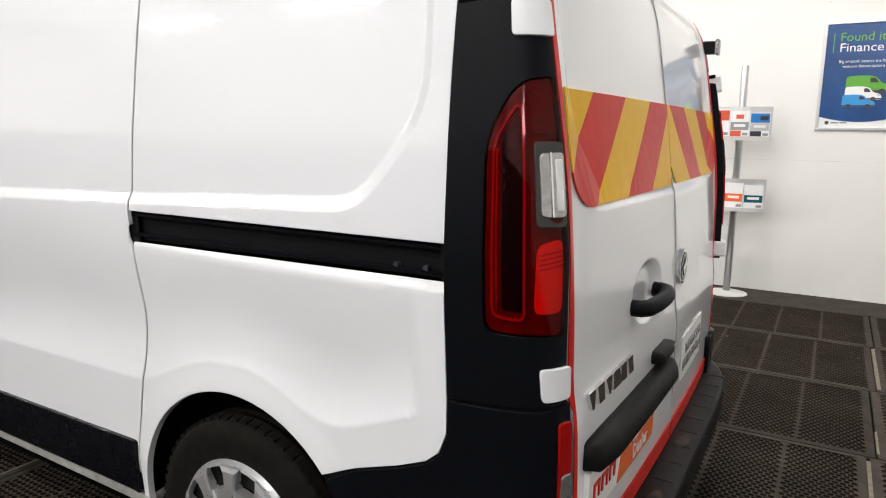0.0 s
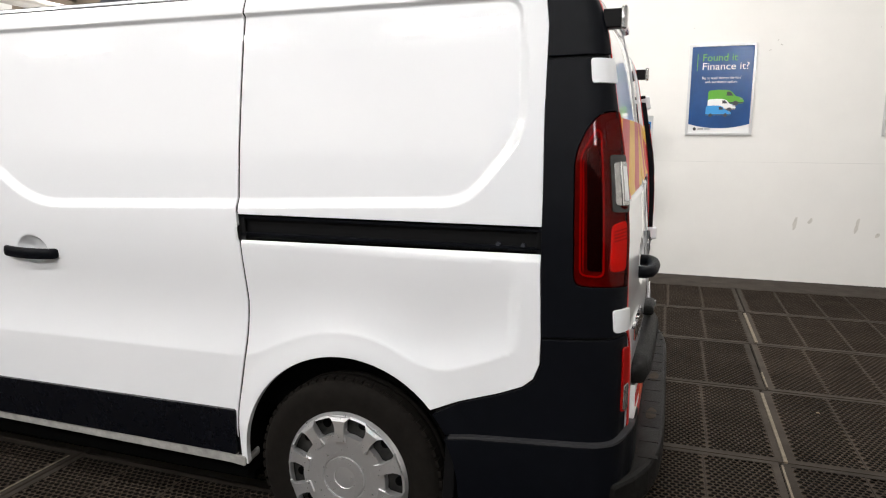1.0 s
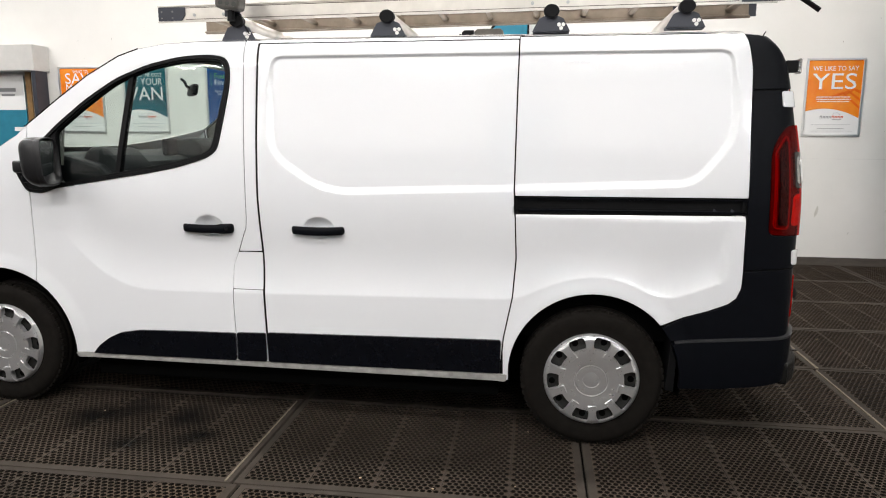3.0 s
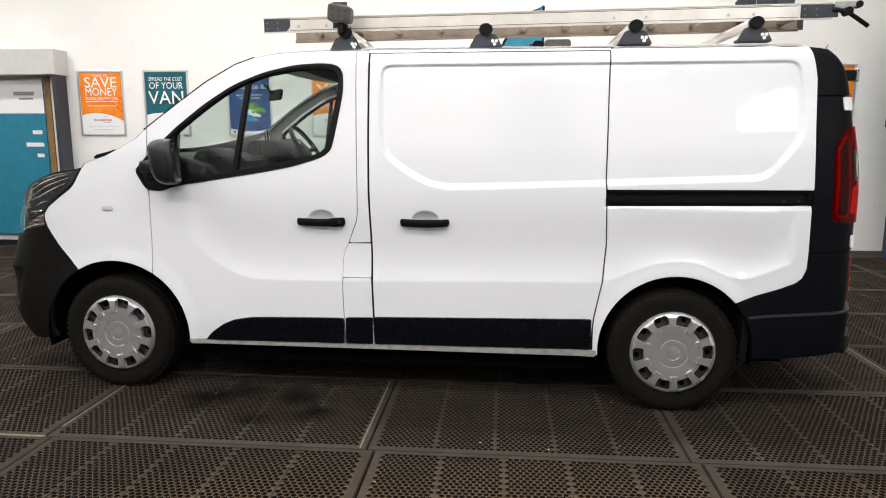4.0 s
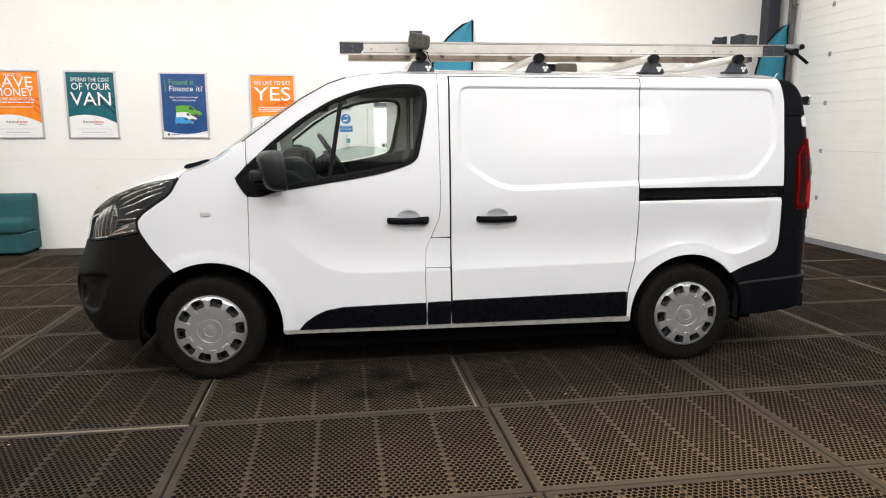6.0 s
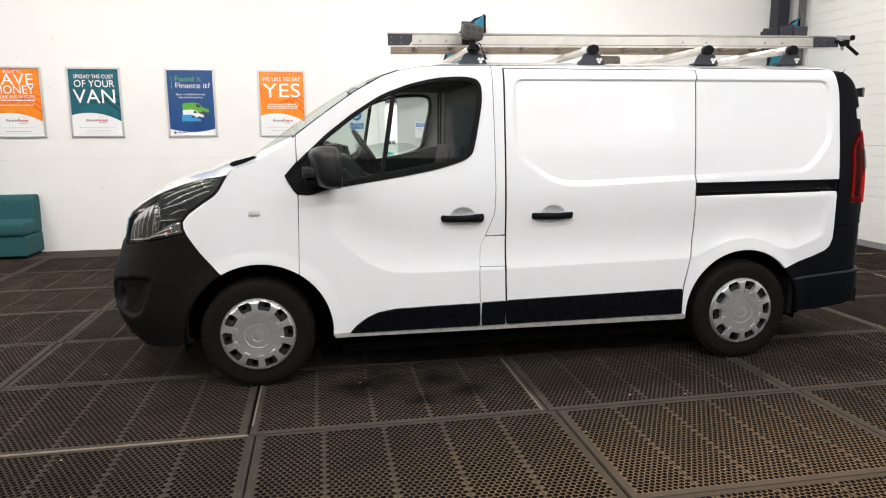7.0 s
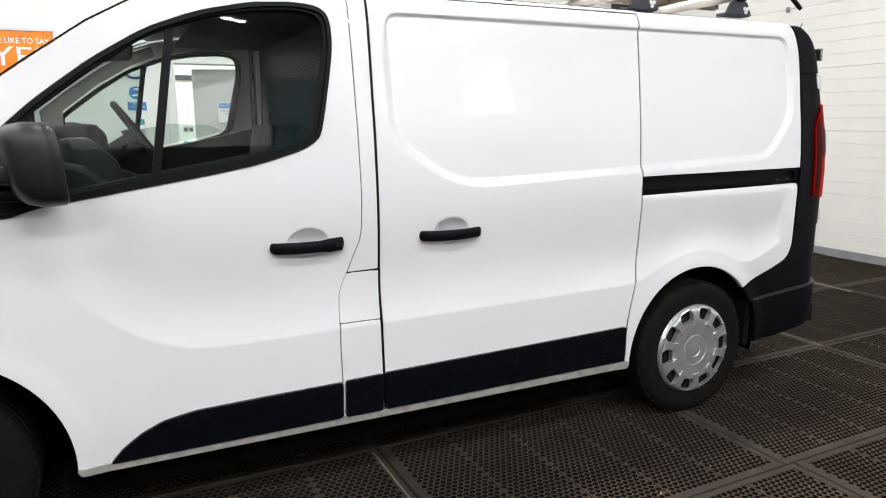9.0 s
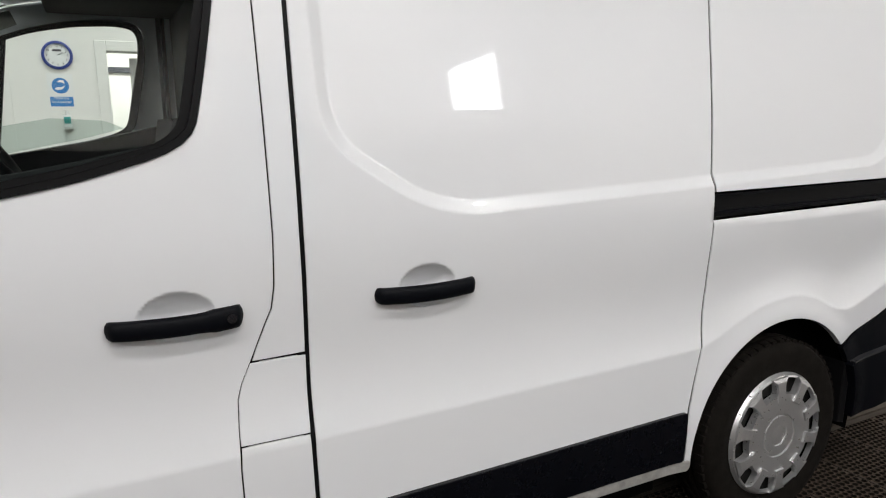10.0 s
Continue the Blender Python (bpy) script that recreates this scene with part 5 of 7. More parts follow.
for k in range(-1, 4):
    left = [(APEX - STRIPE * (k + 1) - LEAN, CH_B), (APEX - STRIPE * k - LEAN, CH_B), (APEX - STRIPE * k, CH_T), (APEX - STRIPE * (k + 1), CH_T)]
    piece = clip_convex(left, BOARD_L)
    if len(piece) > 2:
        tail_piece("stripe", piece, (RED_TAPE, YELLOW_TAPE)[k % 2], van, 0.0025, 0.002)
    right = [(2 * APEX - y, z) for y, z in left]
    piece = clip_convex(right, BOARD_R)
    if len(piece) > 2:
        tail_piece("stripe", piece, (RED_TAPE, YELLOW_TAPE)[k % 2], van, 0.0025, 0.002)
# red tape along the bottom
tail_piece("bottom_tape", [(-0.86, 0.456), (VAN_Y - 0.005, 0.456), (VAN_Y - 0.005, 0.512), (-0.86, 0.512)], RED_TAPE, van, 0.0025, 0.002, "red reflective tape")
tail_piece("bottom_tape", [(VAN_Y + 0.005, 0.456), (0.9, 0.456), (0.9, 0.512), (VAN_Y + 0.005, 0.512)], RED_TAPE, van, 0.0025, 0.002, "red reflective tape")


def on_tail(y, z, out=0.0):
    p = skin(tail_u(2 * VAN_Y - y if y > VAN_Y else y), z, 0.004 + out)
    return Vector((p[0], y, z))


# grab bar over the plate, handle, badge, lettering bars
prof = [(-0.01, 0.036), (0.02, 0.036), (0.036, 0.030), (0.046, 0.016), (0.05, -0.012), (0.044, -0.026), (0.036, -0.032), (-0.01, -0.036)]
verts, faces = [], []
ys = (-0.80, -0.785, -0.7, -0.5, -0.3, -0.17, -0.135, -0.12)
for i, y in enumerate(ys):
    k = (0.35, 0.8, 1, 1, 1, 1, 0.8, 0.35)[i]
    b0 = on_tail(y, 0.742)
    verts += [(b0.x + a * k, y, 0.742 + b * (0.65 + 0.35 * k)) for a, b in prof]
m = len(prof)
for i in range(len(ys) - 1):
    faces += [(i * m + j, i * m + (j + 1) % m, (i + 1) * m + (j + 1) % m, (i + 1) * m + j) for j in range(m)]
faces += [tuple(range(m))[::-1], tuple(range((len(ys) - 1) * m, len(ys) * m))]
mesh_part("plate_bar", verts, [f[::-1] for f in faces], GREY_TRIM, van, "black plastic plate light bar", flat=False)
ga, gb = on_tail(-0.52, 0.985, 0.02), on_tail(-0.08, 0.985, 0.02)


def grip_at(y, out):
    t = (y + 0.52) / 0.44
    p = ga.lerp(gb, t)
    return Vector((p.x + out, y, p.z))


grip = [grip_at(-0.45, -0.03), grip_at(-0.448, 0.0), grip_at(-0.43, 0.014), grip_at(-0.37, 0.022), grip_at(-0.31, 0.024), grip_at(-0.26, 0.02), grip_at(-0.225, 0.01), grip_at(-0.212, -0.005), grip_at(-0.21, -0.03)]
h = part("tail_handle", tube_bm([tuple(p) for p in grip], 0.021, 14), BLACK_TRIM, van, "black grip handle", flat=False)
rb = on_tail(-0.2, 0.81)
btn = part("release_button", box_bm(rb.x - 0.02, -0.29, 0.792, rb.x + 0.032, -0.13, 0.828, 0.014, segments=3), GREY_TRIM, van, flat=False)
part("lock_cap", box_bm(rb.x + 0.026, -0.17, 0.80, rb.x + 0.036, -0.145, 0.822, 0.004), STEEL, btn)
bp_ = on_tail(0.1, 1.0)
badge = part("tail_badge", cyl_bm((bp_.x - 0.01, 0.1, 1.0), (bp_.x + 0.010, 0.1, 1.0), 0.056, n=32), CHROME, van, "round chrome badge")
part("badge_inset", cyl_bm((bp_.x, 0.1, 1.0), (bp_.x + 0.0115, 0.1, 1.0), 0.045, n=32), GLOSS_BLACK, badge)
part("badge_bolt", prism_bm([(0.07, 1.0), (0.1, 1.012), (0.1, 1.03), (0.13, 1.0), (0.1, 0.988), (0.1, 0.97)], "x", bp_.x + 0.010, bp_.x + 0.014), CHROME, badge)
for k in range(6):
    y0 = -0.79 + k * 0.053
    lean = (0.012, 0.0, 0.012, -0.012, 0.0, 0.0)[k]
    tail_piece("badge_bar", [(y0 + lean, 0.84), (y0 + 0.036 - lean, 0.84), (y0 + 0.04, 0.878), (y0, 0.878)], CHROME, van, 0.006, 0.005)
plate_ = tail_piece("number_plate", [(-0.79, 0.592), (-0.28, 0.592), (-0.28, 0.705), (-0.79, 0.705)], WHITE_VINYL, van, 0.010, 0.010, "plain plate carrier with dealer print")
tail_piece("plate_print", [(-0.6, 0.597), (-0.285, 0.597), (-0.285, 0.70), (-0.56, 0.70)], ORANGE_VINYL, plate_, 0.0125, 0.002)
pm = on_tail(-0.42, 0.65, 0.014)
sl = math.degrees(math.atan2(on_tail(-0.3, 0.65).x - on_tail(-0.54, 0.65).x, 0.24))
TAIL_M = Matrix(((0, 0, 1, 0), (1, 0, 0, 0), (0, 1, 0, 0), (0, 0, 0, 1)))
text_part("plate_words", "Approved\nDealer", Matrix.Translation(pm) @ Matrix.Rotation(radians(-sl), 4, "Z") @ TAIL_M, 0.05, WHITE_VINYL, plate_, width=0.2)
for k in range(3):
    y0 = -0.765 + 0.052 * k
    tail_piece("plate_mark", [(y0, 0.63), (y0 + 0.01, 0.63), (y0 + 0.01, 0.66), (y0 + 0.03, 0.66), (y0 + 0.03, 0.63), (y0 + 0.04, 0.63), (y0 + 0.04, 0.67), (y0, 0.67)], RED_TAPE, plate_, 0.0125, 0.002)
st = tail_piece("speed_sticker", [(0.12, 0.61), (0.5, 0.61), (0.5, 0.76), (0.12, 0.76)], WHITE_VINYL, van, 0.0025, 0.002, "white speed limiter sticker")
sm = on_tail(0.31, 0.685, 0.005)
sl = math.degrees(math.atan2(on_tail(0.45, 0.685).x - on_tail(0.17, 0.685).x, 0.28))
text_part("sticker_words", "THIS VEHICLE IS\nLIMITED TO 62mph", Matrix.Translation(sm) @ Matrix.Rotation(radians(-sl), 4, "Z") @ TAIL_M, 0.05, PRINT_GREY, st, width=0.35)
# clear marker lamps high on the tail pillars
for sgn in (-1, 1):
    y = VAN_Y + sgn * 0.90
    ml = part("marker_lamp", box_bm(0.818, min(y, y - sgn * 0.05), 1.722, 0.834, max(y, y - sgn * 0.05), 1.785, 0.006), CLEAR_LENS, van, "small clear marker lamp")
    part("lamp_base", box_bm(0.77, min(y, y - sgn * 0.05) + 0.004, 1.728, 0.819, max(y, y - sgn * 0.05) - 0.004, 1.778, 0.004), SEAL, ml)
part("brake_light", box_bm(tail_x(1.86) - 0.02, -0.14, 1.85, tail_x(1.86) + 0.035, 0.18, 1.885, 0.01), RED_LENS, van, "red high-level brake light")
# rear step bumper
outer = []
for t in np.linspace(-1, 1, 25):
    outer.append((0.865 + 0.135 * (1 - abs(t) ** 6), VAN_Y + t * 0.955))
inner_ = [(0.80, VAN_Y + 0.93), (0.80, VAN_Y - 0.93)]
step_ = part("rear_bumper", prism_bm(outer + inner_, "z", 0.345, 0.45, 0.014), GREY_TRIM, van, "scuffed black plastic step bumper")
for k in range(13):
    y = VAN_Y - 0.75 + k * 0.12
    part("tread_rib", box_bm(0.92, y, 0.449, 0.98, y + 0.02, 0.4515), GREY_TRIM, step_)
for y in (-0.42, -0.02):
    tail = part("bumper_scuff", prism_bm(round_poly([(0.935, y), (0.965, y + 0.01), (0.972, y + 0.08), (0.95, y + 0.12), (0.93, y + 0.06)], 0.02, 3), "z", 0.4495, 0.4515), material("rusty_scuff", (0.055, 0.038, 0.022), 0.8, mottle=0.6, scale=40), step_)

# wheels
TYRE_R, TYRE_W, SKEW = 0.333, 0.205, 0.02


def tyre_mesh():
    prof = [(0.212, 0.0), (0.22, 0.003), (0.23, 0.003), (0.25, -0.003), (0.285, -0.006), (0.31, 0.0), (0.322, 0.012), (0.329, 0.026), (TYRE_R, 0.045)]
    grooves = []
    w = TYRE_W
    for g in (0.06, 0.1, 0.145):
        grooves += [(TYRE_R, g - 0.005), (TYRE_R - 0.007, g - 0.004), (TYRE_R - 0.007, g + 0.004), (TYRE_R, g + 0.005)]
    prof += grooves + [(TYRE_R, w - 0.045), (0.322, w - 0.012), (0.29, w), (0.24, w - 0.01), (0.222, w + 0.0)]
    return lathe_bm(prof, 96, axis="y", caps=False)


def wheel(x, mirror):
    ob = empty("wheel", x, (-0.944 if not mirror else 2 * VAN_Y + 0.944) + SKEW * (0.63 - x) + (0.03 if x < -1 else 0.0), 0.3285)
    ob.parent = van
    ob["label"] = "black tyre with a ten-spoke silver wheel trim"
    f = 1 if not mirror else -1
    t = part("tyre", tyre_mesh(), TYRE, ob, flat=False)
    # tread sipes on the shoulder
    bm = bmesh.new()
    for k in range(60):
        a = 2 * math.pi * k / 60
        m4 = Matrix.Rotation(-a, 4, "Y") @ Matrix.Translation((TYRE_R - 0.006, 0.028, 0))
        tmp = bmesh.ops.create_cube(bm, size=1, matrix=m4 @ Matrix.Diagonal((0.012, 0.03, 0.022, 1)))
    part("tread", bm, TYRE, t)
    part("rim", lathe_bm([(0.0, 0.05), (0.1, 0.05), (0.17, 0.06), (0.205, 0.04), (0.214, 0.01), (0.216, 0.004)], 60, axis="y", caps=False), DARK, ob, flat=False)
    # trim: disc with ten deep slots near its edge and ten raised paddles between them
    n_s, per = 10, 20
    bm = bmesh.new()
    def dish(r):
        return float(np.interp(r, [0, 0.034, 0.037, 0.038, 0.070, 0.0715, 0.0775, 0.079, 0.12, 0.16, 0.2, 0.214, 0.222], [-0.013, -0.013, -0.012, -0.0155, -0.0155, -0.010, -0.010, -0.0165, -0.019, -0.019, -0.015, -0.009, 0.004]))
    radii = [0.0, 0.034, 0.037, 0.038, 0.070, 0.0715, 0.0775, 0.079, 0.12, 0.144, 0.150, 0.155, 0.182, 0.207, 0.214, 0.218, 0.222]
    N = n_s * per
    rings = []
    for r in radii:
        if r == 0:
            rings.append([bm.verts.new((0, dish(0), 0))] * N)
        else:
            rings.append([bm.verts.new((r * math.cos(2 * math.pi * k / N), dish(r), r * math.sin(2 * math.pi * k / N))) for k in range(N)])
    for i in range(len(radii) - 1):
        r = (radii[i] + radii[i + 1]) / 2
        for k in range(N):
            sl_ = k % per
            if (0.155 < r < 0.208 and 3 <= sl_ <= 16) or (0.150 < r < 0.155 and 4 <= sl_ <= 15):
                continue
            q = list(dict.fromkeys([rings[i][k], rings[i][(k + 1) % N], rings[i + 1][(k + 1) % N], rings[i + 1][k]]))
            bm.faces.new(q)
    bmesh.ops.recalc_face_normals(bm, faces=bm.faces[:])
    if sum(f_.normal.y for f_ in bm.faces) > 0:
        bmesh.ops.reverse_faces(bm, faces=bm.faces[:])
    hole = [e for e in bm.edges if e.is_boundary and (e.verts[0].co.x ** 2 + e.verts[0].co.z ** 2) < 0.215 ** 2]
    ext = bmesh.ops.extrude_edge_only(bm, edges=hole)
    deep = [g for g in ext["geom"] if isinstance(g, bmesh.types.BMVert)]
    for v in deep:
        a = math.atan2(v.co.z, v.co.x)
        mid_a = (math.floor(a / (2 * math.pi / n_s)) + 0.5) * 2 * math.pi / n_s
        r = math.hypot(v.co.x, v.co.z)
        a2, r2 = mid_a + (a - mid_a) * 0.99, 0.205 if r > 0.2 else r
        v.co = Vector((r2 * math.cos(a2), 0.006, r2 * math.sin(a2)))
    for e in bm.edges:
        e.smooth = not (len(e.link_faces) == 2 and e.calc_face_angle() > 0.35)
    cap = part("wheel_trim", bm, HUBCAP, ob, "ten-spoke silver plastic wheel trim", flat=False)
    # paddles: one mesh turned ten times
    def rim_at(r, a, lift):
        return (r * math.cos(a), dish(r) - lift, r * math.sin(a))
    rows_ = [(0.126, 8.6), (0.129, 9.2), (0.148, 7.6), (0.158, 6.2), (0.185, 6.2), (0.198, 7.4), (0.212, 10.6), (0.2145, 10.2)]
    pv, pf = [], []
    for r, half in rows_:
        for a, lift in ((-half, -0.002), (-half + 0.6, 0.006), (half - 0.6, 0.006), (half, -0.002)):
            end = 0.0 if r in (0.126, 0.2145) else 1.0
            pv.append(rim_at(r, radians(a), lift * end - 0.001 * (1 - end)))
    for i in range(len(rows_) - 1):
        pf += [(i * 4 + k, i * 4 + k + 1, i * 4 + 5 + k, i * 4 + 4 + k) for k in range(3)]
    first = mesh_part("spoke", pv, pf, HUBCAP, cap)
    for k in range(1, 10):
        sp = new("spoke", first.data)
        sp.parent = cap
        sp.matrix_local = Matrix.Rotation(-2 * math.pi * k / 10, 4, "Y")
    part("slot_floor", lathe_bm([(0.145, 0.0161), (0.178, 0.026), (0.213, 0.0161)], 60, axis="y", caps=False), RIM_STEEL, cap, "dusty steel rim behind the trim", flat=False)
    # near-black discs drawn in place of the shaded rim holes
    for k in range(10):
        a = 2 * math.pi * (k + 0.5) / 10 + (0.06 if k % 2 else -0.05)
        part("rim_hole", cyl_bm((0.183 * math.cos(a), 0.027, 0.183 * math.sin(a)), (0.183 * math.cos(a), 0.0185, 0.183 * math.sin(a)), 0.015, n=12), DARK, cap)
    spin = radians(14 if not mirror else 0)
    ob.matrix_world = Matrix.Translation(ob.location) @ Matrix.Rotation(-math.atan(SKEW), 4, "Z") @ (Matrix.Rotation(math.pi, 4, "Z") if mirror else Matrix.Identity(4)) @ Matrix.Rotation(spin, 4, "Y")


for x in (0.0, -3.118):
    wheel(x, False)
    wheel(x, True)

# inner arches, underbody and dark lining
for cx, cz, r in (FA, RA):
    for mir_ in (False, True):
        verts, faces = [], []
        pts = arc(cx, cz, r + 0.012, -12, 192, 28)
        y0, y1 = -0.94, -0.6
        for p in pts:
            verts += [(p[0], y0, p[1]), (p[0], y1, p[1])]
        for i in range(len(pts) - 1):
            faces.append((2 * i, 2 * i + 1, 2 * i + 3, 2 * i + 2))
        k = len(verts)
        verts += [(p[0], y1, p[1]) for p in pts]
        faces.append(tuple(range(k, k + len(pts))))
        V = np.array(verts)
        if mir_:
            V = flip_y(V)
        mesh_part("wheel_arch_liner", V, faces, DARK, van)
# low, wide boxes added to stop light reaching the floor under the van
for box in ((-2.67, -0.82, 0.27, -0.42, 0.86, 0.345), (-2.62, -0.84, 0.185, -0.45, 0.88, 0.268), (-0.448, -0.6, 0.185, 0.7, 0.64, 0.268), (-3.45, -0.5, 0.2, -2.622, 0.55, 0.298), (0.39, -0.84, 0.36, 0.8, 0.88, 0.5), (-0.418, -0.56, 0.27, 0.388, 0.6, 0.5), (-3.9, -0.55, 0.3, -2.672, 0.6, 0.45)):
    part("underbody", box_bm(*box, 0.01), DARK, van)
bm = box_bm(-1.60, -0.84, 0.5, 0.60, 0.88, 1.86)
part("load_bay_lining", bm, DARK, van)
bm = box_bm(-3.75, -0.62, 0.45, -3.0, 0.66, 0.98)
part("engine_bay", bm, DARK, van)
for sgn in (0, 1):
    flapv = [(0.33, -0.945, 0.30), (0.37, -0.945, 0.29), (0.375, -0.945, 0.44), (0.345, -0.945, 0.53)]
    bm = prism_bm([(p[0], p[2]) for p in flapv], "y", -0.945 if not sgn else 0.72 + 2 * VAN_Y, -0.72 if not sgn else 0.945 + 2 * VAN_Y, 0.004)
    part("mud_flap", bm, SEAL, van)

# cab: floor, bulkhead, dash, wheel, seats, headliner
part("bulkhead", box_bm(-1.66, -0.84, 0.45, -1.62, 0.88, 1.84), INTERIOR, van)
part("headliner", box_bm(-2.12, -0.8, 1.835, -1.64, 0.84, 1.862, 0.01), HEADLINER, van)
part("cab_floor", box_bm(-2.6, -0.84, 0.45, -1.64, 0.88, 0.5), INTERIOR, van)
dash = prism_bm([(-3.0, 0.86), (-2.6, 0.86), (-2.52, 0.95), (-2.46, 1.08), (-2.48, 1.22), (-2.56, 1.30), (-2.75, 1.35), (-3.02, 1.355)], "y", -0.80, 0.84, 0.02)
dsh = part("dashboard", dash, INTERIOR, van)
part("instrument_hood", prism_bm(round_poly([(-2.80, 1.30), (-2.70, 1.425), (-2.55, 1.435), (-2.49, 1.38), (-2.50, 1.24), (-2.7, 1.2)], 0.03, 3), "y", 0.2, 0.64, 0.015), INTERIOR, dsh, flat=False)
part("dash_pod", prism_bm(round_poly([(-2.72, 1.28), (-2.66, 1.385), (-2.55, 1.39), (-2.46, 1.30), (-2.42, 1.12), (-2.5, 1.05)], 0.03, 3), "y", -0.74, -0.46, 0.02), INTERIOR, dsh, flat=False)
part("air_vent", cyl_bm((-2.47, -0.6, 1.22), (-2.42, -0.6, 1.205), 0.06, 0.055, n=20), BLACK_TRIM, dsh)
part("phone_holder", box_bm(-2.56, -0.18, 1.33, -2.52, -0.06, 1.43, 0.012), BLACK_TRIM, dsh)
part("air_vent", box_bm(-2.48, -0.1, 1.12, -2.43, 0.08, 1.21, 0.015), BLACK_TRIM, dsh)
part("radio", box_bm(-2.475, -0.1, 0.98, -2.43, 0.1, 1.1, 0.008), GLOSS_BLACK, dsh)
sw = empty("steering_wheel", -2.345, 0.42, 1.365)
sw.matrix_world = pose(-2.345, 0.42, 1.365, 0, 56, 0)
sw.parent = van
ring = [(0.19 * math.cos(a), 0.19 * math.sin(a), 0) for a in np.linspace(0, 2 * math.pi, 40, endpoint=False)]
part("rim", tube_bm(ring, 0.017, 10, closed=True), INTERIOR, sw, flat=False)
part("hub", cyl_bm((0, 0, -0.055), (0, 0, -0.005), 0.075, 0.06, 20), INTERIOR, sw)
for a in (90, 270, 0):
    part("spoke", tube_bm([(0.05 * math.cos(radians(a)), 0.05 * math.sin(radians(a)), -0.03), (0.185 * math.cos(radians(a)), 0.185 * math.sin(radians(a)), 0)], 0.016, 8), INTERIOR, sw, flat=False)
col = part("column", cyl_bm((-2.62, 0.42, 1.18), (-2.385, 0.42, 1.338), 0.065, 0.055, 16), INTERIOR, van)
for sg_ in (-1, 1):
    part("stalk", tube_bm([(-2.45, 0.42 + sg_ * 0.05, 1.30), (-2.43, 0.42 + sg_ * 0.12, 1.32), (-2.42, 0.42 + sg_ * 0.19, 1.335)], 0.01, 8), BLACK_TRIM, col, flat=False)


def seat(y0, y1):
    ob = empty("seat", -2.0, (y0 + y1) / 2, 0.5)
    ob.parent = van
    w = (y1 - y0) / 2
    part("cushion", box_bm(-0.32, -w, 0.22, 0.16, w, 0.38, 0.05, segments=3), SEAT_CLOTH, ob, flat=False)
    part("backrest", prism_bm([(0.12, 0.3), (0.24, 0.28), (0.36, 0.9), (0.24, 0.92)], "y", -w, w, 0.03), SEAT_CLOTH, ob)
    part("seat_base", box_bm(-0.28, -w + 0.05, 0.0, 0.12, w - 0.05, 0.22), INTERIOR, ob)


seat(-0.78, -0.33)
seat(-0.32, 0.08)
seat(0.16, 0.68)
bm = box_bm(-0.022, -0.1, -0.035, 0.012, 0.1, 0.035, 0.014, segments=3)
bm.transform(Matrix.Translation((-2.43, 0.01, 1.725)) @ Matrix.Rotation(radians(38), 4, "Z") @ Matrix.Rotation(radians(12), 4, "Y"))
rm = part("rear_view_mirror", bm, BLACK_TRIM, van, "black rear-view mirror", flat=False)
part("stalk", tube_bm([(-2.445, 0.01, 1.735), (-2.475, 0.01, 1.75), (-2.485, 0.01, 1.775), (-2.51, 0.01, 1.795)], 0.009, 10), BLACK_TRIM, rm, flat=False)

# ---- roof rack, ladder and work light ----
rack = tagged(empty("roof_rack", 0, 0, 1.93), "four aluminium roof bars on black steel feet", "roof rack")
BARS = ((-1.78, 2.005), (-1.02, 2.012), (-0.24, 2.02), (0.365, 2.028))
for bx, bz in BARS:
    pts = [(0.032 * math.cos(a), 0.024 * math.sin(a) * (1.15 if math.sin(a) > 0 else 0.85)) for a in np.linspace(0, 2 * math.pi, 20, endpoint=False)]
    bar = part("roof_bar", prism_bm([(bx + a, bz - 1.93 + b) for a, b in pts], "y", -0.755, 0.795), ALUMINIUM, rack, flat=False)
    part("bar_groove", box_bm(bx - 0.006, -0.74, bz - 1.93 + 0.0225, bx + 0.006, 0.78, bz - 1.93 + 0.0275), SEAL, bar)
    for sgn in (-1, 1):
        y = VAN_Y + sgn * 0.78
        cap = [(bx + 0.036 * math.cos(a), bz - 1.93 + 0.03 * math.sin(a)) for a in np.linspace(0, 2 * math.pi, 18, endpoint=False)]
        part("end_cap", prism_bm(cap, "y", y - 0.012, y + 0.028 if sgn < 0 else y + 0.012, 0.004), SEAL, bar, "black plastic end cap")
        y2 = VAN_Y + sgn * 0.76
        foot = [(bx - 0.088, 0.0), (bx - 0.056, 0.058), (bx - 0.034, 0.068), (bx + 0.034, 0.068), (bx + 0.056, 0.058), (bx + 0.088, 0.0)]
        zb = bz - 1.93 - 0.088
        ft = part("foot", prism_bm([(a, b + zb) for a, b in foot], "y", y2 - 0.006, y2 + 0.006, 0.002), DARK_STEEL, rack, "black steel foot plate")
        part("foot_base", box_bm(bx - 0.085, min(y2, y2 - sgn * 0.06), zb - 0.006, bx + 0.085, max(y2, y2 - sgn * 0.06), zb + 0.008, 0.003), DARK_STEEL, ft)
        for dx, dz in ((0.036, 0.03), (0.056, 0.03), (0.046, 0.014)):
            part("bolt", cyl_bm((bx + dx, y2 + sgn * 0.005, zb + dz), (bx + dx, y2 + sgn * 0.010, zb + dz), 0.0095, n=6), TRIM_WHITE, ft)

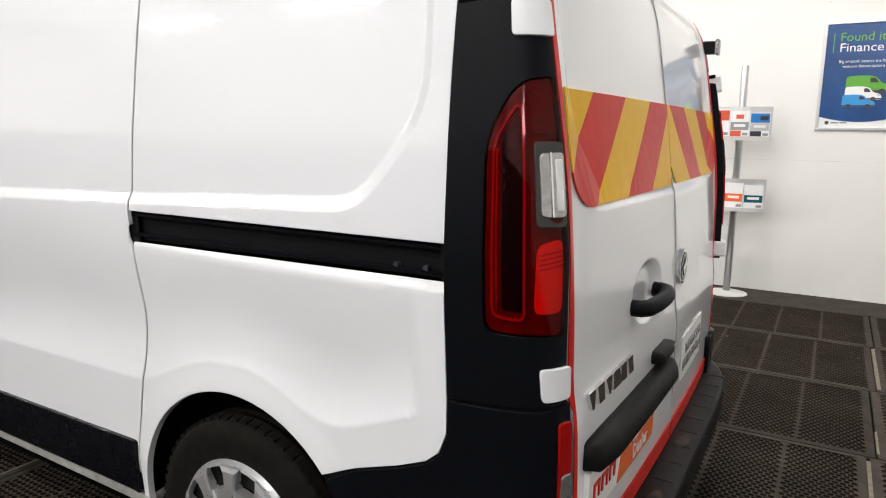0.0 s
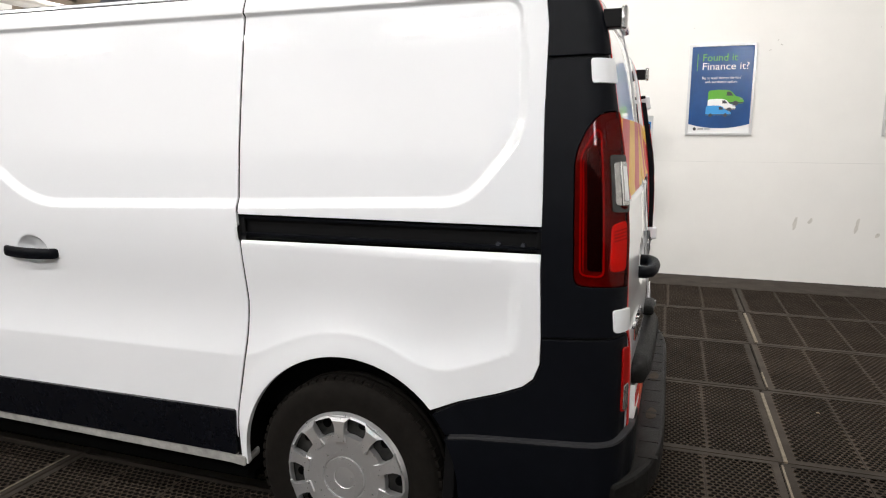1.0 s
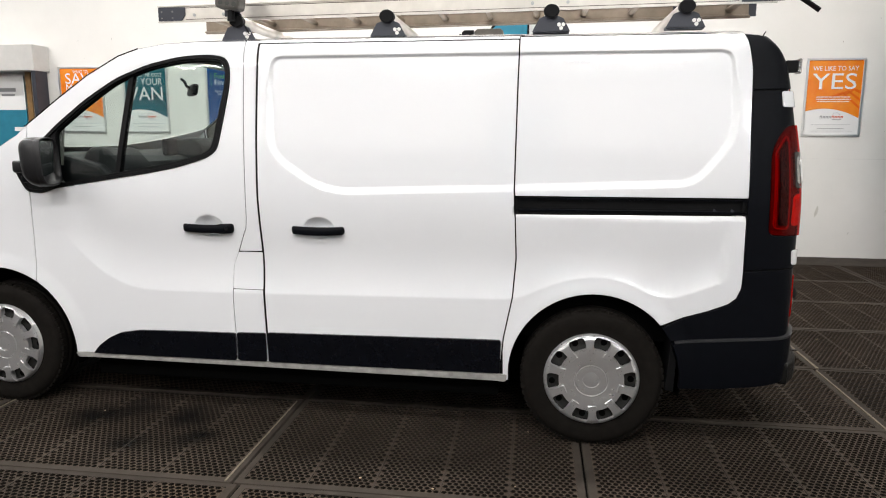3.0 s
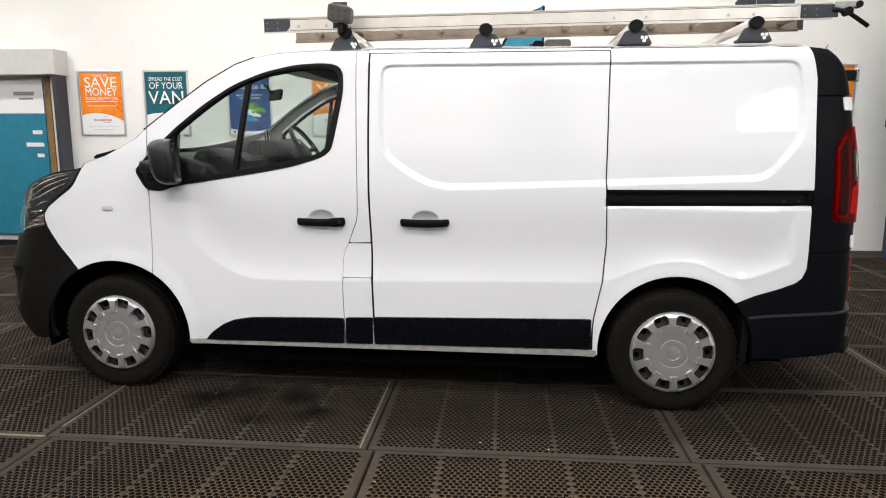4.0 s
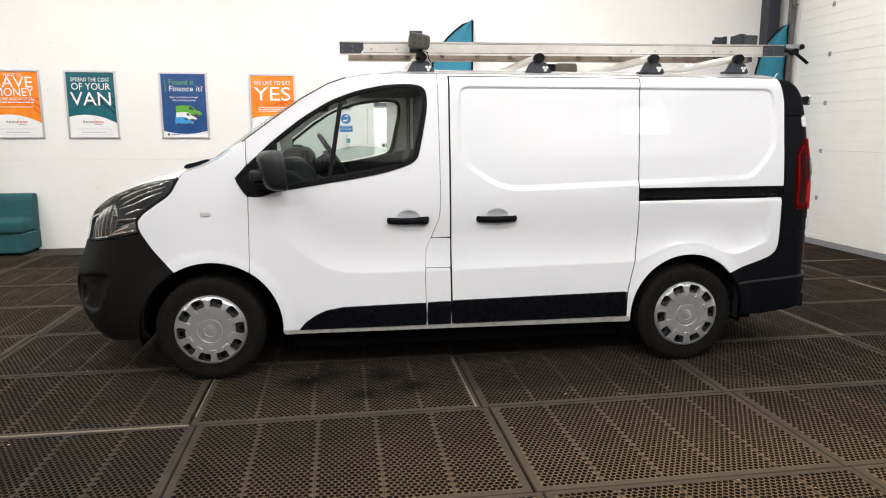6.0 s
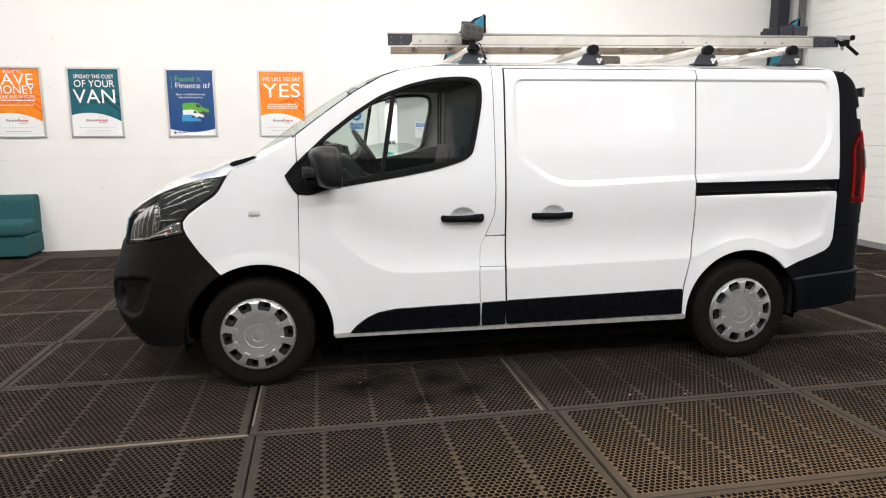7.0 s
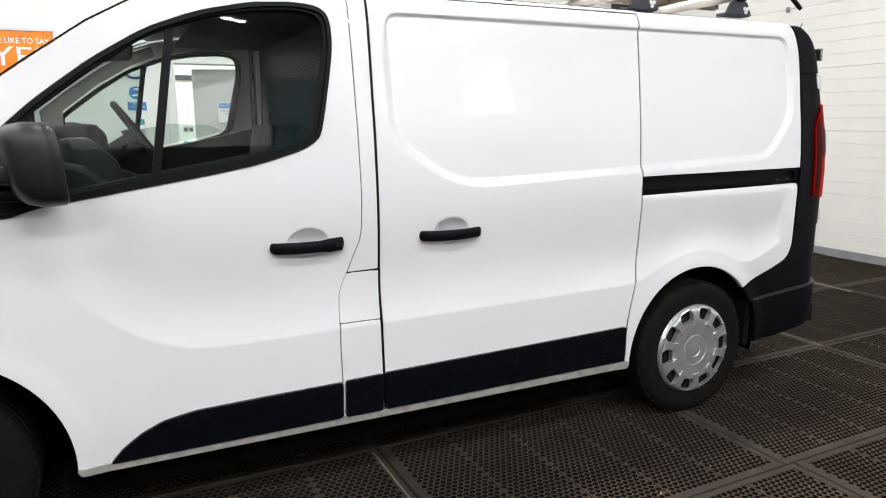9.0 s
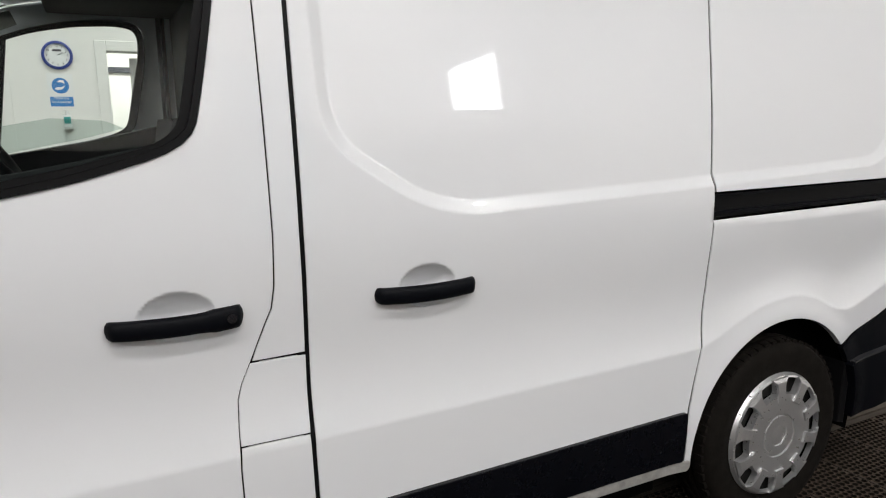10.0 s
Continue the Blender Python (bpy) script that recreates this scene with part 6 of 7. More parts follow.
# ladder: two channel stiles, rungs, black end shoes
lad = tagged(empty("ladder", 0, 0, 0), "worn aluminium ladder lying flat on the roof bars", "ladder")
L0, L1, LZ0, LZ1 = -2.28, 0.90, 2.032, 2.068
lad.matrix_world = Matrix.Translation((L0, 0, LZ0)) @ Matrix.Rotation(-math.atan2(LZ1 - LZ0, L1 - L0), 4, "Y")
LEN = L1 - L0
for y, sgn in ((-0.60, -1), (-0.19, 1)):
    w = 0.028
    prof = [(0, 0), (w, 0), (w, 0.006), (0.005, 0.012), (0.005, 0.064), (w, 0.07), (w, 0.076), (0, 0.076)]
    prof = [(y + (a if sgn < 0 else -a), b) for a, b in prof]
    off = 0.0 if sgn < 0 else 0.06
    # the far stile gets the darker copy, as if in shade
    st_ = part("stile", prism_bm(prof, "x", off, LEN - 0.14 + off * 0.5), ALUMINIUM if sgn < 0 else SHADED_ALU, lad, "scuffed aluminium channel stile" if sgn < 0 else "aluminium channel stile, coloured darker for its shade")
    # flat dark strips stand in for the shade in two profile grooves
    for z in (0.0085, 0.0655):
        part("grimy_edge", box_bm(off + 0.15, min(y, y + sgn * 0.0012), z, LEN - 0.27, max(y, y + sgn * 0.0012), z + 0.0028), GROOVE_SHADE, st_, "thin brown strip drawn for a shaded groove")
    for z in (-0.0035, 0.0735):
        part("flange", box_bm(off - 0.004, min(y - 0.006, y + 0.03), z, LEN - 0.1, max(y + 0.006, y + 0.01), z + 0.006, 0.001), ALUMINIUM if sgn < 0 else SHADED_ALU, st_)
    yo = y + sgn * 0.0025
    for x0, x1 in ((off, off + 0.15), (LEN - 0.26, LEN - 0.07)):
        shoe = part("end_shoe", prism_bm([(x0, 0.004), (x1 - (0.02 if x0 < 1 else 0), 0.004), (x1, 0.03), (x1, 0.07), (x0, 0.072)], "y", min(yo, yo + sgn * 0.004), max(yo, yo + sgn * 0.004), 0.001), DARK_STEEL, lad, "dark blue plastic end shoe")
        for bx, bz in ((0.02, 0.018), (0.02, 0.05), (0.08, 0.018), (0.08, 0.05)):
            part("rivet", cyl_bm((x0 + bx, yo, bz), (x0 + bx, yo + sgn * 0.007, bz), 0.0045, n=10), TRACK_GREY, shoe)
    for x in (0.2, 0.36, 1.95, 2.12, 2.55, 2.68):
        part("rivet", cyl_bm((x, yo - sgn * 0.004, 0.03), (x, yo + sgn * 0.004, 0.03), 0.008, n=10), STEEL, st_)
for k in range(12):
    x = 0.22 + k * 0.25
    r = [(0.018 * math.cos(a) + x, 0.038 + 0.014 * math.sin(a)) for a in np.linspace(0, 2 * math.pi, 10, endpoint=False)]
    # rungs share the shade colour of the far stile
    part("rung", prism_bm(r, "y", -0.595, -0.195), SHADED_ALU, lad)
hook = part("ladder_hook", tube_bm([(LEN - 0.10, -0.61, 0.045), (LEN - 0.03, -0.615, 0.03), (LEN + 0.03, -0.615, -0.01), (LEN + 0.08, -0.615, -0.045)], 0.012, 8), SEAL, lad, "black rubber toggle hook", flat=False)
part("hook_knob", cyl_bm((LEN - 0.03, -0.64, 0.03), (LEN - 0.03, -0.59, 0.03), 0.022, n=12), SEAL, hook)
part("hook_plate", box_bm(LEN - 0.09, -0.612, 0.052, LEN + 0.04, -0.603, 0.082, 0.004), STEEL, hook)
part("hook_roller", cyl_bm((LEN + 0.03, -0.62, 0.066), (LEN + 0.03, -0.58, 0.066), 0.018, n=12), SEAL, hook)

# ladder clamps standing above the stile
clamp = tagged(empty("ladder_clamp", 0.36, -0.42, 2.07), "black folded steel ladder clamp on the roof bar", "ladder clamp", group="ladder clamps")
part("side_plate", prism_bm([(0.0, 0.06), (0.0, 0.12), (0.09, 0.15), (0.11, 0.15), (0.11, 0.06)], "y", -0.005, 0.005, 0.001), DARK_STEEL, clamp)
part("side_plate", prism_bm([(0.08, 0.06), (0.08, 0.135), (0.15, 0.155), (0.19, 0.155), (0.2, 0.06)], "y", -0.105, -0.095, 0.001), DARK_STEEL, clamp)
part("jaw", box_bm(0.17, -0.13, 0.062, 0.27, -0.05, 0.145, 0.006), DARK_STEEL, clamp)
part("clamp_stem", box_bm(0.0, -0.03, -0.03, 0.05, -0.02, 0.14, 0.002), DARK_STEEL, clamp)

# work light on the first bar
wl = tagged(empty("work_light", -1.795, -0.775, 2.03), "grey square work light on a black bracket above the roof bar", "work light")
body = [(-0.068, 0.036), (-0.062, 0.108), (-0.05, 0.118), (0.05, 0.10), (0.066, 0.088), (0.06, 0.026), (0.046, 0.014), (-0.05, 0.026)]
wb = part("housing", prism_bm(round_poly(body, 0.02, 3), "y", -0.05, 0.03, 0.012), GREY_TRIM, wl, "dusty grey lamp housing")
wb.data.materials[0] = material("dusty_grey", (0.085, 0.08, 0.07), 0.7, mottle=0.3, scale=25)
for i in range(3):
    for k in range(2):
        part("led", cyl_bm((-0.034 + 0.034 * i, -0.0515, 0.052 - 0.005 * i + 0.03 * k), (-0.034 + 0.034 * i, -0.049, 0.052 - 0.005 * i + 0.03 * k), 0.012, n=12), LED_GREY, wb)
part("bracket", box_bm(-0.055, 0.035, 0.0, 0.025, 0.045, 0.135, 0.002), DARK_STEEL, wl)
part("clamp", cyl_bm((0.0, -0.01, -0.03), (0.0, -0.01, 0.02), 0.02, 0.016, 12), SEAL, wl)
part("cable", tube_bm([(0.02, 0.0, 0.01), (0.05, -0.01, 0.0), (0.06, -0.012, -0.04), (0.09, -0.012, -0.09)], 0.0035, 6), SEAL, wl, flat=False)

# grey vent on the middle of the roof
rv = tagged(empty("roof_vent", -0.62, 0.09, 1.93), "grey plastic roof vent with a dark louvred end", "roof vent")
part("cowl", prism_bm([(-0.05, 0.0), (-0.045, 0.115), (-0.03, 0.128), (0.105, 0.128), (0.118, 0.115), (0.124, 0.0)], "y", -0.11, 0.11, 0.004), VENT_GREY, rv)
lv = part("louvre_end", prism_bm([(-0.132, 0.0), (-0.12, 0.112), (-0.105, 0.122), (-0.052, 0.122), (-0.052, 0.0)], "y", -0.105, 0.105, 0.003), SEAL, rv, "dark louvred end")
for k in range(4):
    part("slat", box_bm(-0.138, -0.1, 0.02 + 0.025 * k, -0.118, 0.1, 0.027 + 0.025 * k), SEAL, lv)
part("flange", box_bm(-0.15, -0.13, -0.02, 0.14, 0.13, 0.006, 0.003), VENT_GREY, rv)

# the van stands a little askew to the mats and dips at the nose; its load goes with it
def settle(co):
    a = 0.63 - co[:, 0]
    k = 1 + 0.0055 * a
    return np.stack([-2.45 + (co[:, 0] + 2.45) * k, co[:, 1] + SKEW * a, 1.48 + (co[:, 2] - 1.48) * k], 1)


bpy.context.view_layer.update()
for top in (van, rack, lad, clamp, wl, rv):
    for ob in top.children_recursive:
        if ob.type != "MESH" or "wheel" in (ob.parent.name.split(".")[0], ob.parent.parent.name.split(".")[0] if ob.parent.parent else ""):
            continue
        co = np.empty(len(ob.data.vertices) * 3)
        ob.data.vertices.foreach_get("co", co)
        m = np.array(ob.matrix_world)
        w = settle(co.reshape(-1, 3) @ m[:3, :3].T + m[:3, 3])
        ob.data.vertices.foreach_set("co", ((w - m[:3, 3]) @ np.linalg.inv(m[:3, :3]).T).ravel())
        if "custom_normal" in ob.data.attributes:
            N = np.empty(len(ob.data.vertices) * 3, np.float32)
            ob.data.attributes["custom_normal"].data.foreach_get("vector", N)
            N = N.reshape(-1, 3)
            N[:, 0] += SKEW * N[:, 1]
            free_normals(ob.data, N / np.linalg.norm(N, axis=1, keepdims=True))
        ob.data.update()

# ---- posters and signs on the north wall ----
FACE = Matrix(((1, 0, 0, 0), (0, 0, -1, 0), (0, 1, 0, 0), (0, 0, 0, 1)))   # words that face south


def plate(name, pts, y, mat, parent, thick=0.001):
    return part(name, prism_bm(pts, "y", y - thick, y), mat, parent)


def rect(x0, z0, x1, z1):
    return [(x0, z0), (x1, z0), (x1, z1), (x0, z1)]


def snap_frame(x0, x1, z0, z1, label, tilt=0.0):
    ob = tagged(empty("poster", (x0 + x1) / 2, WALL_N, (z0 + z1) / 2), label, "poster")
    w, h = (x1 - x0) / 2, (z1 - z0) / 2
    b = 0.026
    for p in (((-w, -h), (w, -h), (w - b, -h + b), (-w + b, -h + b)), ((w, h), (-w, h), (-w + b, h - b), (w - b, h - b)), ((-w, h), (-w, -h), (-w + b, -h + b), (-w + b, h - b)), ((w, -h), (w, h), (w - b, h - b), (w - b, -h + b))):
        part("frame_side", prism_bm(list(p), "y", -0.016, -0.001, 0.003), FRAME_ALU, ob, "silver snap frame side")
    part("backing", box_bm(-w + b, -0.006, -h + b, w - b, -0.001, h - b), PAPER, ob)
    return ob, w - b, h - b


def wave_top(w, zl, zr, zm, n=14):
    out = []
    for i in range(n + 1):
        t = i / n
        out.append((-w + 2 * w * t, (1 - t) ** 2 * zl + 2 * t * (1 - t) * zm + t * t * zr))
    return out


def words(ob, txt, x, z, size, mat, width=None, align="CENTER", y=-0.0098):
    return text_part("lettering", txt, Matrix.Translation((x, y, z)) @ FACE, size, mat, ob, 0.0004, align, width)


def bars(ob, x, z, width, height, mat, n=1, gap=0.018, y=-0.009, jag=True):
    """Rows of unreadable small print: short bars of word length."""
    rnd = random.Random(int((x + z + width) * 1000))
    for i in range(n):
        k = width * (rnd.uniform(0.82, 1.0) if jag and n > 1 else 1.0)
        a, bm = x - k / 2, bmesh.new()
        zz = z - i * gap
        while a < x + k / 2 - 0.006:
            b = min(a + rnd.uniform(1.2, 5.0) * height, x + k / 2)
            prism_bm(rect(a, zz - height / 2, b, zz + height / 2), "y", y - 0.0006, y, bm=bm)
            a = b + height * 0.7
        part("print_bar", bm, mat, ob)


def lender_mark(ob, x, z):
    """The lender's mark as plain shapes: a dark and an orange bar and an arc."""
    for k in range(8):
        x0, hgt = x - 0.13 + 0.033 * k, (0.016, 0.010, 0.010, 0.010, 0.016, 0.010, 0.010, 0.010)[k]
        plate("mark_bar", [(x0, z - 0.016), (x0 + 0.007, z - 0.016), (x0 + 0.013, z + hgt - 0.008), (x0 + 0.019, z - 0.016), (x0 + 0.026, z - 0.016), (x0 + 0.024, z + hgt), (x0 + 0.002, z + hgt)], -0.0082, PRINT_GREY if k < 4 else PRINT_RED, ob, 0.0006)
    plate("mark_bar", rect(x + 0.01, z - 0.036, x + 0.11, z - 0.028), -0.0082, PRINT_GREY, ob, 0.0006)
    part("mark_arc", tube_bm([(x + 0.05 + 0.04 * math.cos(a), -0.0085, z + 0.02 + 0.03 * math.sin(a)) for a in np.linspace(0.1, 3.0, 10)], 0.0018, 6), PRINT_GREY, ob)


def lender_poster(x0, x1, z0, z1, label, colour, kind):
    ob, w, h = snap_frame(x0, x1, z0, z1, label)
    low = -0.16
    top = wave_top(w, low, low - 0.08, low + 0.09)
    plate("colour_field", [(-w, h), *[(x, z) for x, z in top], (w, h)], -0.007, colour, ob, 0.001)
    for k in range(3):   # faint road lines in the print
        sw = [(-w + 0.05 + 0.12 * k, low + 0.1), (0.1 + 0.06 * k, low + 0.2 + 0.02 * k), (w, low + 0.02 + 0.09 * k), (w, low + 0.055 + 0.09 * k), (0.1 + 0.06 * k, low + 0.225 + 0.02 * k)]
        plate("road_line", sw, -0.0082, colour_dark[colour.name], ob, 0.0003)
    if kind == "save":
        words(ob, "WANT TO", 0.0, h - 0.045, 0.055, PAPER, 0.22)
        words(ob, "SAVE", 0.0, h - 0.14, 0.2, PAPER, 0.46)
        words(ob, "MONEY", 0.0, h - 0.265, 0.15, PAPER, 0.46)
        words(ob, "ONLINE AND IN STORE", 0.0, h - 0.35, 0.055, PAPER, 0.48)
        bars(ob, 0.0, h - 0.39, 0.46, 0.014, PAPER)
        bars(ob, 0.0, h - 0.45, 0.42, 0.008, PAPER)
    elif kind == "van":
        words(ob, "SPREAD THE COST", 0.0, h - 0.095, 0.07, PAPER, 0.48)
        words(ob, "OF YOUR", 0.0, h - 0.185, 0.125, PAPER, 0.48)
        words(ob, "VAN", 0.0, h - 0.35, 0.25, PAPER, 0.5)
    else:
        words(ob, "WE LIKE TO SAY", 0.0, h - 0.095, 0.075, PAPER, 0.5)
        words(ob, "YES", 0.0, h - 0.25, 0.26, PAPER, 0.49)
        bars(ob, 0.0, h - 0.42, 0.42, 0.010, PAPER, 3, 0.026)
    lender_mark(ob, 0.0, -0.225)
    bars(ob, 0.0, -0.315, 0.44, 0.006, PRINT_PALE)
    bars(ob, 0.0, -0.36, 0.3, 0.006, PRINT_GREY)
    bars(ob, 0.0, -0.39, 0.5, 0.003, PRINT_PALE)
    return ob


colour_dark = {"poster_teal": material("poster_deep_teal", (0.003, 0.045, 0.06), 0.25), "poster_orange": material("poster_amber", (0.78, 0.13, 0.005), 0.25)}


def van_shape(x, z, s):
    return [(x + s * a, z + s * b) for a, b in ((0.02, 0), (0, 0.03), (0.005, 0.33), (0.02, 0.37), (0.06, 0.395), (0.3, 0.41), (0.5, 0.405), (0.6, 0.385), (0.67, 0.345), (0.76, 0.24), (0.8, 0.215), (0.92, 0.18), (0.975, 0.145), (1.0, 0.09), (1.0, 0.03), (0.975, 0))]


def finder_poster(x0, x1, z0, z1):
    ob, w, h = snap_frame(x0, x1, z0, z1, "dark blue van finance poster in a silver snap frame")
    top = wave_top(w, -0.335, -0.335, -0.42)
    plate("colour_field", [(-w, h), *top, (w, h)], -0.007, POST_BLUE, ob, 0.001)
    plate("green_rule", rect(-0.235, h - 0.23, -0.229, h - 0.07), -0.0084, PRINT_GREEN, ob, 0.0005)
    words(ob, "Found it", -0.19, h - 0.11, 0.1, PRINT_GREEN, 0.32, "LEFT")
    words(ob, "Finance it?", -0.19, h - 0.195, 0.1, PAPER, 0.43, "LEFT")
    words(ob, "Big or small, balance the load", 0.0, h - 0.305, 0.034, PAPER, 0.36)
    words(ob, "with our finance options", 0.0, h - 0.345, 0.034, PAPER, 0.3)
    for vx, vz, sc, mt, y in ((-0.115, -0.135, 0.335, PRINT_GREEN, -0.0084), (-0.115, -0.195, 0.265, PAPER, -0.0095), (-0.13, -0.25, 0.24, PRINT_BLUE, -0.0106)):
        v = plate("printed_van", van_shape(vx, vz, sc), y, mt, ob, 0.0004)
        plate("printed_window", [(vx + sc * a, vz + sc * b) for a, b in ((0.52, 0.235), (0.52, 0.35), (0.6, 0.35), (0.65, 0.32), (0.71, 0.235))], y - 0.0006, PRINT_DARK, v, 0.0003)
        plate("printed_sill", [(vx + sc * a, vz + sc * b) for a, b in ((0.0, 0.005), (0.98, 0.005), (1.0, 0.045), (0.0, 0.045))], y - 0.0005, PRINT_DARK, v, 0.0002)
        plate("printed_lamp", [(vx + sc * a, vz + sc * b) for a, b in ((0.9, 0.13), (0.965, 0.12), (0.95, 0.15), (0.88, 0.17))], y - 0.0006, PRINT_GREY, v, 0.0002)
        for wx in (0.2, 0.78):
            c = [(vx + sc * (wx + 0.075 * math.cos(a)), vz + sc * (0.01 + 0.075 * math.sin(a))) for a in np.linspace(0, 2 * math.pi, 14, endpoint=False)]
            plate("printed_wheel", c, y - 0.0006, PRINT_DARK, v, 0.0003)
    ring = [(-0.225 + 0.016 * math.cos(a), -0.385 + 0.016 * math.sin(a)) for a in np.linspace(0, 2 * math.pi, 14, endpoint=False)]
    plate("mark_disc", ring, -0.0082, PRINT_DARK, ob, 0.0006)
    bars(ob, -0.13, -0.385, 0.13, 0.012, PRINT_GREY)


Z0, Z1 = 1.472, 2.358
lender_poster(-6.79, -6.135, Z0, Z1, "orange and white poster in a silver snap frame", POST_ORANGE, "save")
lender_poster(-5.843, -5.2, Z0, Z1, "teal and white poster in a silver snap frame", POST_TEAL, "van")
finder_poster(-4.66, -4.04, Z0 - 0.002, Z1 - 0.006)
lender_poster(-3.495, -2.87, Z0 - 0.006, Z1 - 0.018, "orange and white poster in a silver snap frame", POST_ORANGE, "yes")
finder_poster(1.085, 1.71, Z0 - 0.017, Z1 - 0.003)
lender_poster(2.84, 3.49, Z0 - 0.014, Z1 + 0.003, "orange and white poster in a silver snap frame", POST_ORANGE, "yes")

# scuffs on the wall: small dark chips
rnd = random.Random(4)
bm = bmesh.new()
for k in range(46):
    x, z = rnd.uniform(-6.5, 3.9), rnd.uniform(0.25, 2.9)
    if -2.9 < x < -0.8:
        continue
    a, l, t = rnd.uniform(0, 3), rnd.uniform(0.004, 0.016), rnd.uniform(0.002, 0.005)
    q = [(x + math.cos(a) * l * i - math.sin(a) * t * j, z + math.sin(a) * l * i + math.cos(a) * t * j) for i, j in ((-1, -1), (1, -0.6), (0.9, 0.8), (-0.7, 1))]
    prism_bm(q, "y", WALL_N - 0.0015, WALL_N - 0.0002, bm=bm)
tagged(part("wall_scuff", bm, material("scuff", (0.56, 0.53, 0.49), 0.8, mottle=0.3, scale=40)), "scattered dark chips and scuffs on white paint", "scuff marks", kind="stuff")
bm = bmesh.new()
for x, z, h_ in ((2.175, 0.585, 0.075), (2.72, 0.59, 0.08), (3.097, 0.555, 0.07), (2.31, 0.62, 0.03), (2.9, 0.50, 0.025)):
    q = [(x + 0.018 * math.cos(a) * rnd.uniform(0.6, 1.3) + 0.012 * math.sin(a), z + h_ * math.sin(a) * rnd.uniform(0.8, 1.1)) for a in np.linspace(0, 2 * math.pi, 12, endpoint=False)]
    prism_bm(q, "y", WALL_N - 0.0012, WALL_N - 0.0002, bm=bm)
tagged(part("wall_smear", bm, material("smear", (0.66, 0.635, 0.585), 0.8, mottle=0.2, scale=30)), "faint grey rubbed smears low on the white wall", "smears", kind="stuff")
tagged(part("wall_joint", box_bm(-6.8, WALL_N - 0.002, 1.19, 4.0, WALL_N - 0.0003, 1.194), material("joint_line", (0.785, 0.77, 0.74), 0.8, mottle=0.3, scale=3)), "faint horizontal board joint across the wall", "joint", kind="structure")

# clock, hand sign, dispenser, trunking
clock = tagged(empty("wall_clock", -2.19, WALL_N, 2.0), "round wall clock with a blue rim and white dial", "clock")
part("rim", lathe_bm([(0.098, -0.03), (0.112, -0.034), (0.122, -0.02), (0.123, -0.001), (0.1, -0.001)], 40, axis="y", caps=False), SIGN_NAVY, clock, "dark blue rim", flat=False)
part("dial", cyl_bm((0, -0.012, 0), (0, -0.004, 0), 0.101, n=40), PAPER, clock)
for k in range(12):
    a = math.pi / 6 * k
    text_part("numeral", str(k or 12), Matrix.Translation((0.08 * math.sin(a), -0.0135, 0.08 * math.cos(a))) @ FACE, 0.026, PRINT_DARK, clock, 0.0003)
for a, l, t in ((62, 0.05, 0.004), (70, 0.075, 0.003)):
    a = radians(a)
    part("hand_pointer", tube_bm([(0, -0.0145, 0), (l * math.sin(a), -0.0145, l * math.cos(a) + 0.0)], t / 2, 6), PRINT_DARK, clock)
plate("maker_bar", rect(-0.035, 0.032, 0.035, 0.05), -0.0125, PRINT_DARK, clock)
hs = tagged(empty("hygiene_sign", -2.192, WALL_N, 1.695), "white and blue hand hygiene notice taped to the wall", "sign")
part("sheet", box_bm(-0.1, -0.004, -0.152, 0.1, -0.001, 0.15), PAPER, hs)
disc = [(0.068 * math.cos(a), 0.045 + 0.068 * math.sin(a)) for a in np.linspace(0, 2 * math.pi, 28, endpoint=False)]
plate("blue_disc", disc, -0.0045, SIGN_BLUE, hs)
plate("palm_shape", [(-0.045, 0.02), (-0.02, 0.035), (0.0, 0.03), (0.03, 0.045), (0.035, 0.038), (0.01, 0.012), (-0.03, 0.008)], -0.0056, PAPER, hs, 0.0006)
plate("drop_shape", [(-0.025, 0.075), (0.0, 0.095), (0.03, 0.09), (0.035, 0.06), (0.02, 0.07), (0.0, 0.075)], -0.0056, PAPER, hs, 0.0006)
plate("caption_field", rect(-0.09, -0.135, 0.09, -0.05), -0.0045, SIGN_BLUE, hs)
text_part("lettering", "Please use\nhand sanitizer", Matrix.Translation((0, -0.006, -0.078)) @ FACE, 0.034, PAPER, hs, 0.0003, width=0.155)
ds = tagged(empty("soap_dispenser", -2.165, WALL_N, 1.45), "small white and green sanitizer bottle on a wall bracket", "dispenser")
part("bottle", box_bm(-0.034, -0.075, -0.08, 0.034, -0.006, 0.035, 0.012), PAPER, ds)
part("label_field", box_bm(-0.026, -0.0765, -0.04, 0.026, -0.0745, 0.02), TEAL_PLASTIC, ds)
part("pump", cyl_bm((0, -0.04, 0.03), (0, -0.04, 0.075), 0.012, n=12), PAPER, ds)
part("nozzle", box_bm(-0.035, -0.052, 0.072, 0.012, -0.028, 0.088, 0.004), PAPER, ds)
part("bracket", box_bm(-0.04, -0.078, -0.09, 0.04, -0.001, -0.08, 0.002), TRIM_WHITE, ds)
tagged(part("trunking", box_bm(-2.655, WALL_N - 0.008, -0.014, -2.57, WALL_N - 0.0005, 3.6, 0.004), WALL_PAINT), "painted boxed-in pipe on the wall", "pipe boxing", kind="structure")

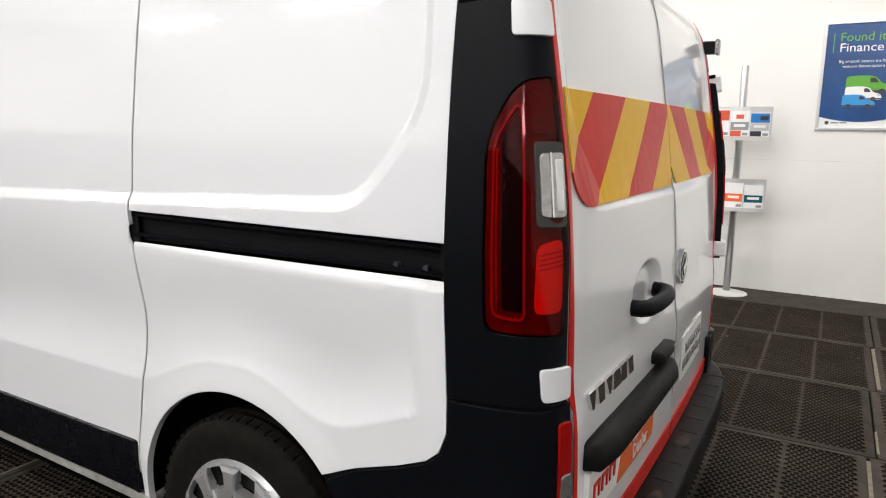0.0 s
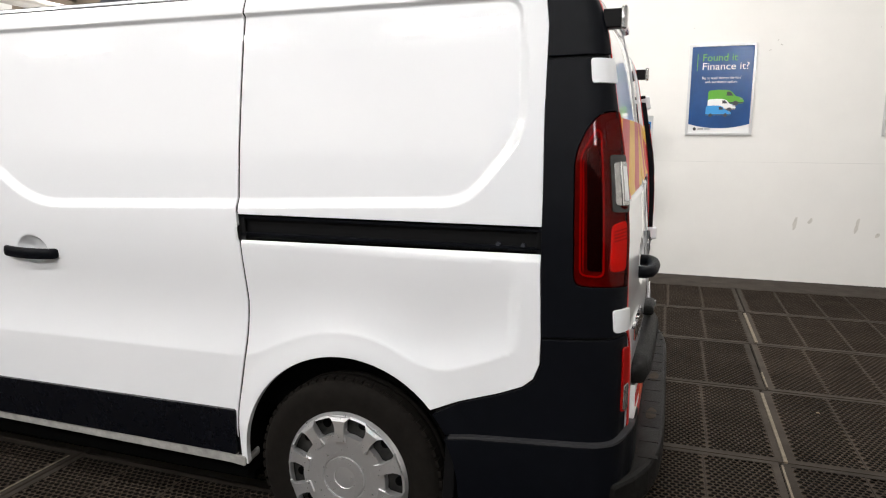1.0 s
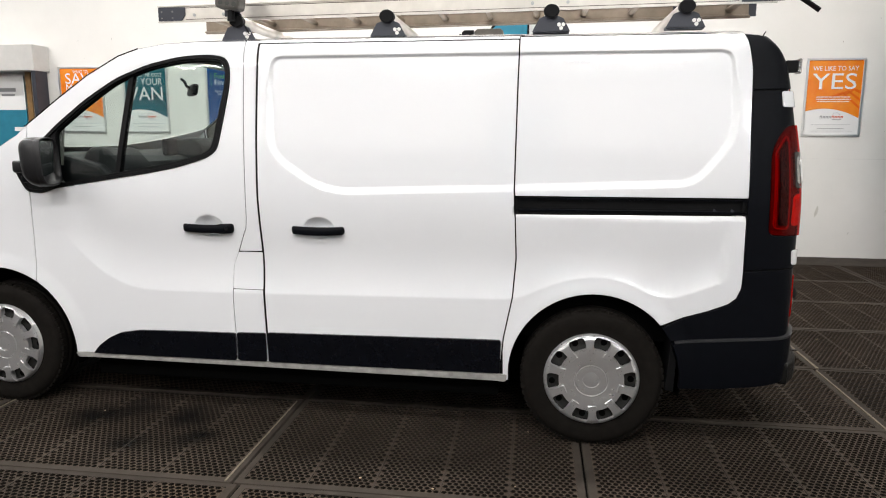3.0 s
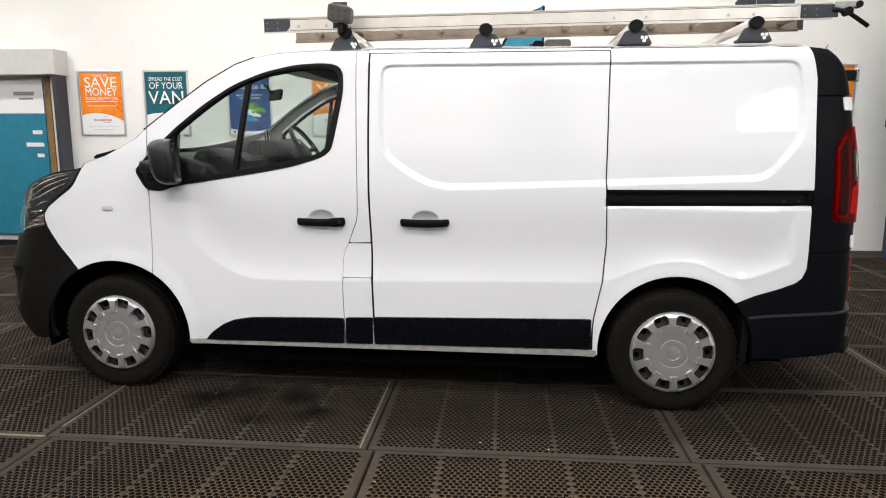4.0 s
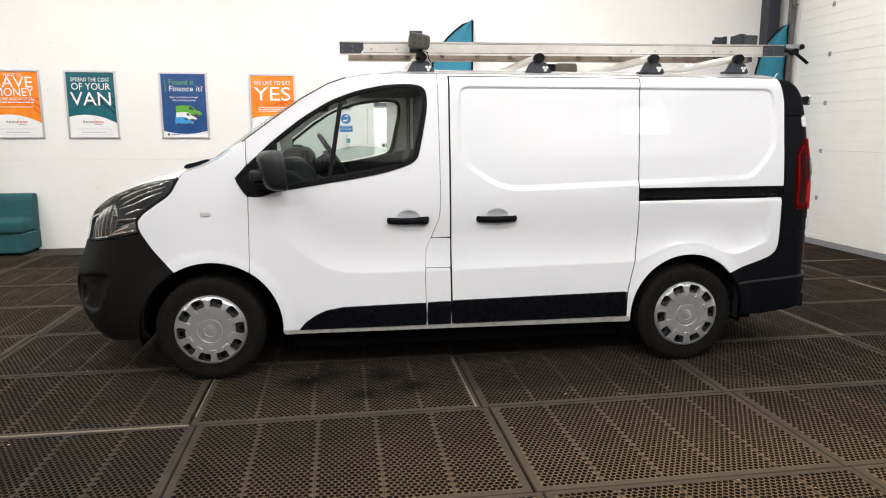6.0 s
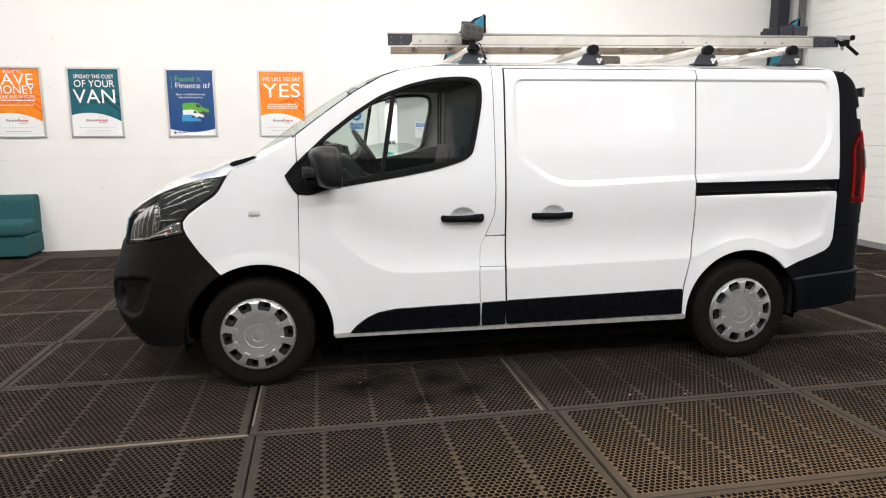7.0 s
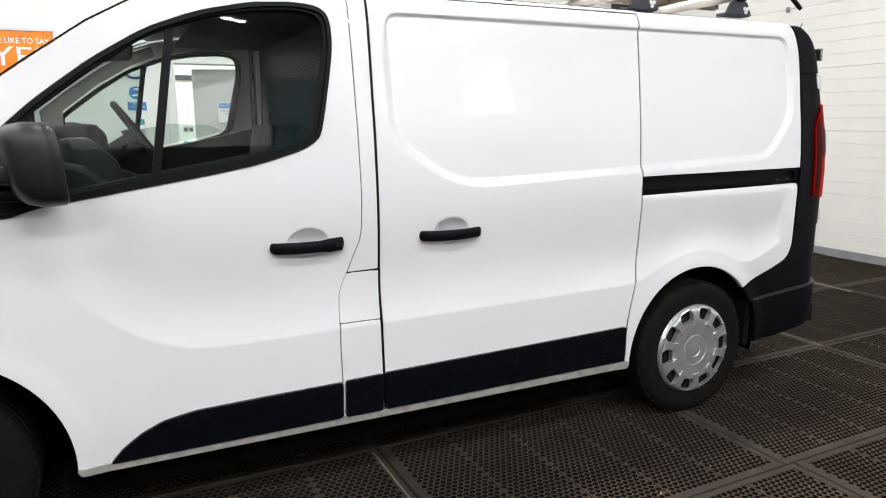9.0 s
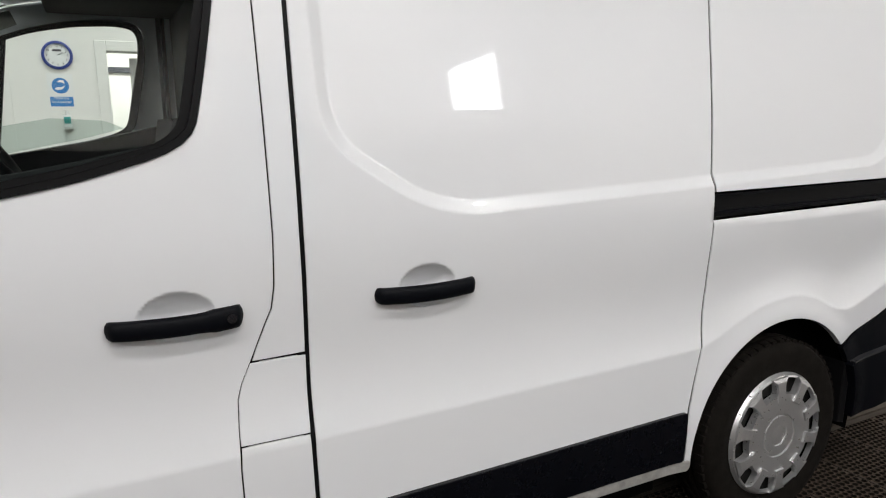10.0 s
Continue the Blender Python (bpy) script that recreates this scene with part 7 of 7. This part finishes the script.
# doorway and the small room behind it
dr = tagged(empty("door_1", DOOR_X0, WALL_N, 0), "white doorway with its leaf standing open", "door", kind="structure")
part("door_frame", box_bm(-0.095, -0.022, -0.014, 0.0, 0.0, DOOR_TOP + 0.09, 0.004), TRIM_WHITE, dr)
part("door_frame", box_bm(DOOR_X1 - DOOR_X0, -0.022, -0.014, DOOR_X1 - DOOR_X0 + 0.095, 0.0, DOOR_TOP + 0.09, 0.004), TRIM_WHITE, dr)
part("door_frame", box_bm(0.0, -0.022, DOOR_TOP, DOOR_X1 - DOOR_X0, 0.0, DOOR_TOP + 0.09, 0.004), TRIM_WHITE, dr)
leaf = tagged(empty("door_leaf", -0.93, WALL_N + 0.03, 0, -14), "plain pale grey door leaf standing ajar with a notice", "door")
part("panel", box_bm(-0.70, 0.0, -0.01, 0.0, 0.04, DOOR_TOP - 0.04, 0.003), BOOTH_GREY, leaf)
part("handle", tube_bm([(-0.64, 0.0, 1.0), (-0.64, -0.05, 1.0), (-0.53, -0.05, 1.0)], 0.01, 8), STEEL, leaf, flat=False)
nt_ = tagged(empty("notice_sheet", -1.262, WALL_N + 0.085, 1.54, -14), "white notice sheet with a blue heading on the door", "notice")
part("sheet", box_bm(-0.105, -0.004, -0.11, 0.105, -0.001, 0.11), PAPER, nt_)
plate("heading_field", rect(-0.095, 0.045, 0.095, 0.1), -0.0045, SIGN_BLUE, nt_)
text_part("lettering", "NOTICE", Matrix.Translation((0, -0.006, 0.072)) @ FACE, 0.05, PAPER, nt_, 0.0003, width=0.165)
text_part("lettering", "EMPLOYEES\nONLY", Matrix.Translation((0, -0.005, 0.0)) @ FACE, 0.034, PRINT_GREY, nt_, 0.0003, width=0.16)
bm = box_bm(-3.0, 6.6, -0.1, 0.6, 6.7, 2.7)
box_bm(-3.1, WALL_N + 0.2, -0.1, -3.0, 6.7, 2.7, bm=bm)
box_bm(0.6, WALL_N + 0.2, -0.1, 0.7, 6.7, 2.7, bm=bm)
wall("wall_back_room", bm, "white walls of the small room behind the doorway")
tagged(part("ceiling", box_bm(-3.0, WALL_N + 0.2, 2.6, 0.6, 6.6, 2.7), TRIM_WHITE), "white ceiling of the small room", "ceiling", kind="structure")
area("back_room_light", pose(-1.4, 5.7, 2.57), 45.0, 1.2, 0.3)
tagged(part("back_room_lamp", box_bm(-2.0, 5.55, 2.58, -0.8, 5.85, 2.599), TUBE), "white flush ceiling panel lamp", "ceiling light")
tagged(part("door_closer_rail", box_bm(-1.85, 6.55, 1.99, -1.2, 6.599, 2.05, 0.004), DARK_STEEL), "dark metal transom bar across the far wall", "transom")
sk = tagged(empty("wall_socket", -1.51, 6.598, 1.34), "double wall socket in a grey plate", "socket")
part("face_plate", box_bm(-0.07, -0.012, -0.043, 0.07, 0, 0.043, 0.003), BOOTH_GREY, sk)
part("socket_hole", box_bm(-0.055, -0.0135, -0.025, -0.01, -0.011, 0.02), PRINT_DARK, sk)
part("socket_hole", box_bm(0.01, -0.0135, -0.025, 0.055, -0.011, 0.02), PRINT_DARK, sk)
bg = bmesh.new()
bmesh.ops.create_icosphere(bg, subdivisions=3, radius=0.11)
for v in bg.verts:
    v.co = Vector((v.co.x * 1.0, v.co.y * 0.7, v.co.z * 0.9 + (0.08 if v.co.z > 0.08 else 0))) * (1 + 0.18 * noise.noise(v.co * 9))
bag = tagged(part("plastic_bag", bg, TEAL_PLASTIC, flat=False), "crumpled teal plastic bag on a cabinet", "bag")
bag.location = (-1.55, 6.38, 1.01)
cab = tagged(empty("cabinet", -1.5, 6.38, 0), "low white cabinet in the back room", "cabinet")
part("body", box_bm(-0.4, -0.2, -0.014, 0.4, 0.2, 0.92, 0.005), TRIM_WHITE, cab)
part("cabinet_door", box_bm(-0.395, -0.215, 0.02, -0.003, -0.201, 0.9, 0.003), TRIM_WHITE, cab)
part("cabinet_door", box_bm(0.003, -0.215, 0.02, 0.395, -0.201, 0.9, 0.003), TRIM_WHITE, cab)


# ---- leaflet stand ----
ls = tagged(empty("leaflet_stand", 0.53, 4.36, 0), "grey metal leaflet stand with two curved trays of brochures", "leaflet stand")
part("base", lathe_bm([(0.0, 0.008), (0.15, 0.008), (0.172, 0.002), (0.175, -0.014)], 40, axis="z"), BOOTH_GREY, ls, flat=False)
part("pole", lathe_bm([(0.03, 0.0), (0.03, 1.99), (0.024, 2.002), (0.0, 2.006)], 20, axis="z", centre=(-0.01, 0.06, 0)), FRAME_ALU, ls, "silver tube", flat=False)


def curved(x, out=0.0):
    """Depth of the bowed tray face at x."""
    return 0.02 - 0.10 * math.cos(x / 0.26 * 1.2) - out


def bowed_sheet(name, x0, x1, za, zb, out, thick, mat, parent, label=""):
    n, bm = 6, bmesh.new()
    xs = [x0 + (x1 - x0) * i / n for i in range(n + 1)]
    lo = [(x, curved(x, out)) for x in xs] + [(x, curved(x, out) + thick) for x in xs[::-1]]
    return part(name, prism_bm(lo, "z", za, zb), mat, parent, label)


COVERS = (((PRINT_RED, PAPER, PRINT_DARK), (PAPER, PRINT_GREY, PRINT_RED), (SIGN_BLUE, PRINT_PALE, PRINT_DARK)), ((PAPER, PRINT_GREY, SIGN_BLUE), (PAPER, ORANGE_VINYL, PAPER), (PAPER, POST_TEAL, PAPER)))
for tz, row in ((1.375, COVERS[0]), (0.76, COVERS[1])):
    t_ = bowed_sheet("tray", -0.25, 0.25, tz, tz + 0.022, 0.012, 0.014, BOOTH_GREY, ls, "curved grey shelf lip")
    pts = [(x, curved(x, 0.012)) for x in np.linspace(-0.25, 0.25, 9)]
    part("tray_base", prism_bm(pts + [(0.2, 0.045), (-0.2, 0.045)], "z", tz - 0.012, tz + 0.004), BOOTH_GREY, t_)
    bowed_sheet("back_plate", -0.245, 0.245, tz + 0.004, tz + 0.272, -0.012, 0.006, FRAME_ALU, t_, "bowed metal back plate")
    for k, (top, mid_, foot_) in enumerate(row):
        x0, x1 = -0.235 + 0.157 * k, -0.235 + 0.157 * k + 0.152
        br = bowed_sheet("brochure", x0, x1, tz + 0.006, tz + 0.25 - 0.014 * k, -0.002, 0.008, PAPER, t_)
        h_ = 0.24 - 0.014 * k
        for za, zb, xa, xb, mt in ((0.62, 0.98, 0.03, 0.97, top), (0.3, 0.6, 0.03, 0.97, mid_), (0.04, 0.28, 0.03, 0.6, foot_), (0.42, 0.52, 0.2, 0.8, PAPER), (0.1, 0.2, 0.66, 0.94, PRINT_GREY), (0.72, 0.88, 0.1 + 0.2 * k, 0.5 + 0.2 * k, foot_)):
            lift = 0.0012 if (xa, za) not in ((0.2, 0.42), (0.1 + 0.2 * k, 0.72)) else 0.0022
            bowed_sheet("cover_print", x0 + 0.152 * xa, x0 + 0.152 * xb, tz + 0.006 + h_ * za, tz + 0.006 + h_ * zb, -0.002 + lift, 0.0009, mt, br)

# ---- low teal easy chair against the wall ----
ch = tagged(empty("easy_chair", -6.64, 4.36, 0), "low armless teal fabric reception chair against the wall", "chair")
part("base", box_bm(-0.33, -0.26, 0.03, 0.34, 0.28, 0.28, 0.02, segments=3), FABRIC, ch)
seat_bm = box_bm(-0.33, -0.29, 0.275, 0.34, 0.12, 0.47, 0.06, segments=5)
part("seat_cushion", seat_bm, FABRIC, ch, flat=False)
part("backrest", prism_bm(round_poly([(0.06, 0.28), (0.27, 0.28), (0.29, 0.69), (0.27, 0.76), (0.14, 0.765), (0.10, 0.70)], 0.04, 4), "x", -0.33, 0.34, 0.02), FABRIC, ch)
for x in (-0.28, 0.29):
    for y in (-0.21, 0.23):
        part("foot", cyl_bm((x, y, -0.014), (x, y, 0.035), 0.02, n=12), SEAL, ch)

# ---- display booth beside the posters ----
bo = tagged(empty("display_booth", -7.9, 4.4, 0), "grey and dark framed display booth with a teal banner", "display booth")
part("header", box_bm(-1.3, -0.05, 2.285, 0.99, 0.255, 2.62, 0.006), BOOTH_GREY, bo, "pale grey header box")
part("post", box_bm(0.925, -0.03, -0.014, 0.985, 0.2, 2.285, 0.004), DARK_STEEL, bo, "dark steel post")
part("timber_strip", box_bm(0.66, 0.18, 0.1, 0.74, 0.25, 2.284, 0.004), BOOTH_WOOD, bo, "bare timber upright")
part("side_panel", box_bm(0.74, 0.2, 0.02, 0.925, 0.25, 2.284), TRIM_WHITE, bo)
part("post", box_bm(-1.3, -0.03, -0.014, -1.2, 0.2, 2.285, 0.004), DARK_STEEL, bo)
bn = part("banner", box_bm(-1.19, 0.19, 0.08, 0.63, 0.2, 2.24), FLAG_TEAL, bo, "teal and white fabric banner")
part("banner_top", box_bm(-1.19, 0.186, 1.78, 0.63, 0.19, 2.24), PAPER, bn)
for k, (x, z, w_, h_) in enumerate(((0.35, 2.05, 0.3, 0.05), (0.38, 1.98, 0.2, 0.025), (0.5, 1.52, 0.14, 0.055), (0.45, 1.35, 0.26, 0.055), (0.52, 1.2, 0.10, 0.05))):
    part("print_bar", box_bm(x - w_ / 2, 0.182, z - h_ / 2, x + w_ / 2, 0.189, z + h_ / 2), PRINT_GREY if k < 2 else PAPER, bn)


# ---- feather flags and the sign by the door ----
def feather(name, x, y, z_top, lean, width, rz, label, marks=True):
    ob = tagged(empty(name, x, y, 0, rz), label, "flag", group="feather flags")
    n, m = 26, 8
    verts, faces = [], []
    for i in range(n + 1):
        t = i / n
        z = 0.75 + (z_top - 0.75) * t
        left = -width * (1 - max(0, (t - 0.6) / 0.4) ** 2.6) if t > 0.6 else -width
        left = left * (0.75 + 0.25 * min(1, t / 0.35))
        for k in range(m + 1):
            s = k / m
            verts.append((left * (1 - s), 0.02 * math.sin(s * 9 + t * 7) * (1 - abs(2 * s - 1)) + 0.008 * math.sin(t * 23 + s * 4), z))
    for i in range(n):
        for k in range(m):
            a = i * (m + 1) + k
            faces.append((a, a + 1, a + m + 2, a + m + 1))
    cloth = mesh_part("cloth", verts, faces, FLAG_TEAL, ob, "teal cloth with white print", flat=False)
    sol = cloth.modifiers.new("thickness", "SOLIDIFY")
    sol.thickness = 0.004
    edge_ = [verts[i * (m + 1)] for i in range(n + 1)]
    part("pole_sleeve", tube_bm([(0.0, 0, 0.05)] + [(0.0, 0, z_top * 0.5)] + [(0.0, 0, z_top - 0.02)] + [(p[0], p[1], p[2] + 0.012) for p in edge_[::-1][1:18]], 0.014, 8), SEAL, ob, "black pole sleeve", flat=False)
    part("pole_base", box_bm(-0.2, -0.2, -0.014, 0.2, 0.2, 0.05, 0.01), DARK_STEEL, ob)
    if marks:
        run = Vector((0.30, 0.954)).normalized()
        up = Vector((-run.y, run.x))
        base = Vector((-0.20, 1.28))
        ring_ = [(0.05 * math.cos(a), 0.06 + 0.05 * math.sin(a)) for a in np.linspace(0, 2 * math.pi, 18, endpoint=False)]
        along = 0.0
        for kind in "bbrbrbbrbr":
            if kind == "r":
                pts, wide = [(along + 0.055 + p[0], p[1]) for p in ring_], 0.13
            else:
                pts, wide = [(along + 0.01, 0.0), (along + 0.02, 0.07), (along + 0.03, 0.14)], 0.085
            at_ = [(p.x, -0.034, p.y) for p in (base + run * q[0] + up * q[1] for q in pts)]
            part("mark_ring" if kind == "r" else "mark_bar", tube_bm(at_, 0.014, 6, closed=kind == "r"), PAPER, cloth)
            along += wide
        arcp = [(-0.34 + 0.02 * k, -0.032, 2.05 + 0.055 * k - 0.002 * k * k) for k in range(10)]
        part("mark_arc", tube_bm(arcp, 0.009, 6), PAPER, cloth)
    return ob


feather("feather_flag", 4.12, 4.13, 3.1, 0, 0.54, 10, "teal feather flag with white print on a black pole")
feather("feather_flag", -0.42, 4.5, 3.1, 0, 0.6, 0, "plain teal feather flag behind the van", marks=False)
sg = tagged(empty("height_sign", 3.87, 4.02, 0, 6), "narrow navy sign board with white lettering", "sign board")
part("board", box_bm(-0.15, 0.0, -0.014, 0.15, 0.03, 1.3, 0.004), BOARD_BLUE, sg)
text_part("lettering", "thank you and enjoy", Matrix.Translation((0.06, -0.001, 0.72)) @ FACE @ pose(0, 0, 0, 0, 0, 90), 0.11, PAPER, sg, 0.0006, width=0.88, bold=0.0035)
for k in range(16):
    part("tick", box_bm(-0.14, -0.002, 0.2 + k * 0.055, -0.09 if k % 4 else -0.06, 0.0, 0.208 + k * 0.055), PAPER, sg)
ring = [(p[0], -0.003, p[1]) for p in round_poly([(-0.13, 1.13), (-0.01, 1.15), (-0.01, 1.27), (-0.13, 1.25)], 0.035, 4)]
part("mark_bar", box_bm(-0.10, -0.004, 1.196, -0.04, 0.0, 1.206), PAPER, sg)
part("mark_ring", tube_bm(ring, 0.006, 6, closed=True), PAPER, sg)
# tall banner on the far side of the hall, seen only as a reflection in the cab glass
pb = tagged(empty("pull_up_banner", -0.66, -6.1, 0), "tall teal banner stand with pale print", "banner")
part("sheet", box_bm(-0.42, -0.006, 0.35, 0.42, 0.0, 3.33), FLAG_TEAL, pb)
part("base", box_bm(-0.44, -0.2, -0.014, 0.44, 0.2, 0.06, 0.02), STEEL, pb)
part("pole", cyl_bm((0, -0.03, 0.05), (0, -0.03, 3.33), 0.02, n=12), SEAL, pb)
part("top_rail", box_bm(-0.43, -0.012, 3.32, 0.43, 0.012, 3.35, 0.004), STEEL, pb)
for k in range(7):
    z = 1.65 + 0.17 * k
    part("mark_bar", prism_bm(round_poly([(0.02, z), (0.2, z), (0.2, z + 0.11), (0.14, z + 0.11), (0.14, z + 0.05), (0.02, z + 0.05)], 0.012, 2), "y", 0.0, 0.003), WHITE_VINYL, pb)
for k in range(6):
    part("mark_bar", box_bm(-0.12, 0.0, 1.75 + 0.13 * k, -0.04, 0.003, 1.83 + 0.13 * k), PRINT_GREY, pb)

# ---- rubber floor mats: solid border, 5 x 3 blocks of staggered holes ----
MAT_X, MAT_Y, MAT_T = 1.53, 0.934, 0.013


def mat_meshes(walls, cols=10, rows=12):
    """One mat: smooth border, thin ribs, staggered rows of six-sided holes with raised rims."""
    verts, faces, mats = [], [], []
    bx, by, nx, ny, rib = 0.034, 0.034, 5, 3, 0.005
    w, h = (MAT_X - 2 * bx) / nx, (MAT_Y - 2 * by) / ny

    def quad(a, b, c, d, m):
        k = len(verts)
        verts.extend((a, b, c, d))
        faces.append((k, k + 1, k + 2, k + 3))
        mats.append(m)
    X, Y = MAT_X / 2, MAT_Y / 2
    lip = 0.004
    inx, iny = X - bx, Y - by
    top, low, dip = 0.0, -0.002, -0.003
    oq = [(-X + lip, -Y + lip), (X - lip, -Y + lip), (X - lip, Y - lip), (-X + lip, Y - lip)]
    iq = [(-inx, -iny), (inx, -iny), (inx, iny), (-inx, iny)]
    bq = [(-X, -Y), (X, -Y), (X, Y), (-X, Y)]
    for i in range(4):
        j = (i + 1) % 4
        quad((*oq[i], low), (*oq[j], low), (*iq[j], top), (*iq[i], top), 1)
        quad((*bq[i], -MAT_T), (*bq[j], -MAT_T), (*oq[j], low), (*oq[i], low), 1)
    for i in range(nx):
        for j in range(ny):
            x0, y0 = -inx + i * w, -iny + j * h
            a0, a1, b0, b1 = x0 + rib / 2, x0 + w - rib / 2, y0 + rib / 4, y0 + h - rib / 4
            quad((x0, y0, top), (x0 + w, y0, top), (a1, b0, top), (a0, b0, top), 0)
            quad((x0 + w, y0, top), (x0 + w, y0 + h, top), (a1, b1, top), (a1, b0, top), 1)
            quad((x0 + w, y0 + h, top), (x0, y0 + h, top), (a0, b1, top), (a1, b1, top), 0)
            quad((x0, y0 + h, top), (x0, y0, top), (a0, b0, top), (a0, b1, top), 1)
            ch, cw = (b1 - b0) / rows, (a1 - a0) / cols
            for r in range(rows):
                cuts = [a0 + cw * k for k in range(cols + 1)] if r % 2 == 0 else [a0] + [a0 + cw * (k + 0.5) for k in range(cols)] + [a1]
                v0, v1 = b0 + r * ch, b0 + (r + 1) * ch
                for u0, u1 in zip(cuts[:-1], cuts[1:]):
                    if u1 - u0 < cw * 0.8:
                        quad((u0, v0, dip), (u1, v0, dip), (u1, v1, dip), (u0, v1, dip), 0)
                        continue
                    cx, cy = (u0 + u1) / 2, (v0 + v1) / 2
                    rx, ry, e = cw * 0.445, ch * 0.475, cw * 0.22
                    k = len(verts)
                    verts.extend([(u1, cy, dip), (u1, v1, dip), (cx + e, v1, dip), (cx - e, v1, dip), (u0, v1, dip), (u0, cy, dip), (u0, v0, dip), (cx - e, v0, dip), (cx + e, v0, dip), (u1, v0, dip)])
                    verts.extend([(cx + rx * math.cos(math.pi / 3 * q), cy + ry * math.sin(math.pi / 3 * q), top) for q in range(6)])
                    o = k + 10
                    faces.extend(((k, k + 1, k + 2, o + 1, o), (k + 2, k + 3, o + 2, o + 1), (k + 3, k + 4, k + 5, o + 3, o + 2), (k + 5, k + 6, k + 7, o + 4, o + 3), (k + 7, k + 8, o + 5, o + 4), (k + 8, k + 9, k, o, o + 5)))
                    mats.extend((0,) * 6)
                    # hole walls take the darker material that paints in their shade
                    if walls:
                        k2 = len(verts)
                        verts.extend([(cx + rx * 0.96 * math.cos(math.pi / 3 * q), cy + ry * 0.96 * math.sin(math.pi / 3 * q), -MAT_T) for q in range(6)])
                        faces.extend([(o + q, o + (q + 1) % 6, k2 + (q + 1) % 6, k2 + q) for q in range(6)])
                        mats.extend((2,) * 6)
    me = bpy.data.meshes.new("rubber_mat")
    me.from_pydata(verts, [], faces)
    me.materials.append(RUBBER_MAT)
    me.materials.append(MAT_EDGE)
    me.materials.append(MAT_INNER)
    me.polygons.foreach_set("material_index", mats)
    return me


MAT_NEAR, MAT_FAR, MAT_COARSE = mat_meshes(True), mat_meshes(False), mat_meshes(False, 5, 6)
LINES_X = [-10.7, -9.2, -7.7, -6.18, -4.66, -3.105, -1.50, -0.005, 1.515, 3.04, 4.25]
ROW_SHIFT = {-7: 0.02, -6: 0.03, -5: 0.0, -4: 0.05, -3: -0.03, -2: 0.04, -1: 0.01, 0: -0.03, 1: -0.01, 2: 0.015, 3: 0.05, 4: 0.09, 5: 0.11}
rm_ = random.Random(7)
for r in range(-7, 6):
    y0 = -1.51 + 0.938 * r
    if y0 < WALL_S + 0.02:
        continue
    for i in range(len(LINES_X) - 1):
        x0, x1 = LINES_X[i] + ROW_SHIFT[r], LINES_X[i + 1] + ROW_SHIFT[r]
        x1 = min(x1, WALL_E - 0.01)
        gap = rm_.choice((0.002, 0.003, 0.005))
        near, hidden = -2 <= r <= 0 and x0 > -6.3, r < -3 or x1 < -7
        ob = new("rubber_mat", MAT_NEAR if near else MAT_COARSE if hidden else MAT_FAR)
        ob.location = ((x0 + x1) / 2 + rm_.uniform(-0.003, 0.003), y0 + 0.938 / 2, -0.0005)
        ob.scale = ((x1 - x0 - gap - 0.004) / MAT_X, 1.0, 1.0)
        ob.rotation_euler = (0, 0, radians(rm_.uniform(-0.15, 0.15)))
        tagged(ob, "black ring-hole rubber floor mat laid edge to edge", "floor mat", group="floor mats")

# worn cream tape that shows in the gaps
for x, ya, yb, w in ((1.528, 0.37, 1.25, 0.016), (1.506, -0.60, 0.33, 0.010), (1.57, 1.35, 1.62, 0.010), (1.612, 2.28, 3.13, 0.020), (-1.562, -1.5, -0.62, 0.008), (3.005, 0.2, 1.18, 0.024), (-3.118, -1.4, -0.75, 0.008)):
    tagged(part("floor_tape", box_bm(x - w / 2, ya, -0.012, x + w / 2, yb, 0.0012), TAPE_LINE), "worn cream tape strip in a mat joint", "tape", group="floor tape")
for y, xa, xb, w in ((-1.512, -4.5, -3.13, 0.014), (2.235, 3.03, 3.95, 0.02)):
    tagged(part("floor_tape", box_bm(xa, y - w / 2, -0.012, xb, y + w / 2, 0.0012), TAPE_LINE), "worn cream tape strip in a mat joint", "tape", group="floor tape")
tagged(part("floor_edging", box_bm(-6.9, 4.122, -0.016, 4.29, WALL_N - 0.001, -0.003, 0.002), MAT_EDGE), "smooth dark rubber edging strip along the wall", "floor edging", kind="structure")

# crumbs and leaf flakes on the mats
bm = bmesh.new()
rc = random.Random(11)
for k in range(90):
    x, y = rc.uniform(-6, 3.5), rc.uniform(-3.4, 3.5)
    s = rc.uniform(0.003, 0.009)
    a = rc.uniform(0, 6)
    q = [(x + s * rc.uniform(0.6, 1.3) * math.cos(a + t), y + s * 0.6 * math.sin(a + t)) for t in (0, 1.3, 2.7, 4.2, 5.3)]
    prism_bm(q, "z", 0.0006, 0.003, bm=bm)
tagged(part("debris", bm, material("leaf_flakes", (0.42, 0.33, 0.22), 0.8, mottle=0.4, scale=40)), "scattered pale crumbs and leaf flakes on the mats", "debris", kind="stuff")
